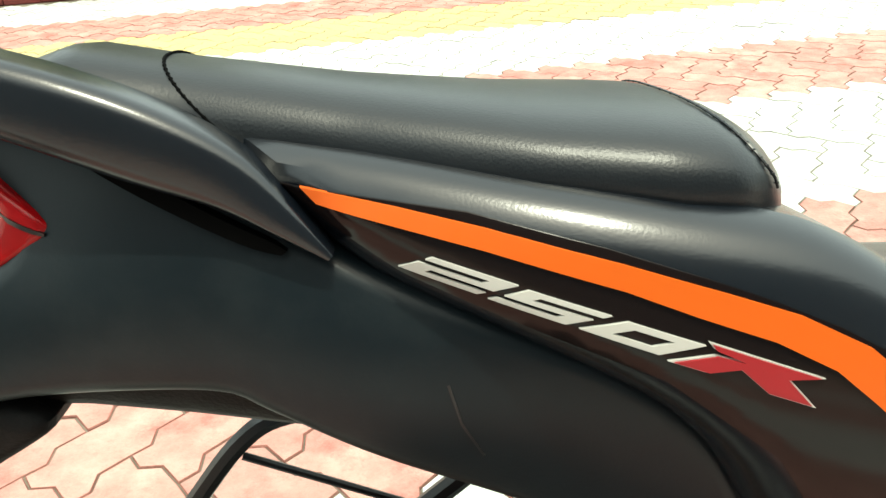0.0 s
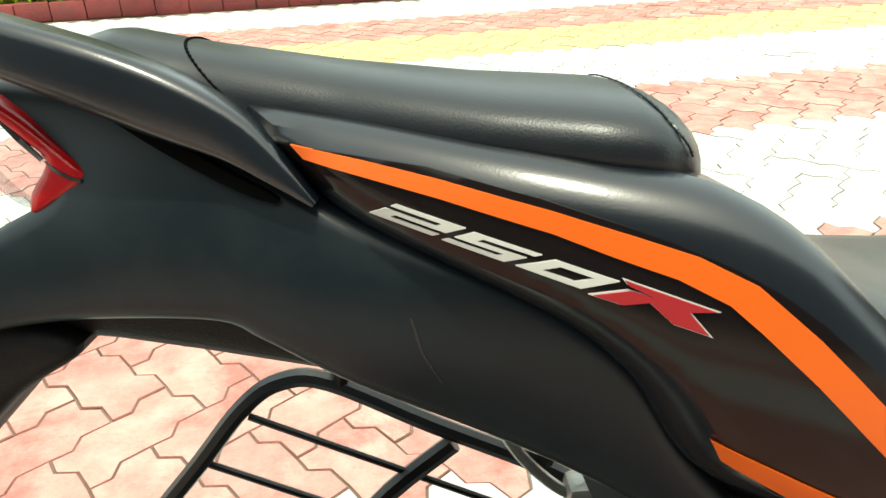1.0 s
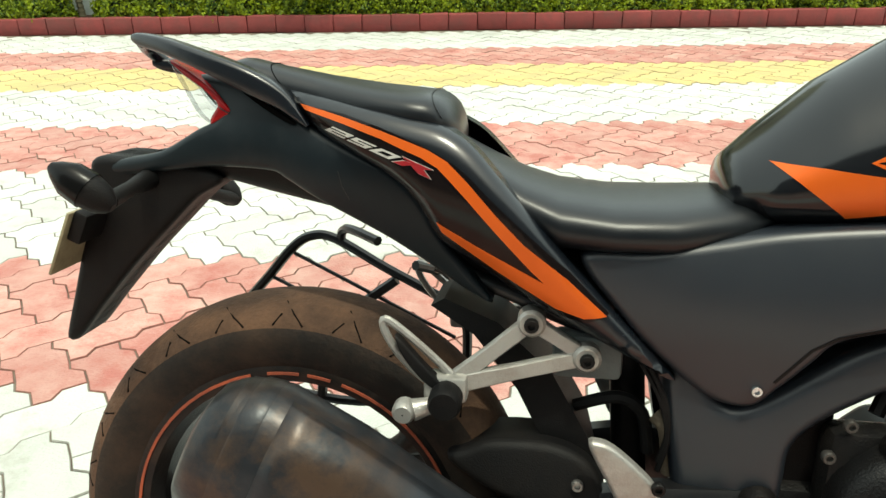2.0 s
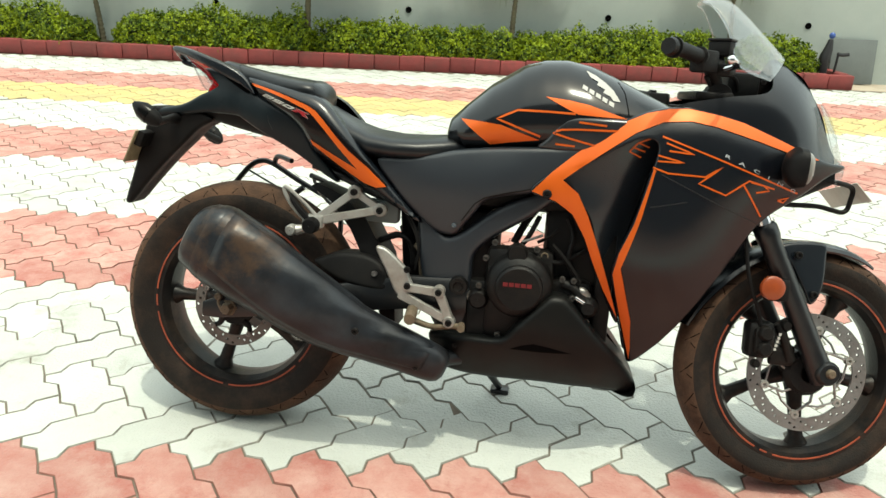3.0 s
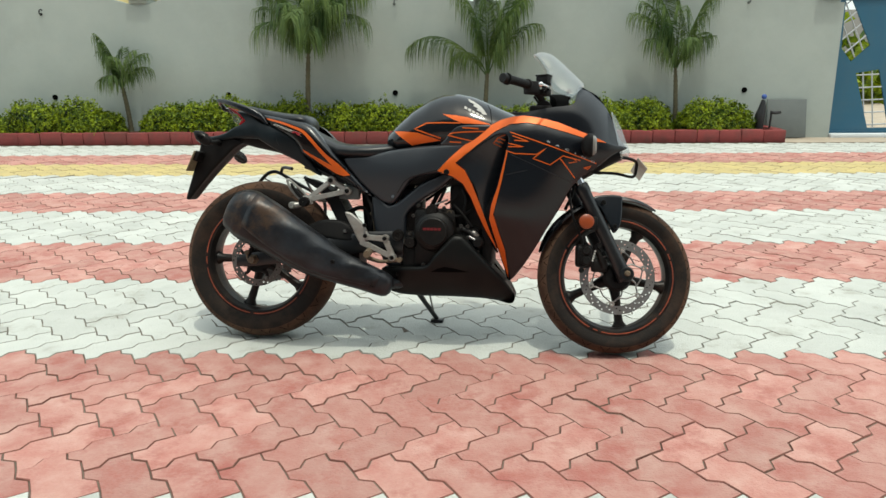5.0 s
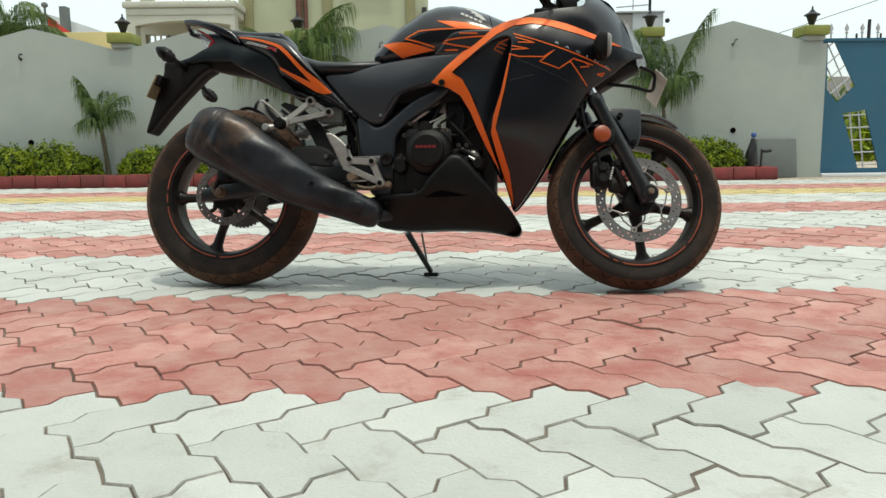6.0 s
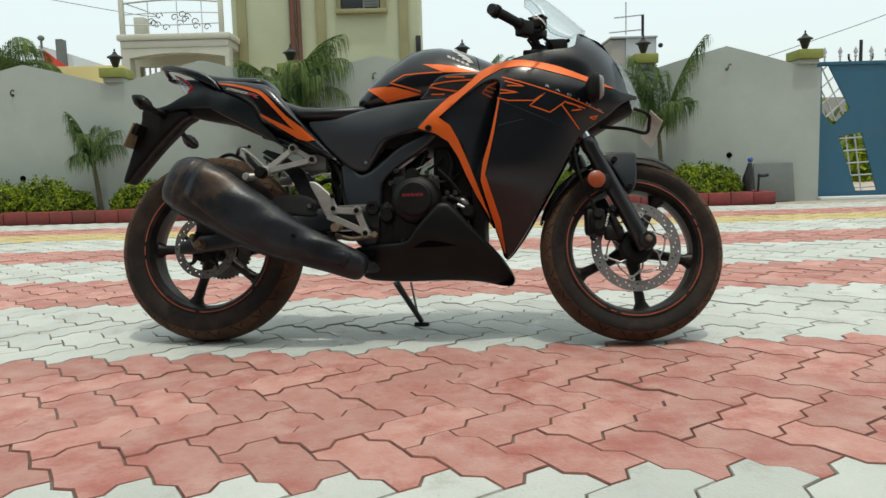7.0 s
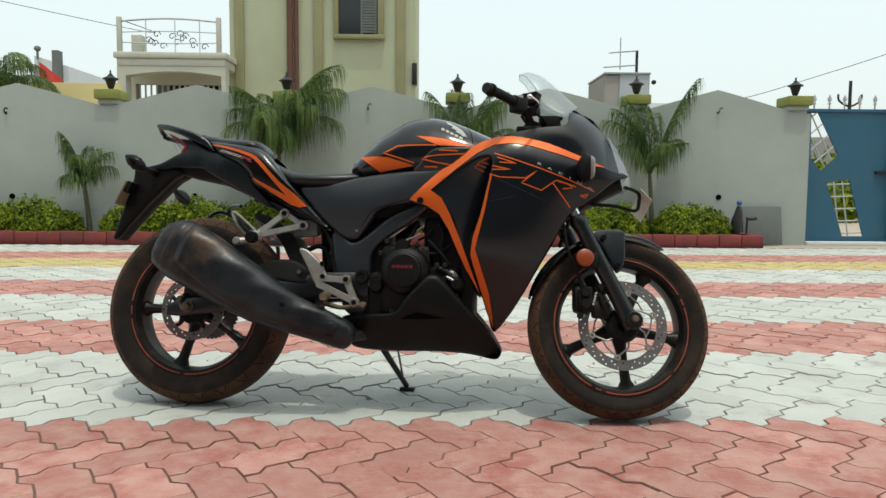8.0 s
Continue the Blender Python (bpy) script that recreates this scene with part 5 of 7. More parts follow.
b = Bag().tube([(-0.27, 0, 0.60), (-0.25, 0, 0.36)], 0.022, 14)
b.make("shock_absorber", M_DARK, bike)
Bag().box((-0.36, -0.085, 0.55), (-0.28, -0.05, 0.605), None, 0.008).make("seat_rail_box", M_SLATE, bike, "grey reservoir under the seat")
Bag().tube([(-0.33, -0.05, 0.50), (-0.28, -0.06, 0.52), (-0.25, -0.06, 0.50), (-0.24, -0.06, 0.45)], 0.008, 8).make("hose", M_DARK, bike)
Bag().tube([(-0.50, -0.06, 0.675), (-0.42, -0.066, 0.650), (-0.34, -0.07, 0.618), (-0.26, -0.075, 0.60)], 0.010, 10).make("subframe_tube", M_FRAME, bike)

# pillion footrest hanger
hb = Bag()
Y = -0.092


def flatbar(bag, p, q, w0, w1, t):
    """A flat cast bar from p to q in a plane across y, with bevelled edges."""
    p, q = Vector(p), Vector(q)
    d = (q - p).normalized()
    n = Vector((-d.z, 0, d.x)).normalized()
    rings = []
    for u, w in ((0, w0 * 0.8), (0.04, w0), (0.5, (w0 + w1) * 0.44), (0.96, w1), (1, w1 * 0.8)):
        o = p.lerp(q, u)
        rings.append([o + n * (w / 2 * a) + Vector((0, t / 2 * c, 0)) for a, c in ((-1, -0.5), (-0.8, -1), (0.8, -1), (1, -0.5), (1, 0.5), (0.8, 1), (-0.8, 1), (-1, 0.5))])
    return bag.loft(rings)


flatbar(hb, (-0.386, Y, 0.622), (-0.478, Y - 0.020, 0.546), 0.020, 0.022, 0.013)
flatbar(hb, (-0.322, Y, 0.583), (-0.478, Y - 0.020, 0.546), 0.020, 0.024, 0.013)
flatbar(hb, (-0.386, Y, 0.622), (-0.322, Y, 0.583), 0.020, 0.020, 0.013)
for p in ((-0.386, 0.622), (-0.322, 0.583)):
    hb.lathe([(0.001, -0.012), (0.013, -0.012), (0.0165, -0.008), (0.0165, 0.012)], (p[0], Y, p[1]), 20)
Z = Y - 0.022
hb.tube([(-0.475, Z, 0.560), (-0.507, Z, 0.590), (-0.548, Z, 0.622), (-0.553, Z, 0.612), (-0.536, Z, 0.582), (-0.507, Z, 0.553), (-0.480, Z, 0.543)], 0.0048, 8)
hb.box((-0.505, Z - 0.016, 0.530), (-0.455, Z + 0.014, 0.562), None, 0.006)
hanger = hb.make("pillion_footrest_hanger", M_ALLOY, bike, "cast silver pillion footrest hanger")
hb.mirror().make("pillion_footrest_hanger", M_ALLOY, bike)
bolts(((-0.386, Y - 0.012, 0.622), (-0.322, Y - 0.012, 0.583)), 0.0085, 0.007, M_ENGINE, hanger, "hanger_bolt")
Skin([(-0.482, 0.552), (-0.510, 0.582), (-0.537, 0.610), (-0.530, 0.588), (-0.508, 0.560), (-0.488, 0.545)], [(-0.482, 0.552, -0.132), (-0.537, 0.61, -0.130), (-0.508, 0.56, -0.134), (-0.49, 0.545, -0.132)], 0.003).shell(0.010).make("folded_footrest", M_DARK, hanger, "black folded pillion footrest")
Bag().lathe([(0.001, -0.03), (0.016, -0.03), (0.019, -0.024), (0.019, 0.0), (0.001, 0.0)], (-0.478, Y - 0.036, 0.540), 20).make("footrest_rubber", M_DARK, hanger, "black folded footrest rubber")
Bag().tube([(-0.490, Y - 0.04, 0.530), (-0.515, Y - 0.05, 0.526)], [0.009, 0.013], 12).lathe([(0.001, -0.02), (0.010, -0.02), (0.0135, -0.014), (0.0135, 0.0)], (-0.524, Y - 0.045, 0.526), 16).make("muffler_stay", M_ALLOY, hanger)

# rider footrest hanger and brake pedal
rp = Skin([(-0.317, 0.499), (-0.308, 0.506), (-0.286, 0.497), (-0.247, 0.462), (-0.235, 0.438), (-0.225, 0.411), (-0.243, 0.393), (-0.265, 0.395), (-0.290, 0.446)], [(-0.328, 0.510, -0.150), (-0.292, 0.506, -0.150), (-0.222, 0.414, -0.146), (-0.267, 0.394, -0.146), (-0.258, 0.44, -0.150)], 0.006)
heel = rp.shell(0.008).make("rider_footrest_hanger", M_ALLOY, bike, "cast silver rider footrest hanger")
rp.shell(0.008).mirror().make("rider_footrest_hanger", M_ALLOY, bike)
bar = Bag()
flatbar(bar, (-0.240, -0.142, 0.413), (-0.163, -0.142, 0.408), 0.022, 0.024, 0.013)
flatbar(bar, (-0.163, -0.142, 0.408), (-0.133, -0.141, 0.340), 0.024, 0.024, 0.013)
flatbar(bar, (-0.258, -0.140, 0.396), (-0.133, -0.141, 0.340), 0.024, 0.022, 0.013)
for p in ((-0.163, 0.410), (-0.135, 0.339)):
    bar.lathe([(0.001, -0.010), (0.013, -0.010), (0.015, -0.006), (0.015, 0.010)], (p[0], -0.142, p[1]), 18)
bar.make("hanger_bar", M_ALLOY, heel)
bolts(((-0.163, -0.152, 0.410), (-0.135, -0.152, 0.339), (-0.240, -0.150, 0.458), (-0.238, -0.150, 0.418)), 0.008, 0.007, M_ENGINE, heel, "hanger_bolt")
Bag().tube([(-0.225, -0.12, 0.362), (-0.222, -0.16, 0.358), (-0.219, -0.205, 0.354)], [0.012, 0.014, 0.013], 12).make("footrest", M_BRASS, heel, "muddy folding footrest")
Bag().tube([(-0.235, -0.13, 0.335), (-0.18, -0.138, 0.322), (-0.125, -0.145, 0.330), (-0.105, -0.15, 0.331)], [0.009, 0.007, 0.007, 0.009], 10).tube([(-0.105, -0.14, 0.332), (-0.103, -0.172, 0.334)], 0.009, 10).make("brake_pedal", M_BRASS, bike, "muddy rear brake pedal")

# side fairing
fair = Skin([(0.028, 0.664), (0.070, 0.710), (0.110, 0.747), (0.160, 0.789), (0.216, 0.831), (0.261, 0.853), (0.306, 0.865), (0.346, 0.868), (0.407, 0.859), (0.463, 0.846), (0.545, 0.815), (0.653, 0.773), (0.716, 0.760), (0.664, 0.733), (0.613, 0.691), (0.534, 0.631),
             (0.477, 0.535), (0.437, 0.465), (0.388, 0.378), (0.346, 0.310), (0.299, 0.256), (0.280, 0.305), (0.258, 0.375), (0.237, 0.443), (0.223, 0.494), (0.231, 0.546), (0.254, 0.615), (0.274, 0.702), (0.289, 0.785),
             (0.247, 0.794), (0.164, 0.744), (0.092, 0.692), (0.131, 0.665), (0.158, 0.617), (0.188, 0.545), (0.214, 0.477), (0.255, 0.374), (0.246, 0.372), (0.210, 0.446), (0.178, 0.512), (0.154, 0.567), (0.122, 0.618), (0.085, 0.642)],
            [(0.028, 0.664, -0.146), (0.110, 0.748, -0.136), (0.160, 0.789, -0.138), (0.216, 0.832, -0.140), (0.261, 0.853, -0.142), (0.306, 0.865, -0.143), (0.346, 0.868, -0.143), (0.407, 0.859, -0.142), (0.463, 0.846, -0.136), (0.545, 0.816, -0.121), (0.113, 0.707, -0.154), (0.175, 0.758, -0.160), (0.241, 0.809, -0.164), (0.296, 0.834, -0.166), (0.352, 0.839, -0.166), (0.407, 0.830, -0.164), (0.50, 0.804, -0.151), (0.571, 0.782, -0.132), (0.30, 0.80, -0.174), (0.42, 0.79, -0.170), (0.716, 0.76, -0.045), (0.65, 0.745, -0.095), (0.62, 0.69, -0.090), (0.534, 0.631, -0.118),
             (0.45, 0.65, -0.168), (0.33, 0.70, -0.186), (0.30, 0.60, -0.192), (0.437, 0.465, -0.135), (0.346, 0.310, -0.088), (0.299, 0.256, -0.056), (0.225, 0.494, -0.160), (0.20, 0.50, -0.142), (0.25, 0.38, -0.104), (0.12, 0.63, -0.147)], 0.005)
fa, _ = both(fair.shell(0.014, 0.012), "side_fairing", M_FAIR, bike, "satin grey-black side fairing with orange edging")
inn = Skin([(0.085, 0.690), (0.164, 0.750), (0.25, 0.802), (0.30, 0.79), (0.283, 0.70), (0.264, 0.615), (0.236, 0.50), (0.245, 0.44), (0.262, 0.37), (0.215, 0.445), (0.185, 0.54), (0.158, 0.62)],
           [(0.085, 0.69, -0.140), (0.25, 0.80, -0.150), (0.295, 0.79, -0.135), (0.18, 0.67, -0.134), (0.225, 0.66, -0.128), (0.277, 0.65, -0.096), (0.24, 0.50, -0.096), (0.20, 0.52, -0.112), (0.26, 0.375, -0.082), (0.165, 0.62, -0.138)], 0.006)
both(inn.shell(0.02), "fairing_inner_panel", M_INNER, bike, "glossy black inner fairing panel, blue-grey sky sheen in its colour")
edge = fair.decal([(0.0315, 0.664), (0.0715, 0.7085), (0.111, 0.7450), (0.161, 0.7870), (0.217, 0.8290), (0.262, 0.8510), (0.306, 0.8628), (0.346, 0.8658), (0.407, 0.8568), (0.463, 0.8440), (0.545, 0.8130), (0.640, 0.7745), (0.600, 0.7785), (0.571, 0.7855), (0.500, 0.8070), (0.407, 0.8320), (0.352, 0.8408), (0.296, 0.8355),
                   (0.241, 0.8085), (0.175, 0.7580), (0.113, 0.7080), (0.0975, 0.6945), (0.133, 0.6685), (0.160, 0.6190), (0.1905, 0.5465), (0.2165, 0.478), (0.2535, 0.3775), (0.2115, 0.4495), (0.181, 0.5135), (0.1575, 0.5685), (0.126, 0.6195), (0.0865, 0.6455)], 0.0022, 1, 0.007)
edge.make("orange_edging", M_ORANGE, fa, "orange fairing edging")
edge.mirror().make("orange_edging", M_ORANGE, fa)
arm = fair.decal([(0.284, 0.737), (0.277, 0.702), (0.257, 0.615), (0.234, 0.546), (0.2265, 0.494), (0.240, 0.444), (0.261, 0.376), (0.2965, 0.268), (0.2945, 0.299), (0.2835, 0.376), (0.262, 0.444), (0.241, 0.511), (0.2545, 0.565), (0.270, 0.630), (0.2885, 0.734)], 0.0022, 1)
arm.make("orange_edging", M_ORANGE, fa)
arm.mirror().make("orange_edging", M_ORANGE, fa)
for line in ([(0.295, 0.806), (0.425, 0.763), (0.604, 0.700)], [(0.282, 0.740), (0.314, 0.730), (0.391, 0.728), (0.425, 0.751), (0.379, 0.713), (0.439, 0.692), (0.485, 0.725), (0.546, 0.709)], [(0.474, 0.716), (0.529, 0.646)],
             [(0.304, 0.793), (0.363, 0.773), (0.311, 0.777)], [(0.290, 0.766), (0.345, 0.754), (0.290, 0.754)], [(0.490, 0.722), (0.520, 0.716), (0.535, 0.705), (0.505, 0.700)], [(0.560, 0.684), (0.585, 0.690), (0.575, 0.679), (0.560, 0.684)]):
    fair.ribbon(line, 0.0036).make("orange_line", M_ORANGE, fa, "thin orange outline stroke")
for line in ([(0.279, 0.799), (0.251, 0.787), (0.234, 0.767), (0.261, 0.755)], [(0.251, 0.787), (0.276, 0.778)], [(0.243, 0.776), (0.268, 0.768)]):
    inn.ribbon(line, 0.0034).make("orange_line", M_ORANGE, fa)
tagged(letters("RACING", ((0.4285, 0.7785), (0.598, 0.7075), (0.5965, 0.7010), (0.4265, 0.7720)), fair.y, 0.0018, 2.9).make("small_lettering", M_GREYPAINT, fa, "small spaced off-white lettering", False), kind="stuff")
Bag().bolt((0.066, -0.1535, 0.661), 0.0105, 0.006).make("fairing_bolt", M_ENGINE, fa)
# dark strokes painted in place of the fairing's slanted dark reflection
for line in ([(0.30, 0.727), (0.44, 0.665), (0.53, 0.628)], [(0.285, 0.655), (0.36, 0.672)]):
    fair.ribbon(line, 0.0022, 0.0007).make("painted_dark_line", M_IRON, fa)
Bag().box((0.20, -0.072, 0.42), (0.33, 0.072, 0.78), None, 0.02).make("inner_duct", M_DARK, bike)

# nose cowl, head lamp, screen
cowl = Skin([(0.30, 0.858), (0.345, 0.878), (0.43, 0.896), (0.512, 0.911), (0.528, 0.952), (0.537, 0.985), (0.572, 0.970), (0.609, 0.947), (0.640, 0.905), (0.666, 0.860), (0.694, 0.790), (0.718, 0.758), (0.653, 0.770), (0.545, 0.811), (0.463, 0.842), (0.407, 0.855), (0.346, 0.863)],
            [(0.30, 0.858, -0.137), (0.345, 0.878, -0.136), (0.43, 0.896, -0.128), (0.512, 0.911, -0.109), (0.53, 0.952, -0.060), (0.537, 0.985, 0.0), (0.572, 0.970, 0.0), (0.609, 0.947, 0.0), (0.640, 0.905, 0.0), (0.666, 0.86, 0.0), (0.694, 0.79, 0.0), (0.718, 0.758, -0.02),
             (0.653, 0.77, -0.083), (0.545, 0.811, -0.120), (0.463, 0.842, -0.135), (0.407, 0.855, -0.140), (0.346, 0.863, -0.141), (0.60, 0.86, -0.088), (0.625, 0.83, -0.084), (0.57, 0.90, -0.086), (0.558, 0.935, -0.062)], 0.0)
both(cowl.shell(0.004, 0.016), "nose_cowl", M_FAIR, bike, "satin black nose cowl")
hl = Skin([(0.646, 0.893), (0.668, 0.868), (0.690, 0.825), (0.704, 0.785), (0.720, 0.745), (0.708, 0.722), (0.688, 0.716), (0.676, 0.755), (0.662, 0.815)], [(0.646, 0.893, -0.004), (0.70, 0.80, 0.0), (0.72, 0.745, 0.0), (0.69, 0.716, -0.045), (0.664, 0.80, -0.062), (0.676, 0.755, -0.07), (0.69, 0.76, -0.045)], 0.0)
hlb = hl.shell(0.004, 0.014)
hlb.v = [(x + 0.010, y, z) for x, y, z in hlb.v]
both(hlb, "head_lamp", M_CLEAR, bike, "clear head lamp lens")
Bag().ball((0.640, 0, 0.79), (0.030, 0.05, 0.06)).make("lamp_reflector", M_CHROME, bike, "bright lamp reflector")
chin = Bag().loft([ring(0.50, 0.60, 0.74, 0.09), ring(0.58, 0.65, 0.755, 0.085), ring(0.65, 0.69, 0.752, 0.065), ring(0.70, 0.715, 0.752, 0.04)])
chin.make("nose_underside", M_DARK, bike)
ws = Bag()
cl = spline([(0.560, 0, 0.990), (0.500, 0, 1.047), (0.440, 0, 1.098), (0.395, 0, 1.112), (0.366, 0, 1.102)], 4)
sl = spline([(0.512, 0.112, 0.935), (0.445, 0.104, 0.962), (0.418, 0.080, 1.035), (0.386, 0.052, 1.085), (0.366, 0.034, 1.097)], 4)
grid = []
for a, c in zip(cl, sl):
    row = []
    for k in range(17):
        u = -1 + k / 8
        q = a + (Vector((c[0], 0, c[2])) - a) * abs(u) ** 2.0
        row.append((q[0], u * c[1], q[2]))
    grid.append(row)
ws.loft(grid, False, False)
screen = ws.make("windscreen", M_SCREEN, bike, "lightly smoked clear windscreen")
sd = screen.modifiers.new("thickness", "SOLIDIFY")
sd.thickness = 0.003
rim_pts = [g[0] for g in grid] + [g for g in grid[-1][1:-1]] + [g[-1] for g in reversed(grid)]
Bag().tube(rim_pts, 0.0012, 6, False).make("screen_edge", M_CLEAR, screen)
for s in (-1, 1):
    Bag().bolt((0.50, s * 0.1, 0.932), 0.006).make("screen_bolt", M_DARK, screen)

# front indicators, number plate
for s in (-1, 1):
    def wedge(rows):
        return Bag().loft([[(x, y + s * 0.172, z) for x, y, z in ring(q, z0, z1, hw, 3.2, 20)] for q, z0, z1, hw in rows])
    ib = wedge([(0.546, 0.750, 0.776, 0.012), (0.554, 0.731, 0.791, 0.030), (0.570, 0.718, 0.804, 0.041), (0.584, 0.721, 0.802, 0.043)])
    ind = ib.tube([(0.575, s * 0.150, 0.762), (0.60, s * 0.100, 0.758)], 0.011, 10).make("front_indicator", M_DARK, bike, "black wedge-shaped front indicator")
    wedge([(0.584, 0.726, 0.798, 0.040), (0.592, 0.729, 0.795, 0.038), (0.598, 0.736, 0.789, 0.030)]).make("indicator_lens", M_GREYLENS, ind, "pale indicator lens")
pu = Vector((-0.01, 0.978, -0.209)).normalized()
pv = Vector((0.66, -0.02, -0.75))
pv = (pv - pu * pv.dot(pu)).normalized()
pm = Matrix((pu, pv, pu.cross(pv))).transposed().to_4x4()
pm.translation = (0.776, 0.094, 0.683)
fpl = Bag().box((-0.110, -0.027, -0.0015), (0.110, 0.027, 0.0015), pm, 0.001).make("front_number_plate", M_PLATE, bike, "weathered off-white front number plate")
Bag().tube(spline([(0.655, -0.05, 0.728), (0.71, -0.035, 0.724), (0.752, -0.005, 0.712), (0.756, 0.0, 0.685), (0.744, 0.0, 0.655), (0.68, -0.02, 0.666), (0.60, -0.05, 0.668)], 5), 0.0058, 8).make("plate_bracket", M_DARK, fpl, "bent black rod bracket")

# handlebars
for s in (-1, 1):
    o = lambda x, y, z: (x, s * y, z)
    hbar = Bag().tube([o(0.415, 0.085, 0.900), o(0.395, 0.112, 0.938), o(0.362, 0.142, 0.966)], 0.012, 12).lathe([(0.001, -0.018), (0.028, -0.018), (0.030, -0.01), (0.030, 0.015), (0.001, 0.015)], (0.41, s * 0.095, 0.895), 18).make("handlebar", M_DARK, bike, "black clip-on handlebar")
    grip = Bag().tube([o(0.352, 0.150, 0.974), o(0.312, 0.208, 0.980), o(0.277, 0.258, 0.983)], 0.0152, 16).make("grip", M_DARK, hbar, "black rubber grip")
    if s > 0:
        hbar.matrix_basis = Matrix.Translation((0.42, 0, -0.09)) @ pose(0, 0, 0, 0, 0, 24) @ Matrix.Translation((-0.42, 0, 0))
    for u in (0.0, 0.90):
        q = Vector(o(0.352, 0.150, 0.974)).lerp(Vector(o(0.277, 0.258, 0.983)), u)
        d = (Vector(o(0.277, 0.258, 0.983)) - Vector(o(0.352, 0.150, 0.974))).normalized() * 0.004
        Bag().tube([q - d, q + d], 0.0205, 16).make("grip_flange", M_DARK, grip)
    Bag().tube([o(0.277, 0.258, 0.983), o(0.270, 0.268, 0.9835)], [0.0185, 0.016], 14).make("bar_end", M_ENGINE, hbar)
    Bag().box((-0.020, -0.024, -0.022), (0.020, 0.024, 0.024), Matrix.Translation(o(0.366, 0.135, 0.964)) @ pose(0, 0, 0, 0, 0, s * 50), 0.006).make("switch_box", M_DARK, hbar)
    Bag().box((-0.006, -0.006, -0.004), (0.006, 0.006, 0.004), Matrix.Translation(o(0.352, 0.140, 0.990)), 0.002).make("switch", M_ENGINE, hbar)
    Bag().tube([o(0.408, 0.125, 0.950), o(0.425, 0.165, 0.958), o(0.418, 0.200, 0.963), o(0.402, 0.226, 0.966)], [0.007, 0.006, 0.005, 0.0055], 8).ball(o(0.400, 0.229, 0.966), (0.009, 0.009, 0.009)).make("lever", M_CHROME, hbar, "polished metal lever")
    Bag().box((-0.030, -0.014, -0.013), (0.030, 0.014, 0.013), Matrix.Translation(o(0.405, 0.115, 0.950)) @ pose(0, 0, 0, 0, 0, s * 40), 0.005).make("master_cylinder", M_ENGINE, hbar)
    Bag().tube([o(0.425, 0.10, 0.945), o(0.448, 0.085, 0.93), o(0.455, 0.07, 0.89), o(0.44, 0.06, 0.85)], 0.005, 8).make("hose", M_DARK, hbar)
    Bag().tube([o(0.375, 0.125, 0.935), o(0.40, 0.10, 0.905), o(0.43, 0.075, 0.875)], 0.004, 8).make("cable", M_DARK, hbar)
rv = Bag().box((-0.024, -0.018, -0.016), (0.024, 0.018, 0.016), Matrix.Translation((0.408, -0.085, 0.995)) @ pose(0, 0, 0, 0, 0, -30), 0.004).make("fluid_reservoir", M_DARK, bike, "black brake fluid reservoir")
Bag().box((-0.026, -0.020, 0.016), (0.026, 0.020, 0.022), Matrix.Translation((0.408, -0.085, 0.995)) @ pose(0, 0, 0, 0, 0, -30), 0.002).make("cap", M_ENGINE, rv)
Bag().tube([(0.408, -0.085, 0.98), (0.41, -0.10, 0.96)], 0.008, 8).make("stay", M_DARK, rv)
Bag().box((0.36, -0.12, 0.885), (0.44, 0.12, 0.905), None, 0.006).make("top_yoke", M_ENGINE, bike)
Bag().box((0.43, -0.08, 0.89), (0.50, 0.08, 0.95), pose(0, 0, 0), 0.01).make("dash", M_DARK, bike, "black instrument pod")

# rear mudguard, plate, indicators
mg = Skin([(-0.935, 0.785), (-0.944, 0.745), (-0.960, 0.690), (-0.986, 0.610), (-1.008, 0.545), (-1.004, 0.534), (-0.990, 0.540), (-0.950, 0.588), (-0.895, 0.650), (-0.845, 0.700), (-0.806, 0.738), (-0.77, 0.762), (-0.80, 0.78), (-0.87, 0.785)], [(-0.935, 0.79, -0.045), (-1.00, 0.535, -0.040), (-0.86, 0.70, -0.045), (-0.75, 0.745, -0.045), (-0.97, 0.66, -0.044)], 0.010)
g = mg.shell(0.05)
gm = g.mirror()
g.add(gm.v, gm.f)
rmg = g.make("rear_mudguard", M_DARK, bike, "black rear mudguard and plate holder")
pl = Matrix.Translation((-0.956, 0.0, 0.688)) @ pose(0, 0, 0, 0, 24, 0)
rpl = Bag().box((-0.002, -0.10, -0.043), (0.002, 0.10, 0.043), pl, 0.001).make("rear_number_plate", M_MUDPLATE, bike, "weathered rear number plate")
Bag().box((0.002, -0.092, 0.006), (0.020, 0.092, 0.046), pl, 0.003).make("plate_holder", M_DARK, rpl)
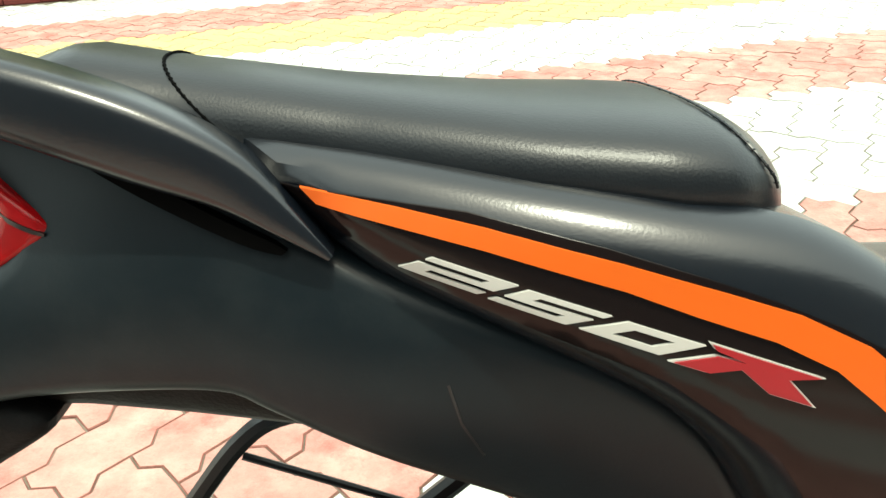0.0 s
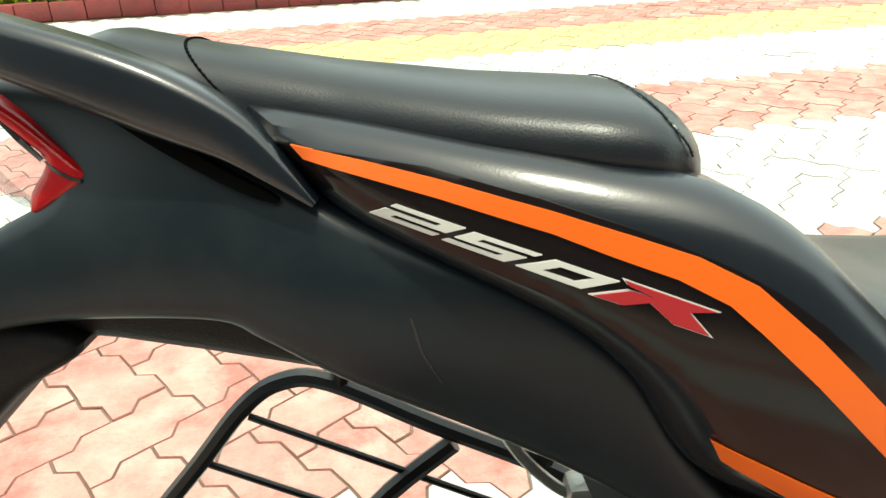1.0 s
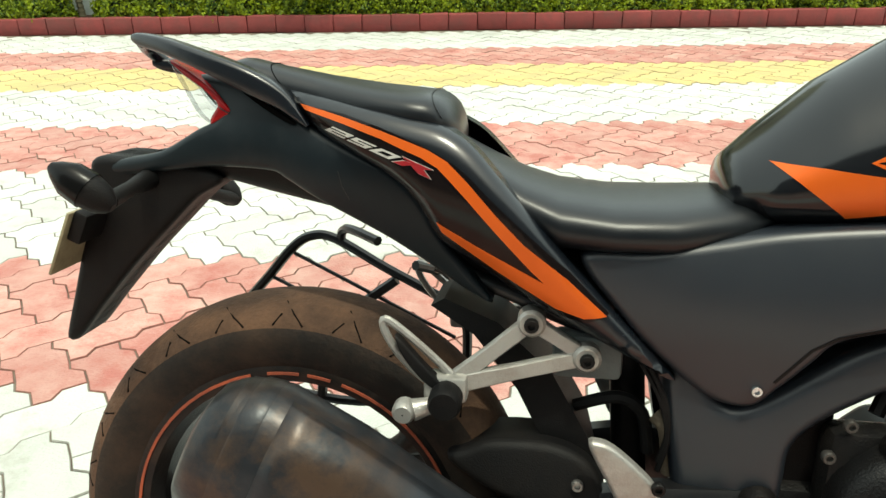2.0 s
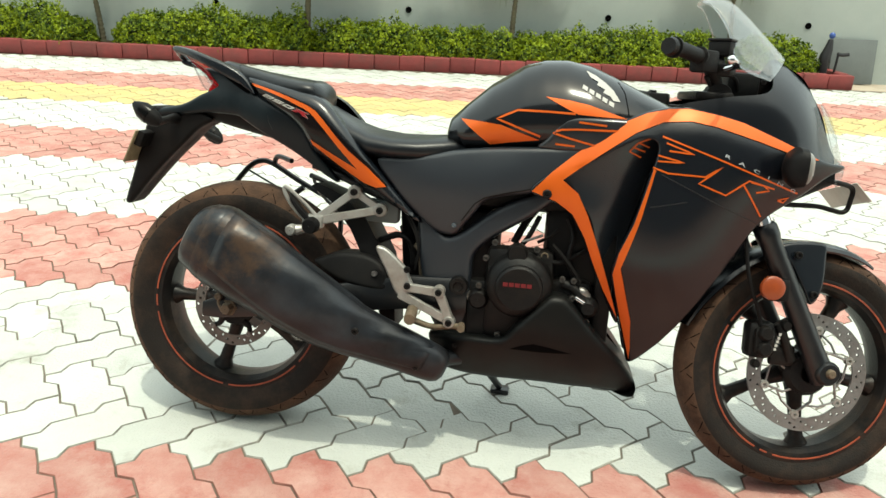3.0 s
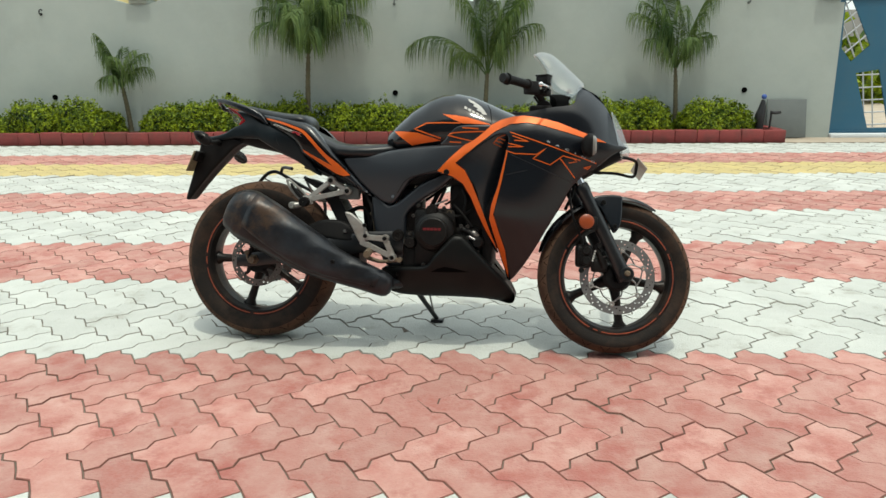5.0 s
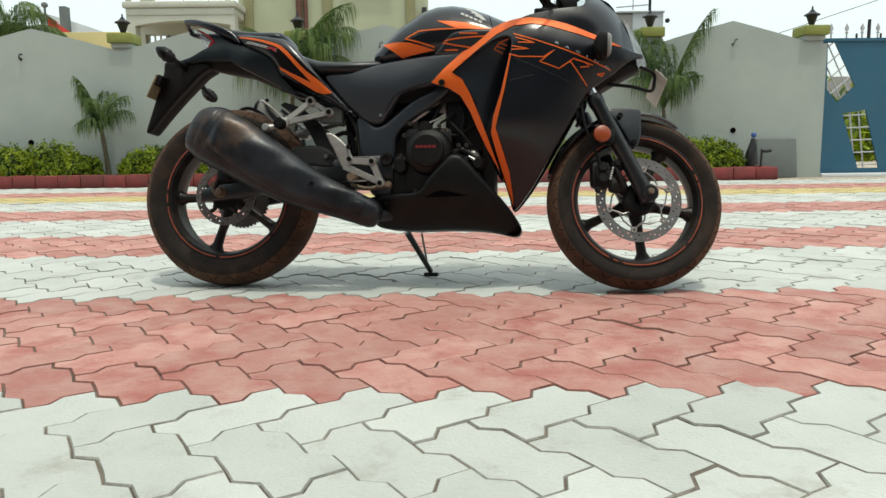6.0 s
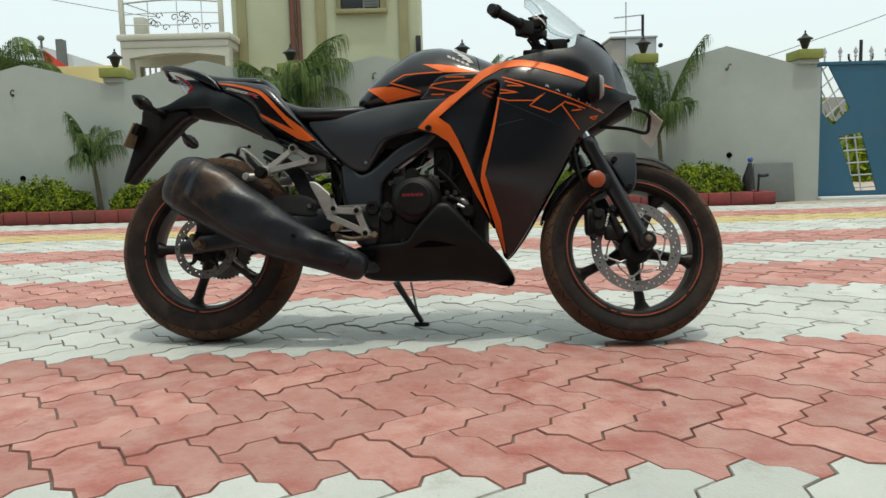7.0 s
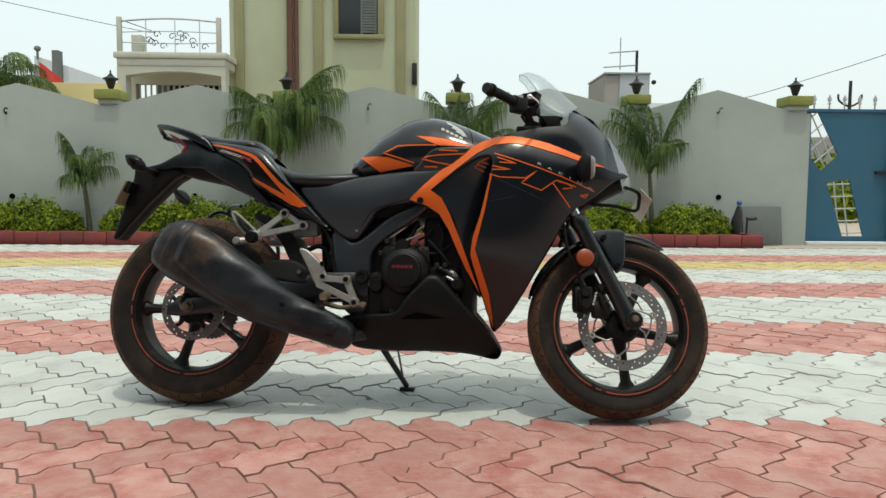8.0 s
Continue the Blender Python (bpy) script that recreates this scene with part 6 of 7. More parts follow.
for s in (-1, 1):
    sag = 0.062 if s > 0 else 0.0
    tip, root = Vector((-0.900, s * 0.172, 0.797 - sag)), Vector((-0.838, s * 0.164, 0.752 - sag))
    rings = []
    for u, w in ((0.0, 0.005), (0.10, 0.011), (0.32, 0.020), (0.6, 0.0215), (0.82, 0.018), (0.95, 0.011), (1.0, 0.006)):
        q, d = tip.lerp(root, u), (root - tip).normalized()
        n1, n2 = Vector((0, 1, 0)), d.cross(Vector((0, 1, 0)))
        rings.append([q + n1 * (w * 0.85 * math.cos(k * math.pi / 7)) + n2 * (w * math.sin(k * math.pi / 7)) for k in range(14)])
    ri = Bag().loft(rings).make("rear_indicator", M_DARK, bike, "black drop-shaped rear indicator")
    Bag().loft([[p + (p - tip.lerp(root, u)) * 0.06 for p in r] for r, u in zip(rings[:4], (0.0, 0.10, 0.32, 0.6))]).make("indicator_lens", M_DARKLENS, ri, "dark smoked indicator lens")
    Bag().tube([(-0.845, s * 0.16, 0.758 - sag), (-0.855, s * 0.10, 0.760 - sag * 0.7), (-0.862, s * 0.040, 0.762 - sag * 0.3)], [0.010, 0.009, 0.014], 10).make("indicator_stalk", M_DARK, ri)

# tubular side guard on the far side
gd = Bag()
gy = 0.135
gd.tube([(-0.54, gy, 0.40), (-0.68, gy, 0.385), (-0.82, gy, 0.415), (-0.862, gy, 0.47), (-0.838, gy, 0.522), (-0.785, gy, 0.585), (-0.746, gy, 0.631), (-0.716, gy, 0.650), (-0.680, gy, 0.647), (-0.605, gy, 0.606), (-0.519, gy, 0.562), (-0.490, gy, 0.538), (-0.482, gy, 0.50), (-0.49, gy, 0.44)], 0.0075, 8, closed=True)
guard = gd.make("saree_guard", M_FRAME, bike, "black tubular side guard")
for pts, r in (([(-0.744, gy, 0.622), (-0.50, gy, 0.502)], 0.003), ([(-0.780, gy, 0.583), (-0.49, gy, 0.443)], 0.003), ([(-0.808, gy, 0.548), (-0.53, gy, 0.413)], 0.003), ([(-0.589, gy, 0.588), (-0.653, gy, 0.535), (-0.70, gy, 0.46), (-0.71, gy, 0.39)], 0.008),
               ([(-0.672, gy, 0.645), (-0.668, gy - 0.004, 0.660), (-0.648, gy - 0.03, 0.670), (-0.60, gy - 0.07, 0.665)], 0.007), ([(-0.518, gy, 0.563), (-0.512, gy, 0.585), (-0.520, gy - 0.01, 0.606), (-0.55, gy - 0.06, 0.63)], 0.007)):
    Bag().tube(pts, r, 8).make("guard_bar", M_FRAME, guard)

# side stand
ss = Bag().tube([(-0.082, 0.08, 0.185), (-0.055, 0.125, 0.130), (-0.016, 0.205, 0.048)], [0.012, 0.0105, 0.0095], 10)
ss.box((-0.04, 0.19, 0.030), (0.012, 0.235, 0.044), None, 0.004)
stand = ss.make("side_stand", M_FRAME, bike, "black side stand, folded out")
Bag().tube([(-0.035, 0.10, 0.185), (-0.024, 0.19, 0.062)], 0.004, 6).make("stand_spring", M_BOLT, stand)

HEAD = Vector((0.41, 0, 0.80))
steer = Matrix.Translation(HEAD) @ Matrix.Rotation(radians(STEER), 4, Vector((-0.264, 0, 0.524))) @ Matrix.Translation(-HEAD)
low = Matrix.Translation((0, 0, 0.6135)) @ pose(0, 0, 0, -4.2) @ Matrix.Translation((0, 0, -0.62))
for part_ob in bike.children:
    if part_ob.name.split(".")[0] in ("rear_wheel", "front_wheel", "fork_leg", "front_brake_caliper", "front_mudguard", "brake_hose", "swing_arm", "chain_guard", "inner_mudguard"):
        part_ob.matrix_basis = low @ steer if part_ob.name.split(".")[0] in ("front_wheel", "fork_leg", "front_brake_caliper", "front_mudguard", "brake_hose") else low

# ---- yard: ground, kerb, wall ----
def slab(name, lo, hi, material, bevel=0.0, parent=None, label="", kind="", category=""):
    ob = Bag().box(lo, hi, None, bevel).make(name, material, parent, label)
    return tagged(ob, label, category, kind=kind)


gx, gy0 = 260.0, 260.0
ground = obj("ground", [(-gx, -gy0, -0.014), (gx, -gy0, -0.014), (gx, gy0, -0.014), (-gx, gy0, -0.014)], [(0, 1, 2, 3)], M_EARTH)
tagged(ground, "pale dry earth around the paved yard", "ground", kind="structure")
slab("pavement", (-9.2, -4.6, -0.05), (9.6, 7.32, -0.0042), M_SAND, 0, None, "sandy bed of the paved yard", "structure", "pavement")
pavement = bpy.data.objects["pavement"]

slab("planting_bed", (-12.0, 7.42, -0.05), (4.30, 8.0, 0.11), M_SOIL, 0, None, "dark soil of the planting bed", "structure", "soil")
kerb = Bag().box((-12.0, 7.325, -0.05), (4.35, 7.415, 0.10)).make("kerb", M_KERB)
tagged(kerb, "red painted kerb round the planting bed", "kerb", kind="structure")
kb = Bag().box((-0.139, -0.06, 0.0), (0.139, 0.06, 0.158), None, 0.010)
kme = kb.make("kerb_stone", M_KERB, kerb)
rnd = random.Random(4)
for i in range(57):
    o = kme if i == 0 else new("kerb_stone", kme.data)
    o.parent = kerb
    o.matrix_basis = pose(4.21 - 0.284 * i, 7.362 + rnd.uniform(-0.004, 0.004), rnd.uniform(-0.006, 0.004), rnd.uniform(-1, 1), rnd.uniform(-0.6, 0.6), rnd.uniform(-0.5, 0.5))
for i in range(2):
    o = new("kerb_stone", kme.data)
    o.parent = kerb
    o.matrix_basis = pose(4.30, 7.60 + 0.30 * i, 0, 0, 0, 90)

# added wall, never in view: blocks sky so the bodywork mirrors something dark
slab("unseen_reflection_wall", (-14.0, -7.4, -0.05), (14.0, -7.1, 9.5), M_UNSEENWALL, 0, None, "plain dark grey wall, added out of view to darken reflections", "structure", "wall")

PIL = [-8.78, -6.45, -4.11, -1.79, 0.49, 2.90]
wv, top = [], []
xs = np.linspace(-11.0, 5.24, 500)
posts = [-11.1] + PIL + [5.05]
for x in xs:
    k = max(i for i, p in enumerate(posts) if p <= x + 1e-6) if x < 5.05 else len(posts) - 2
    a, c = posts[k], posts[k + 1]
    u = min(1, abs((x - (a + c) / 2) / ((c - a) / 2)))
    top.append(2.06 - 0.275 * u - 0.03 * u * u)
n = len(xs)
verts = [(x, 8.0, -0.05) for x in xs] + [(x, 8.0, t) for x, t in zip(xs, top)] + [(x, 8.14, t) for x, t in zip(xs, top)] + [(x, 8.14, -0.05) for x in xs]
faces = [(r * n + i, r * n + i + 1, (r + 1) * n + i + 1, (r + 1) * n + i) for r in range(3) for i in range(n - 1)] + [(0, n, 2 * n, 3 * n), (n - 1, 4 * n - 1, 3 * n - 1, 2 * n - 1)]
wall = obj("wall_north", verts, faces, M_WALL)
tagged(wall, "grey-white plastered compound wall with peaked top", "wall", kind="structure")


def pillar(x, y=7.96, big=1.0):
    """A wall pillar with an olive coping and a lantern."""
    p = new("wall_pillar")
    p.matrix_world = pose(x, y, 0)
    w = 0.120 * big
    Bag().box((-w, 0.066 if big > 1 else 0.055, -0.05), (w, 0.29, 1.86), None, 0.006).make("shaft", M_WALL, p)
    Bag().box((-w - 0.037, -0.03, 1.86), (w + 0.037, 0.35, 1.985), None, 0.012).make("coping", M_CAP, p, "olive green coping")
    Bag().box((-w - 0.008, 0.02, 1.80), (w + 0.008, 0.30, 1.86), None, 0.01).make("neck", M_WALL, p)
    return tagged(p, "plastered wall pillar with olive green coping", "pillar", "pillars along the wall")


def lantern(x, y, z):
    l = new("lantern")
    l.matrix_world = pose(x, y, z)

    def turned(prof, n=8):
        return [[(r * math.cos(2 * math.pi * k / n), r * math.sin(2 * math.pi * k / n), h) for k in range(n)] for r, h in prof]
    Bag().loft(turned([(0.05, 0.0), (0.05, 0.015), (0.03, 0.02), (0.045, 0.05), (0.072, 0.13), (0.085, 0.145)])).make("body", M_IRON, l)
    Bag().loft(turned([(0.105, 0.145), (0.105, 0.155), (0.05, 0.185), (0.028, 0.205), (0.028, 0.215), (0.010, 0.225), (0.014, 0.245), (0.004, 0.27)])).make("lid", M_IRON, l)
    return tagged(l, "black iron lantern on the pillar coping", "lantern", "lanterns on the pillars")


for x in PIL:
    pillar(x)
    lantern(x, 8.10, 1.985)
pillar(5.06, 7.94, 1.05)
lantern(5.06, 8.09, 1.985)
pillar(6.62, 7.94, 1.05)
lantern(6.62, 8.09, 1.985)
for x, z in ((4.03, 0.63), (1.66, 0.62), (-0.71, 0.615), (-3.0, 0.60), (-5.40, 0.58)):
    h = Bag().lathe([(0.001, -0.004), (0.026, -0.004), (0.028, -0.010), (0.036, -0.010), (0.038, 0.004)], (x, 8.0, z), 20).make("drain_hole", M_VOID)
    tagged(h, "dark round drain pipe end in the wall", "pipe", "drain pipes in the wall")
for x, z in ((-5.42, 1.70), (-0.68, 1.80), (4.0, 1.79)):
    h = Bag().tube([(x - 0.02, 7.99, z - 0.03), (x - 0.018, 7.955, z - 0.025), (x - 0.012, 7.95, z + 0.015), (x + 0.012, 7.95, z + 0.03), (x + 0.022, 7.96, z + 0.015)], 0.009, 8).lathe([(0.001, -0.006), (0.018, -0.006), (0.02, 0.004)], (x - 0.02, 8.0, z - 0.03), 12).make("wall_hook", M_IRON if x < -2 else M_SLATE)
    tagged(h, "small rusty iron hook on the wall", "hook", "hooks on the wall")
s = Bag().box((0, 0, 0), (0.53, 0.022, 0.515), Matrix.Translation((4.335, 7.86, 0.0)) @ pose(0, 0, 0, -9.5), 0.004).make("stone_slab", M_SLATE)
tagged(s, "grey stone slab leaning against the wall", "slab")
tap = new("water_meter")
tap.matrix_world = pose(4.11, 7.60, 0.10)
Bag().tube([(0, 0, 0), (0.0, 0, 0.20), (0.02, 0, 0.30), (0.03, 0, 0.42)], [0.05, 0.062, 0.05, 0.022], 10).make("body", M_IRON, tap)
Bag().ball((0.035, 0, 0.46), (0.035, 0.03, 0.035)).make("cap", M_BLUE, tap, "blue plastic cap")
Bag().tube([(0.14, 0.0, 0.26), (0.20, 0, 0.25), (0.27, 0, 0.26)], 0.02, 8).tube([(0.14, 0, 0.0), (0.15, 0, 0.26)], 0.014, 8).make("valve", M_IRON, tap)
tagged(tap, "dark standpipe with a blue cap in the planting bed", "standpipe")

# gate
gate = new("metal_gate")
gate.matrix_world = pose(5.27, 8.16, 0)
sk = Skin([(0, 0.05), (1.25, 0.05), (1.25, 1.80), (0, 1.80)], [(0, 0.05, 0), (1.25, 0.05, 0), (1.25, 1.8, 0), (0, 1.8, 0)], 0.0, 1)
holes = [[(0.060, 1.785), (0.155, 1.785), (0.46, 1.21), (0.23, 0.99), (0.080, 1.17)], [(0.315, 0.84), (0.63, 0.89), (0.86, 0.10), (0.57, 0.10)]]
from mathutils.geometry import delaunay_2d_cdt
pts = [Vector(p) for p in ((0, 0.05), (1.25, 0.05), (1.25, 1.80), (0, 1.80))]
eds = [(0, 1), (1, 2), (2, 3), (3, 0)]
for h in holes:
    k = len(pts)
    pts += [Vector(p) for p in h]
    eds += [(k + i, k + (i + 1) % len(h)) for i in range(len(h))]
v, _, f, *_ = delaunay_2d_cdt(pts, eds, [], 0, 1e-6)
f = [t for t in f if not any(sk.inside(np.array([sum((v[i] for i in t), Vector((0, 0))) / 3]), np.array(h))[0] for h in holes)]
gb = Bag()
for y in (0.0, 0.02):
    gb.add([(p[0], y, p[1]) for p in v], f)
gb.make("sheet", M_GATE, gate, smooth=False)
fb2 = Bag().box((-0.02, -0.02, 1.80), (1.27, 0.04, 1.84)).box((-0.02, -0.02, 0.02), (1.27, 0.04, 0.06)).box((1.23, -0.02, 0.06), (1.27, 0.04, 1.80)).box((-0.025, -0.02, 0.06), (0.0, 0.04, 1.80))
fb2.make("gate_frame", M_GATE, gate)
for h, dirs in ((holes[0], ((0.75, 0.66), (-0.45, 0.9))), (holes[1], ((1.0, 0.04), (-0.15, 1.0)))):
    c = sum((Vector(p) for p in h), Vector((0, 0))) / len(h)
    poly = np.array(h)
    for d in dirs:
        d = Vector(d).normalized()
        nrm = Vector((-d[1], d[0]))
        for off in (np.arange(-3, 4) * 0.17 if abs(d[1]) < 0.8 else (0.0, 0.12) if d[1] > 0.95 else (-0.05, 0.08)):
            line = [c + nrm * off + d * t for t in np.linspace(-0.6, 0.6, 121)]
            ins = [q for q in line if sk.inside(np.array([q[:]]), poly)[0]]
            if len(ins) > 4:
                Bag().tube([(ins[0][0], 0.01, ins[0][1]), (ins[-1][0], 0.01, ins[-1][1])], 0.010, 6, False).make("grille_bar", M_GREYPAINT, gate)
sp = [(0.012, 0.0), (0.012, 0.06), (0.03, 0.075), (0.012, 0.09), (0.034, 0.13), (0.002, 0.20)]
for i in range(6):
    b = Bag().loft([[(0.10 + 0.21 * i + r * math.cos(q), 0.01 + 0.4 * r * math.sin(q), 1.84 + h) for q in [math.pi / 3 * k for k in range(6)]] for r, h in sp])
    b.make("spike", M_GREYPAINT, gate, "pale grey spear spike")
Bag().box((0.98, -0.05, 0.96), (1.25, 0.0, 1.0)).make("latch", M_IRON, gate)
tagged(gate, "blue sheet-metal gate with slanted grille openings", "gate")
slab("gate_sill", (5.25, 7.95, -0.02), (6.5, 8.1, 0.035), M_FARWHITE, 0.01, None, "pale cement gate sill", "structure", "sill")

# ---- planting ----
lr = np.random.default_rng(7)


def bush(x, y, w, d, h, count):
    """A clipped hedge shrub: a lumpy mound of many small leaves on a few twigs."""
    o = new("shrub")
    o.matrix_world = pose(x, y, 0.10)
    ph = lr.uniform(0, 6.28, 6)
    bumps = [(lr.uniform(-0.85, 0.85), lr.uniform(-0.9, 0.3), lr.uniform(0.10, 0.22)) for _ in range(7)]
    # inner leaves carry the mound's inner shade in their colour
    for name, mt, n, lo, hi in (("shade_toned_foliage", M_LEAFSHADE, int(count * 1.5), 0.45, 0.93), ("foliage", M_LEAF, int(count * 2.6), 0.84, 1.04)):
        vs, fs = [], []
        for i in range(n):
            az, s = lr.uniform(0, 2 * math.pi), lr.uniform(-0.08, 1.0)
            c = math.sqrt(max(0.0, 1 - s * s)) ** 0.75
            u = np.array((math.cos(az) * c, math.sin(az) * c, s))
            k = 1 + 0.07 * math.sin(3 * az + ph[0] + 2 * s) + 0.06 * math.sin(5 * az + ph[1] - 3 * s) + 0.04 * math.sin(9 * u[0] + ph[2])
            k += 0.08 * math.sin(17 * u[0] + ph[3]) * math.sin(15 * s + 9 * u[1] + ph[4])
            for bx, by, bh in bumps:
                k += bh * math.exp(-((u[0] - bx) ** 2 + (u[1] - by) ** 2) / 0.06)
            k *= lr.uniform(lo, hi) * 0.93
            p = u * k * np.array((w * 0.5, d * 0.62, h))
            if p[2] < 0.01 or p[1] > 0.27:
                continue
            g = u / np.array((w * 0.5, d * 0.62, h))
            g /= np.linalg.norm(g)
            a = lr.normal(size=3)
            a -= g * a.dot(g) * 0.55
            a[2] += 0.25
            a /= np.linalg.norm(a)
            b = np.cross(a, g + lr.normal(size=3) * 0.45)
            b /= np.linalg.norm(b) + 1e-9
            L, W = lr.uniform(0.024, 0.046), lr.uniform(0.009, 0.016)
            q = len(vs)
            vs += [p - a * L * 0.5, p + b * W, p + a * L * 0.5 + g * 0.008, p - b * W]
            fs.append((q, q + 1, q + 2, q + 3))
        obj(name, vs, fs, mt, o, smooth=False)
    for i in range(5):
        q = lr.uniform(-0.35, 0.35) * w
        Bag().tube([(q * 0.5, 0, -0.02), (q * 0.8, 0.02, h * 0.3), (q * 1.1, lr.uniform(-0.08, 0.08), h * 0.62)], [0.008, 0.006, 0.003], 5).make("twig", M_BARK, o)
    return tagged(o, "low yellow-green hedge shrub in the planting bed", "shrub", "shrubs along the wall")


for x, w, h, c in ((-9.6, 1.2, 0.50, 1500), (-8.3, 1.3, 0.5, 1500), (-7.3, 1.1, 0.44, 1600), (-6.55, 0.9, 0.36, 1600), (-5.98, 0.80, 0.28, 1500), (-5.42, 0.92, 0.47, 2200), (-4.95, 0.72, 0.48, 2000), (-4.60, 0.50, 0.33, 1500),
                   (-3.76, 0.62, 0.41, 1700), (-3.34, 0.80, 0.47, 2200), (-2.86, 0.72, 0.51, 2200), (-2.40, 0.60, 0.42, 1700), (-2.04, 0.52, 0.47, 1700), (-1.36, 0.74, 0.44, 2000), (-0.95, 0.70, 0.44, 2000), (-0.55, 0.62, 0.37, 1700),
                   (-0.14, 0.76, 0.41, 2000), (0.32, 0.70, 0.36, 1800), (0.78, 0.72, 0.37, 1800), (1.25, 0.80, 0.41, 2000), (1.72, 0.80, 0.43, 2200), (2.12, 0.72, 0.46, 2200), (2.55, 0.80, 0.47, 2400), (3.52, 1.00, 0.45, 3000)):
    bush(x, 7.67, w * 1.12, 0.50, h * 0.88, c)


def palm(x, y, trunk, lean, fronds, label, seed, leaf=0.34, thick=1.0):
    """A young palm. fronds: (compass angle, first slope, bend over its length, length) for each rib, angles in degrees."""
    r = np.random.default_rng(seed)
    o = new("palm_tree")
    o.matrix_world = pose(x, y, 0.08)
    t = Bag()
    pts = [(lean * (k / 6) ** 1.5, 0, trunk * k / 6) for k in range(7)]
    t.tube(pts, [q * thick for q in (0.055, 0.046, 0.042, 0.040, 0.038, 0.034, 0.024)], 10)
    for k in range(14):
        u = k / 14
        rr = (0.052 - 0.014 * u) * thick
        t.loft([[(lean * u ** 1.5 + q * math.cos(a), q * math.sin(a), trunk * u + h) for a in [math.pi / 5 * j for j in range(10)]] for q, h in ((rr, 0), (rr + 0.003, 0.008), (rr, 0.016))], False)
    t.make("trunk", M_BARK, o)
    top = np.array((lean, 0, trunk))
    for az, e0, bend, L in fronds:
        az, e0, bend, L = radians(az + r.uniform(-6, 6)), radians(e0 + r.uniform(-4, 4)), radians(bend), L * r.uniform(0.92, 1.08)
        d = np.array((math.cos(az), math.sin(az), 0))
        line = [top + np.array((0, 0, -0.05))]
        for k in range(16):
            e = e0 - bend * ((k + 0.5) / 16) ** 2.1
            line.append(line[-1] + (d * math.cos(e) + np.array((0, 0, math.sin(e)))) * L / 16)
        line = np.array(line)
        frond = Bag().tube([Vector(p) for p in line[::2]], [0.010 - 0.0011 * k for k in range(9)], 5).make("frond", M_FROND, o, "arching palm frond")
        vs, fs = [], []
        n = int(L * 78)
        for k in range(n):
            s = 0.20 + 0.80 * (k / (n - 1))
            j = min(15, int(s * 16))
            p = line[j] + (line[j + 1] - line[j]) * (s * 16 - j)
            tan = line[j + 1] - line[j]
            tan /= np.linalg.norm(tan)
            side = np.array((-d[1], d[0], 0))
            for sg in (-1, 1):
                ll = leaf * (0.55 + 0.45 * math.sin(math.pi * min(1, s * 0.95))) * r.uniform(0.75, 1.15)
                q = side * sg * r.uniform(0.30, 0.70) + tan * r.uniform(0.4, 0.8) + d * 0.15 + np.array((0, 0, r.uniform(-0.25, 0.1)))
                q /= np.linalg.norm(q)
                w = np.cross(q, np.array((d[0] * 0.4, d[1] * 0.4, 1.0)) + r.normal(size=3) * 0.35)
                w = w / (np.linalg.norm(w) + 1e-9) * 0.0056
                fall = r.uniform(0.7, 1.25)
                m1 = p + q * ll * 0.42 + np.array((0, 0, -0.10 * ll))
                m2 = p + q * ll * 0.53 + np.array((0, 0, -0.36 * fall * ll))
                e = p + q * ll * 0.58 + np.array((0, 0, -0.88 * fall * ll))
                k0 = len(vs)
                vs += [p - w * 0.5, p + w * 0.5, m1 + w, m1 - w, m2 + w * 0.8, m2 - w * 0.8, e]
                fs += [(k0, k0 + 1, k0 + 2, k0 + 3), (k0 + 3, k0 + 2, k0 + 4, k0 + 5), (k0 + 5, k0 + 4, k0 + 6)]
        tagged(obj("leaflet_fringe", vs, fs, M_FROND, frond, smooth=False), kind="stuff")
    return tagged(o, label, "palm tree", "palms along the wall")


palm(-4.27, 7.72, 0.66, -0.06, [(180, 71, 18, 0.68), (186, 80, 35, 0.70), (172, 82, 60, 0.60), (0, 77, 66, 0.62), (350, 82, 60, 0.62), (12, 70, 85, 0.50), (270, 85, 70, 0.55), (90, 87, 45, 0.60), (185, 64, 110, 0.36), (262, 70, 110, 0.36)],
     "small young palm with drooping leaves in the planting bed", 1, 0.29, 0.72)
palm(-1.86, 7.66, 1.08, 0.05, [(268, 74, 128, 0.98), (280, 66, 130, 0.80), (0, 72, 80, 1.35), (6, 79, 66, 1.40), (345, 71, 90, 1.20), (14, 83, 58, 1.30), (352, 64, 98, 1.05), (180, 77, 58, 1.10), (170, 70, 80, 0.98), (190, 81, 66, 1.05), (205, 64, 100, 0.78), (90, 86, 45, 1.0), (60, 82, 50, 1.12), (120, 82, 50, 1.05), (252, 82, 92, 0.95), (300, 80, 85, 1.10), (325, 76, 92, 1.0)],
     "young palm with a dense drooping crown in the planting bed", 2, 0.47, 0.8)
palm(0.50, 7.70, 0.80, 0.03, [(182, 55, 92, 1.14), (188, 72, 112, 0.60), (96, 86, 36, 1.20), (35, 82, 36, 1.38), (0, 77, 44, 1.34), (6, 68, 66, 1.02), (275, 85, 45, 1.15), (165, 84, 44, 1.15), (345, 81, 50, 1.2)],
     "young palm with one long low frond in the planting bed", 3, 0.42, 0.75)
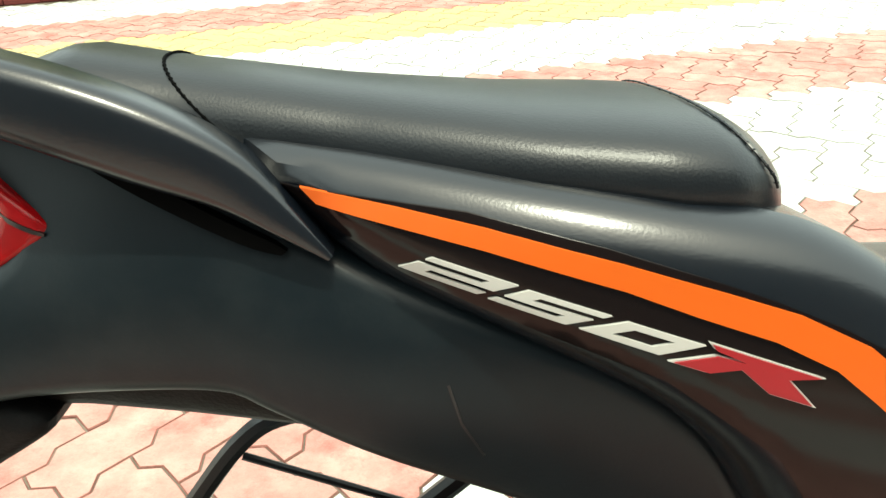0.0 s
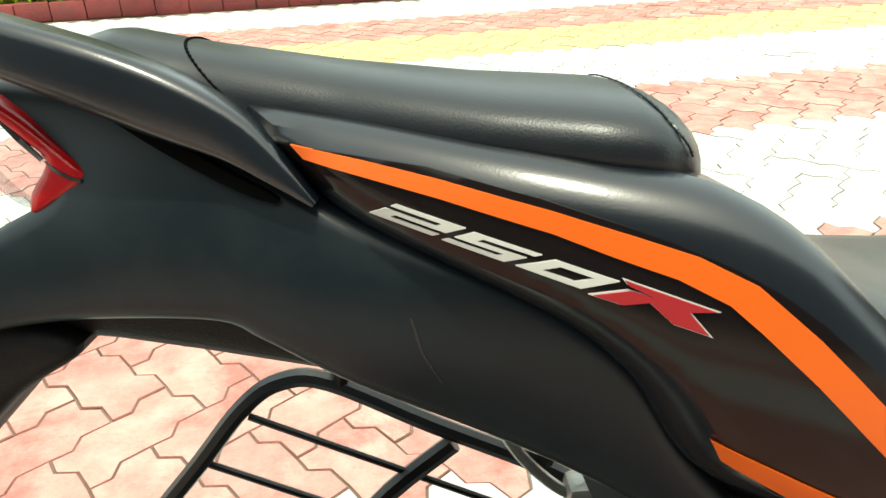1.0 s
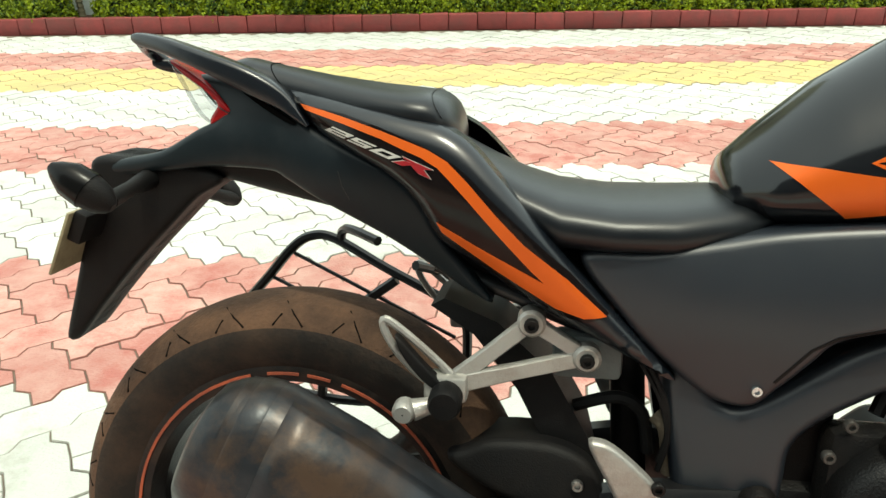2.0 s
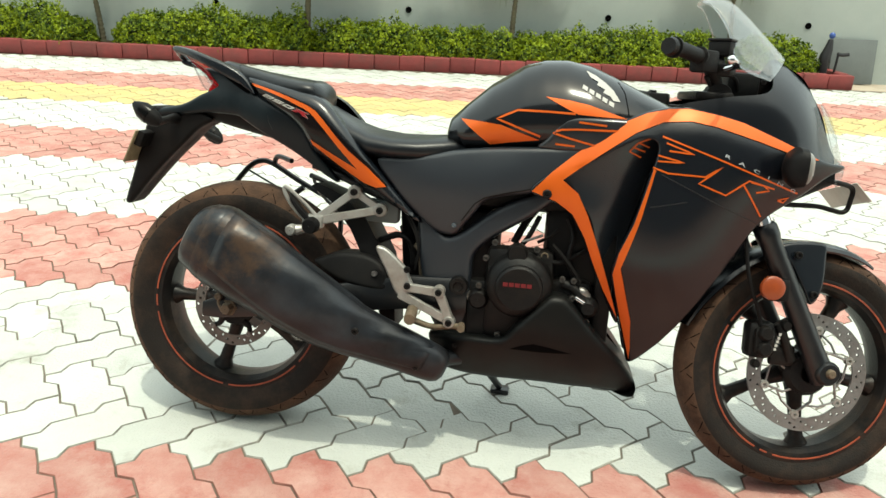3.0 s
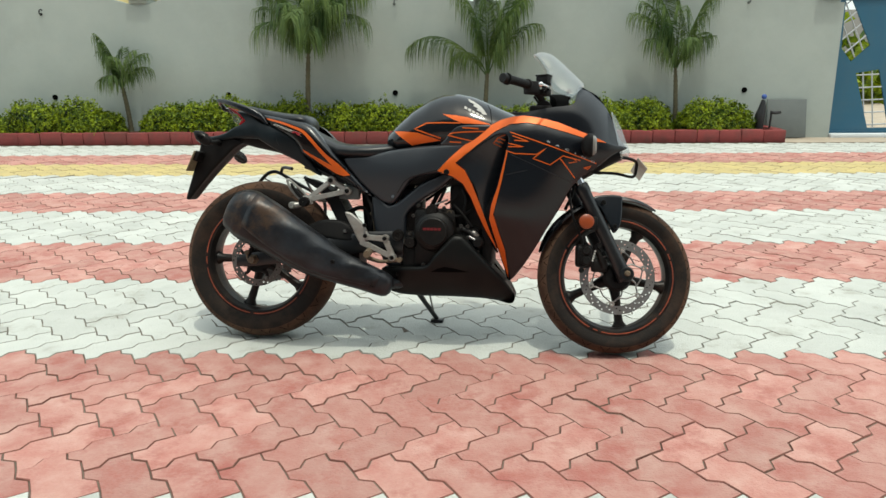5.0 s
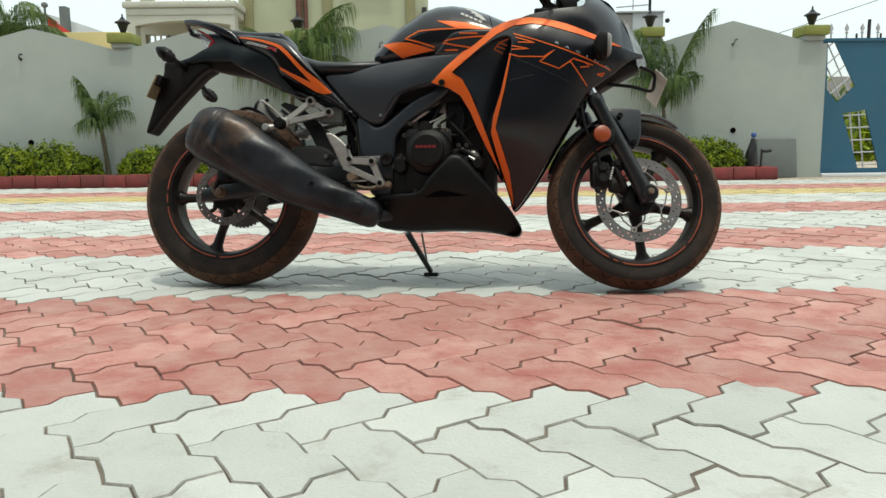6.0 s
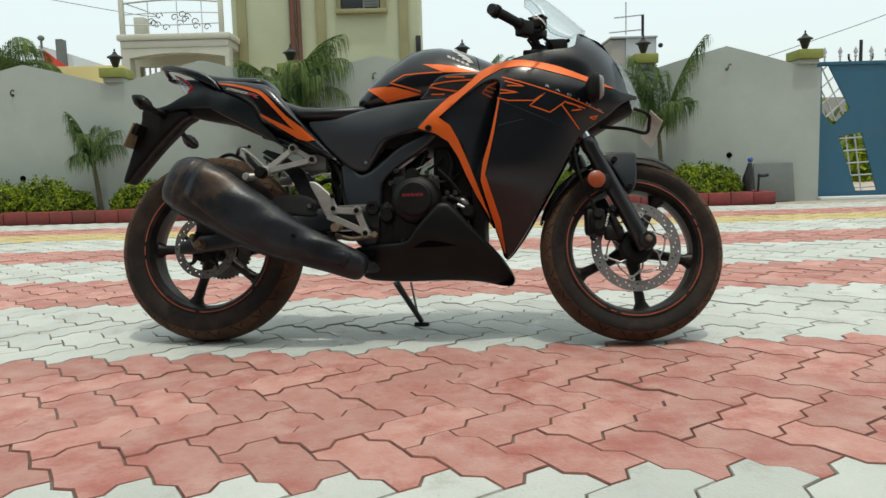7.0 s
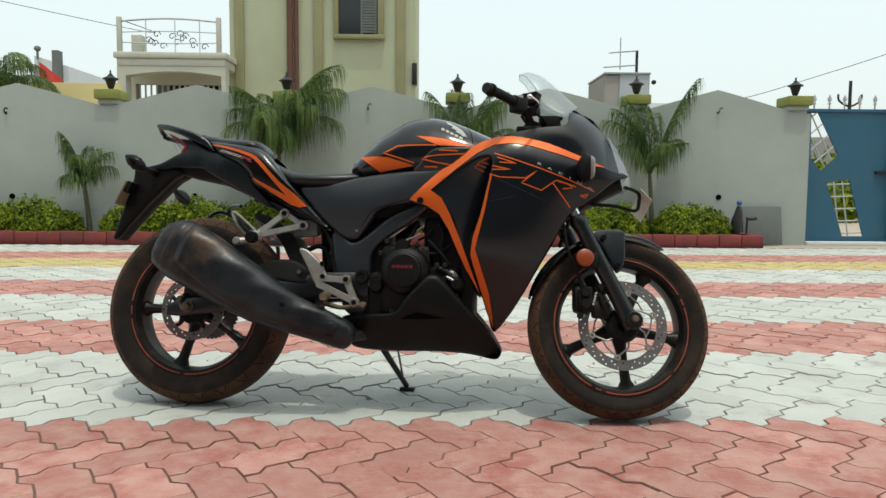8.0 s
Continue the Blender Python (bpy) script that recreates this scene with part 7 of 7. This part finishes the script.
palm(3.04, 7.70, 0.86, -0.05, [(0, 70, 24, 1.40), (4, 68, 60, 0.70), (180, 84, 42, 1.06), (184, 77, 66, 1.02), (176, 80, 55, 1.10), (262, 84, 60, 0.90), (285, 77, 90, 0.62), (95, 87, 36, 1.0), (352, 80, 70, 0.66), (200, 74, 95, 0.66)],
     "young palm with one long upright frond in the planting bed", 5, 0.36, 0.72)
palm(-7.75, 11.5, 2.25, 0.1, [(i * 47, 40 + (i * 29) % 45, 110, 1.3) for i in range(14)], "taller palm behind the compound wall", 8, 0.45)

# ---- beyond the wall ----
house = new("house")
house.matrix_world = pose(0, 16.0, 0)
Bag().box((-4.6, 0.0, -0.1), (-0.20, 8.0, 9.0)).make("wall", M_CREAM, house, "cream painted house wall")
for x in (-4.36, -2.50, -0.55):
    Bag().box((x - 0.11, -0.07, -0.1), (x + 0.11, 0.0, 9.0), None, 0.01).make("pilaster", M_OLIVE, house, "olive painted pilaster")
Bag().tube([(-3.16, -0.10, 0.0), (-3.16, -0.10, 9.0)], 0.07, 12).tube([(-3.01, -0.08, 0), (-3.01, -0.08, 9.0)], 0.05, 12).make("drain_pipe", M_PIPE, house, "red-brown drain pipes")
win = Bag().box((-2.14, -0.16, 4.24), (-0.93, 0.02, 4.34), None, 0.01).box((-2.12, -0.12, 4.34), (-2.02, 0.02, 6.2), None, 0.01).box((-1.09, -0.12, 4.34), (-0.95, 0.02, 6.2), None, 0.01).box((-2.14, -0.16, 6.2), (-0.93, 0.02, 6.34), None, 0.01)
wf = win.make("window", M_OLIVE, house, "framed window with a louvred shutter")
Bag().box((-2.02, -0.02, 4.34), (-1.09, -0.01, 6.2)).make("pane", M_ROOM, wf)
lv = Bag()
for i in range(27):
    lv.box((-1.46, -0.045, 4.40 + 0.065 * i), (-1.16, -0.02, 4.45 + 0.065 * i), pose(0, 0, 0))
lv.box((-1.50, -0.05, 4.36), (-1.46, -0.02, 6.18)).box((-1.16, -0.05, 4.36), (-1.12, -0.02, 6.18))
lv.make("shutter", M_SLATE, wf, "grey louvred shutter")
bal = Bag().box((-6.96, -0.96, 3.60), (-4.42, 3.0, 3.74), None, 0.03).box((-6.90, -0.92, 3.43), (-4.47, 3.0, 3.60), None, 0.03)
balc = bal.make("balcony", M_PALE, house, "pale plastered balcony")
arch = Bag()
for i in range(16):
    a0, a1 = i / 16, (i + 1) / 16
    h0, h1 = 3.22 + 0.10 * math.sin(math.pi * a0), 3.22 + 0.10 * math.sin(math.pi * a1)
    x0, x1 = -6.71 + 2.14 * a0, -6.71 + 2.14 * a1
    arch.add([(x0, -0.9, h0), (x1, -0.9, h1), (x1, -0.9, 3.43), (x0, -0.9, 3.43), (x0, -0.6, h0), (x1, -0.6, h1), (x1, -0.6, 3.43), (x0, -0.6, 3.43)], [(0, 1, 2, 3), (4, 5, 6, 7), (0, 1, 5, 4)])
arch.box((-6.90, -0.9, 0.0), (-6.71, -0.6, 3.43)).box((-4.57, -0.9, 0.0), (-4.47, -0.6, 3.43))
arch.make("porch_arch", M_PALE, house)
Bag().box((-6.95, 0.0, 3.16), (-4.60, 0.25, 3.60)).box((-7.0, 0.0, 0.0), (-6.84, 0.25, 3.16)).make("porch_lintel", M_PALE, house, "pale plastered porch lintel")
# near-black sheet in place of the shade inside the porch
Bag().box((-6.85, 1.4, 0.0), (-4.6, 1.5, 3.4)).make("porch_back", M_ROOM, house, "dark sheet standing for the shade inside the porch")
for i in range(16):
    Bag().box((-6.80 + 0.135 * i, 0.10, 1.2), (-6.765 + 0.135 * i, 0.14, 3.16)).make("porch_bar", M_PALE, house)
for z, c in ((4.42, 0.07), (4.18, 0.03), (3.96, -0.02)):
    Bag().tube([(-6.85 + 2.25 * k / 8, -0.85, z + c * math.sin(math.pi * k / 8)) for k in range(9)], 0.022 if z > 4.4 else 0.012, 8).make("railing", M_STEEL, balc, "stainless steel balcony rail")
for x in (-6.25, -5.60, -5.05):
    Bag().tube([(x, -0.85, 3.74), (x, -0.85, 4.45)], 0.014, 6).make("baluster", M_STEEL, balc)
for x in (-6.84, -4.62):
    Bag().box((x - 0.05, -0.90, 3.74), (x + 0.05, -0.80, 4.52), None, 0.01).make("railing_post", M_PALE, balc)
q = random.Random(9)
for i in range(13):
    cx, cz = -6.2 + 1.4 * q.random(), 3.84 + 0.34 * q.random()
    Bag().tube([(cx + 0.09 * math.cos(t * 0.9) * (1 - t / 9), -0.85, cz + 0.09 * math.sin(t * 0.9) * (1 - t / 9)) for t in range(8)], 0.010, 5).make("scroll", M_IRON, balc, "scrolled iron ornament")
Bag().box((-6.72, -0.5, 3.74), (-6.48, -0.2, 4.20), None, 0.01).make("balcony_box", M_PALE, balc)
Bag().box((-0.28, -0.12, 3.2), (-0.16, 0.3, 3.7), None, 0.02).make("wall_lamp", M_IRON, house)
tagged(house, "cream two-storey house with balcony behind the wall", "house")

hut = new("roof_hut")
hut.matrix_world = pose(0, 14, 0)
Bag().box((4.20, 0, -0.1), (4.85, 1.6, 3.19), None, 0.01).make("wall", M_FARGREY, hut)
# the hut's shaded side, made by darker colour
Bag().box((3.88, 0.02, -0.1), (4.20, 1.6, 3.17), None, 0.01).make("shade_painted_side", M_FARSHADED, hut)
Bag().box((3.87, -0.03, 3.19), (4.87, 1.65, 3.23), None, 0.01).make("roof", M_FARGREY, hut)
Bag().ball((4.92, -0.05, 3.02), (0.05, 0.07, 0.05)).make("dish", M_IRON, hut)
tagged(hut, "small whitewashed stair hut behind the wall", "hut")
ant = new("aerial")
ant.matrix_world = pose(0, 16, 0)
Bag().tube([(5.12, 0, 0), (5.12, 0, 4.05)], 0.035, 8).make("mast", M_IRON, ant)
Bag().tube([(4.32, 0, 3.66), (5.15, 0, 3.72)], 0.018, 6).tube([(4.44, 0, 4.0), (5.15, 0, 4.06)], 0.018, 6).tube([(4.72, 0, 3.6), (4.72, 0, 4.36)], 0.014, 6).make("cross_bar", M_GREYPAINT, ant)
tagged(ant, "thin television aerial on a mast", "aerial")
slab("shed", (9.0, 20.0, -0.1), (15.0, 24.0, 2.34), M_FARSHADED, 0.02, None, "low dark shed beyond the gate", "", "shed")
wide = slab("outbuilding", (5.0, 17.0, -0.1), (7.2, 20.0, 2.95), M_FARWHITE, 0.02, None, "low whitewashed outbuilding behind the wall", "", "building")
slab("yellow_yard_wall", (-8.6, 12.0, -0.1), (-5.62, 12.2, 2.62), M_FARYELLOW, 0.01, None, "yellow painted yard wall behind the house wall", "", "wall")
far = new("far_house")
far.matrix_world = pose(0, 30, 0)
Bag().box((-16.45, 0, 0), (-15.0, 6, 5.75)).add([(-16.45, 0, 5.75), (-15.0, 0, 5.75), (-16.45, 0, 6.2), (-16.45, 6, 5.75), (-15.0, 6, 5.75), (-16.45, 6, 6.2)], [(0, 1, 2), (3, 4, 5), (2, 1, 4, 5), (0, 2, 5, 3)]).make("wall", M_FARWHITE, far)
Bag().box((-15.52, -0.4, 0), (-15.26, 0.0, 6.36)).make("chimney", M_SLATE, far)
Bag().tube([(-16.2, -0.2, 6.0), (-16.2, -0.2, 6.45)], 0.05, 6).ball((-16.2, -0.2, 6.45), (0.14, 0.14, 0.12)).make("vent", M_SLATE, far)
tagged(far, "pale distant house with a tall chimney", "house")
flag = new("flag")
flag.matrix_world = pose(-11.15, 20.0, 0)
Bag().tube([(0, 0, 0), (0, 0, 4.35)], 0.02, 6).make("pole", M_GREYPAINT, flag)
fl = Bag()
fl.loft([[(0.02 + 0.62 * k / 8, 0.05 * math.sin(k * 0.9) + dy, 4.3 - 0.46 * k / 8 - hgt * (1 - k / 12)) for hgt in (0.0, 0.35, 0.7)] for k in range(9) for dy in (0.0,)], False, False)
fl.make("cloth", M_FLAG, flag, "red pennant")
tagged(flag, "red pennant on a thin pole beyond the wall", "flag")
pole = new("utility_pole")
pole.matrix_world = pose(16.1, 26, -0.35)
Bag().tube([(0, 0, 0), (0, 0, 5.25)], [0.09, 0.06], 8).make("post", M_IRON, pole)
Bag().tube([(-0.45, 0, 4.75), (-0.4, 0, 4.5), (0, 0, 4.3), (0.4, 0, 4.5), (0.45, 0, 4.75)], 0.04, 6).make("cross_arm", M_IRON, pole)
tagged(pole, "dark utility pole beyond the gate", "pole")
for pts in ([(-22.0, 24, 8.6), (-15.0, 24, 7.1), (-9.5, 24, 6.0), (-6.84, 15.15, 4.47)], [(7.1, 19.6, 2.94), (10.54, 22, 3.77), (12.58, 22, 4.40), (14.71, 22, 5.09), (19.0, 22, 6.6)]):
    c = Bag().tube(pts, 0.012, 5).make("overhead_cable", M_SLATE)
    tagged(c, "thin overhead cable against the sky", "cable", "overhead cables")
wl = np.random.default_rng(3)
vs, fs = [], []
for i in range(4200):
    x, z = wl.uniform(4.5, 16.0), abs(wl.normal(0.5, 0.55))
    p = np.array((x, 12.5 + wl.uniform(0, 2.0) + 0.25 * x, z))
    a, b = wl.normal(size=3) * 0.10, wl.normal(size=3) * 0.06
    k = len(vs)
    vs += [p - a, p + b, p + a, p - b]
    fs.append((k, k + 1, k + 2, k + 3))
tagged(obj("far_shrubs", vs, fs, M_LEAF, None, smooth=False), "green scrub seen through the gate openings", "shrubs", kind="stuff")

# ---- paving: interlocking zigzag blocks in herringbone bond ----
S = 0.0919
P0 = np.array((-0.28, -0.78))
EV, EU = np.array((S, -S * 1.04)), np.array((S, S * 1.04))
W = S * math.sqrt(2)
TOOTH = [(0.0, 0.0), (0.30, -0.0115), (0.56, 0.0125)]


def edge_pts(i, j, d, count):
    """Points of a toothed joint from lattice corner (i, j) along v (d=0) or u (d=1)."""
    e = EV if d == 0 else EU
    n = np.array((-e[1], e[0])) / W
    out = []
    for k in range(count):
        o = i * EV + j * EU + k * e
        out += [o + e * t + n * s for t, s in TOOTH]
    return out


def block(kind):
    a, c = (2, 1) if kind == 0 else (1, 2)
    right = edge_pts(a, 0, 1, c) + [a * EV + c * EU]
    topl = edge_pts(0, c, 0, a)
    left = edge_pts(0, 0, 1, c)
    loop = edge_pts(0, 0, 0, a) + right + topl[:0:-1] + [0 * EV + c * EU] + left[:0:-1]
    pts = np.array(loop)
    pts = pts[np.linalg.norm(pts - np.roll(pts, 1, 0), axis=1) > 1e-6]
    cen = (a * EV + c * EU) / 2
    nxt = np.roll(pts, -1, 0)
    turn = 1 if (pts[:, 0] * nxt[:, 1] - nxt[:, 0] * pts[:, 1]).sum() > 0 else -1

    def inset(g):
        d = nxt - pts
        d /= np.linalg.norm(d, axis=1)[:, None]
        n2 = np.c_[-d[:, 1], d[:, 0]] * turn
        n1 = np.roll(n2, 1, 0)
        return pts + g * (n1 + n2) / (1 + (n1 * n2).sum(1))[:, None]
    o, t = inset(0.0015), inset(0.0034)
    n = len(pts)
    verts = np.vstack([np.c_[o, np.full(n, -0.02)], np.c_[o, np.full(n, -0.0035)], np.c_[t, np.zeros(n)]])
    verts[:, :2] -= cen
    faces = [(r * n + k, r * n + (k + 1) % n, (r + 1) * n + (k + 1) % n, (r + 1) * n + k) for r in (0, 1) for k in range(n)] + [tuple(2 * n + k for k in range(n))]
    return verts, faces, cen


BANDS = [(7.32, "white"), (6.30, "red"), (5.53, "yellow"), (4.655, "white"), (3.83, "red"), (2.99, "white"), (2.12, "red"), (1.245, "white"), (0.30, "red"), (-0.68, "white"), (-1.60, "red"), (-2.5, "white"), (-3.4, "red")]


def band(y):
    name = "white"
    for e, n in BANDS:
        if y < e:
            name = n
    return name


shapes = [block(0), block(1)]
pieces = {}
rest = {k: ([], []) for k in M_PAVE}
pr = np.random.default_rng(11)
single = 0
for i in range(-110, 130):
    for j in range(-110, 130):
        kind = {1: 0, 0: 1}.get((i - j) % 4)
        if kind is None:
            continue
        verts, faces, cen = shapes[kind]
        c = P0 + i * EV + j * EU + cen
        if not (-9.1 < c[0] < 9.5 and -4.5 < c[1] < 7.22):
            continue
        col = band(c[1])
        dz, tx, ty = pr.normal(0, 0.0011), pr.normal(0, 0.006), pr.normal(0, 0.006)
        if single < 300 and -1.15 < c[0] < 1.45 and -1.30 < c[1] < 1.9 and (c[1] < 1.2 or abs(c[0]) < 9):
            if (kind, col) not in pieces:
                me = bpy.data.meshes.new("paving_block")
                me.from_pydata(verts.tolist(), [], faces)
                me.materials.append(M_PAVE[col])
                me.materials.append(M_JOINT[col])
                me.polygons.foreach_set("material_index", [int(len(f) < 5) for f in faces])
                pieces[kind, col] = me
            o = new("paving_block", pieces[kind, col])
            o.parent = pavement
            o.matrix_basis = Matrix.Translation((c[0], c[1], dz)) @ Euler((tx, ty, 0)).to_matrix().to_4x4()
            single += 1
            continue
        vv, ff = rest[col]
        n = sum(len(a) for a in vv)
        w = verts.copy()
        w[:, 2] += dz + w[:, 0] * ty + w[:, 1] * tx
        w[:, :2] += c
        vv.append(w)
        ff += [tuple(k + n for k in f) for f in faces]
for col, (vv, ff) in rest.items():
    me = bpy.data.meshes.new("paving_field")
    me.from_pydata(np.vstack(vv).tolist(), [], ff)
    me.materials.append(M_PAVE[col])
    me.materials.append(M_JOINT[col])
    me.polygons.foreach_set("material_index", [int(len(f) < 5) for f in ff])
    o = new("paving_field", me)
    o.parent = pavement
    tagged(o, col + " painted interlocking paving blocks", kind="stuff")
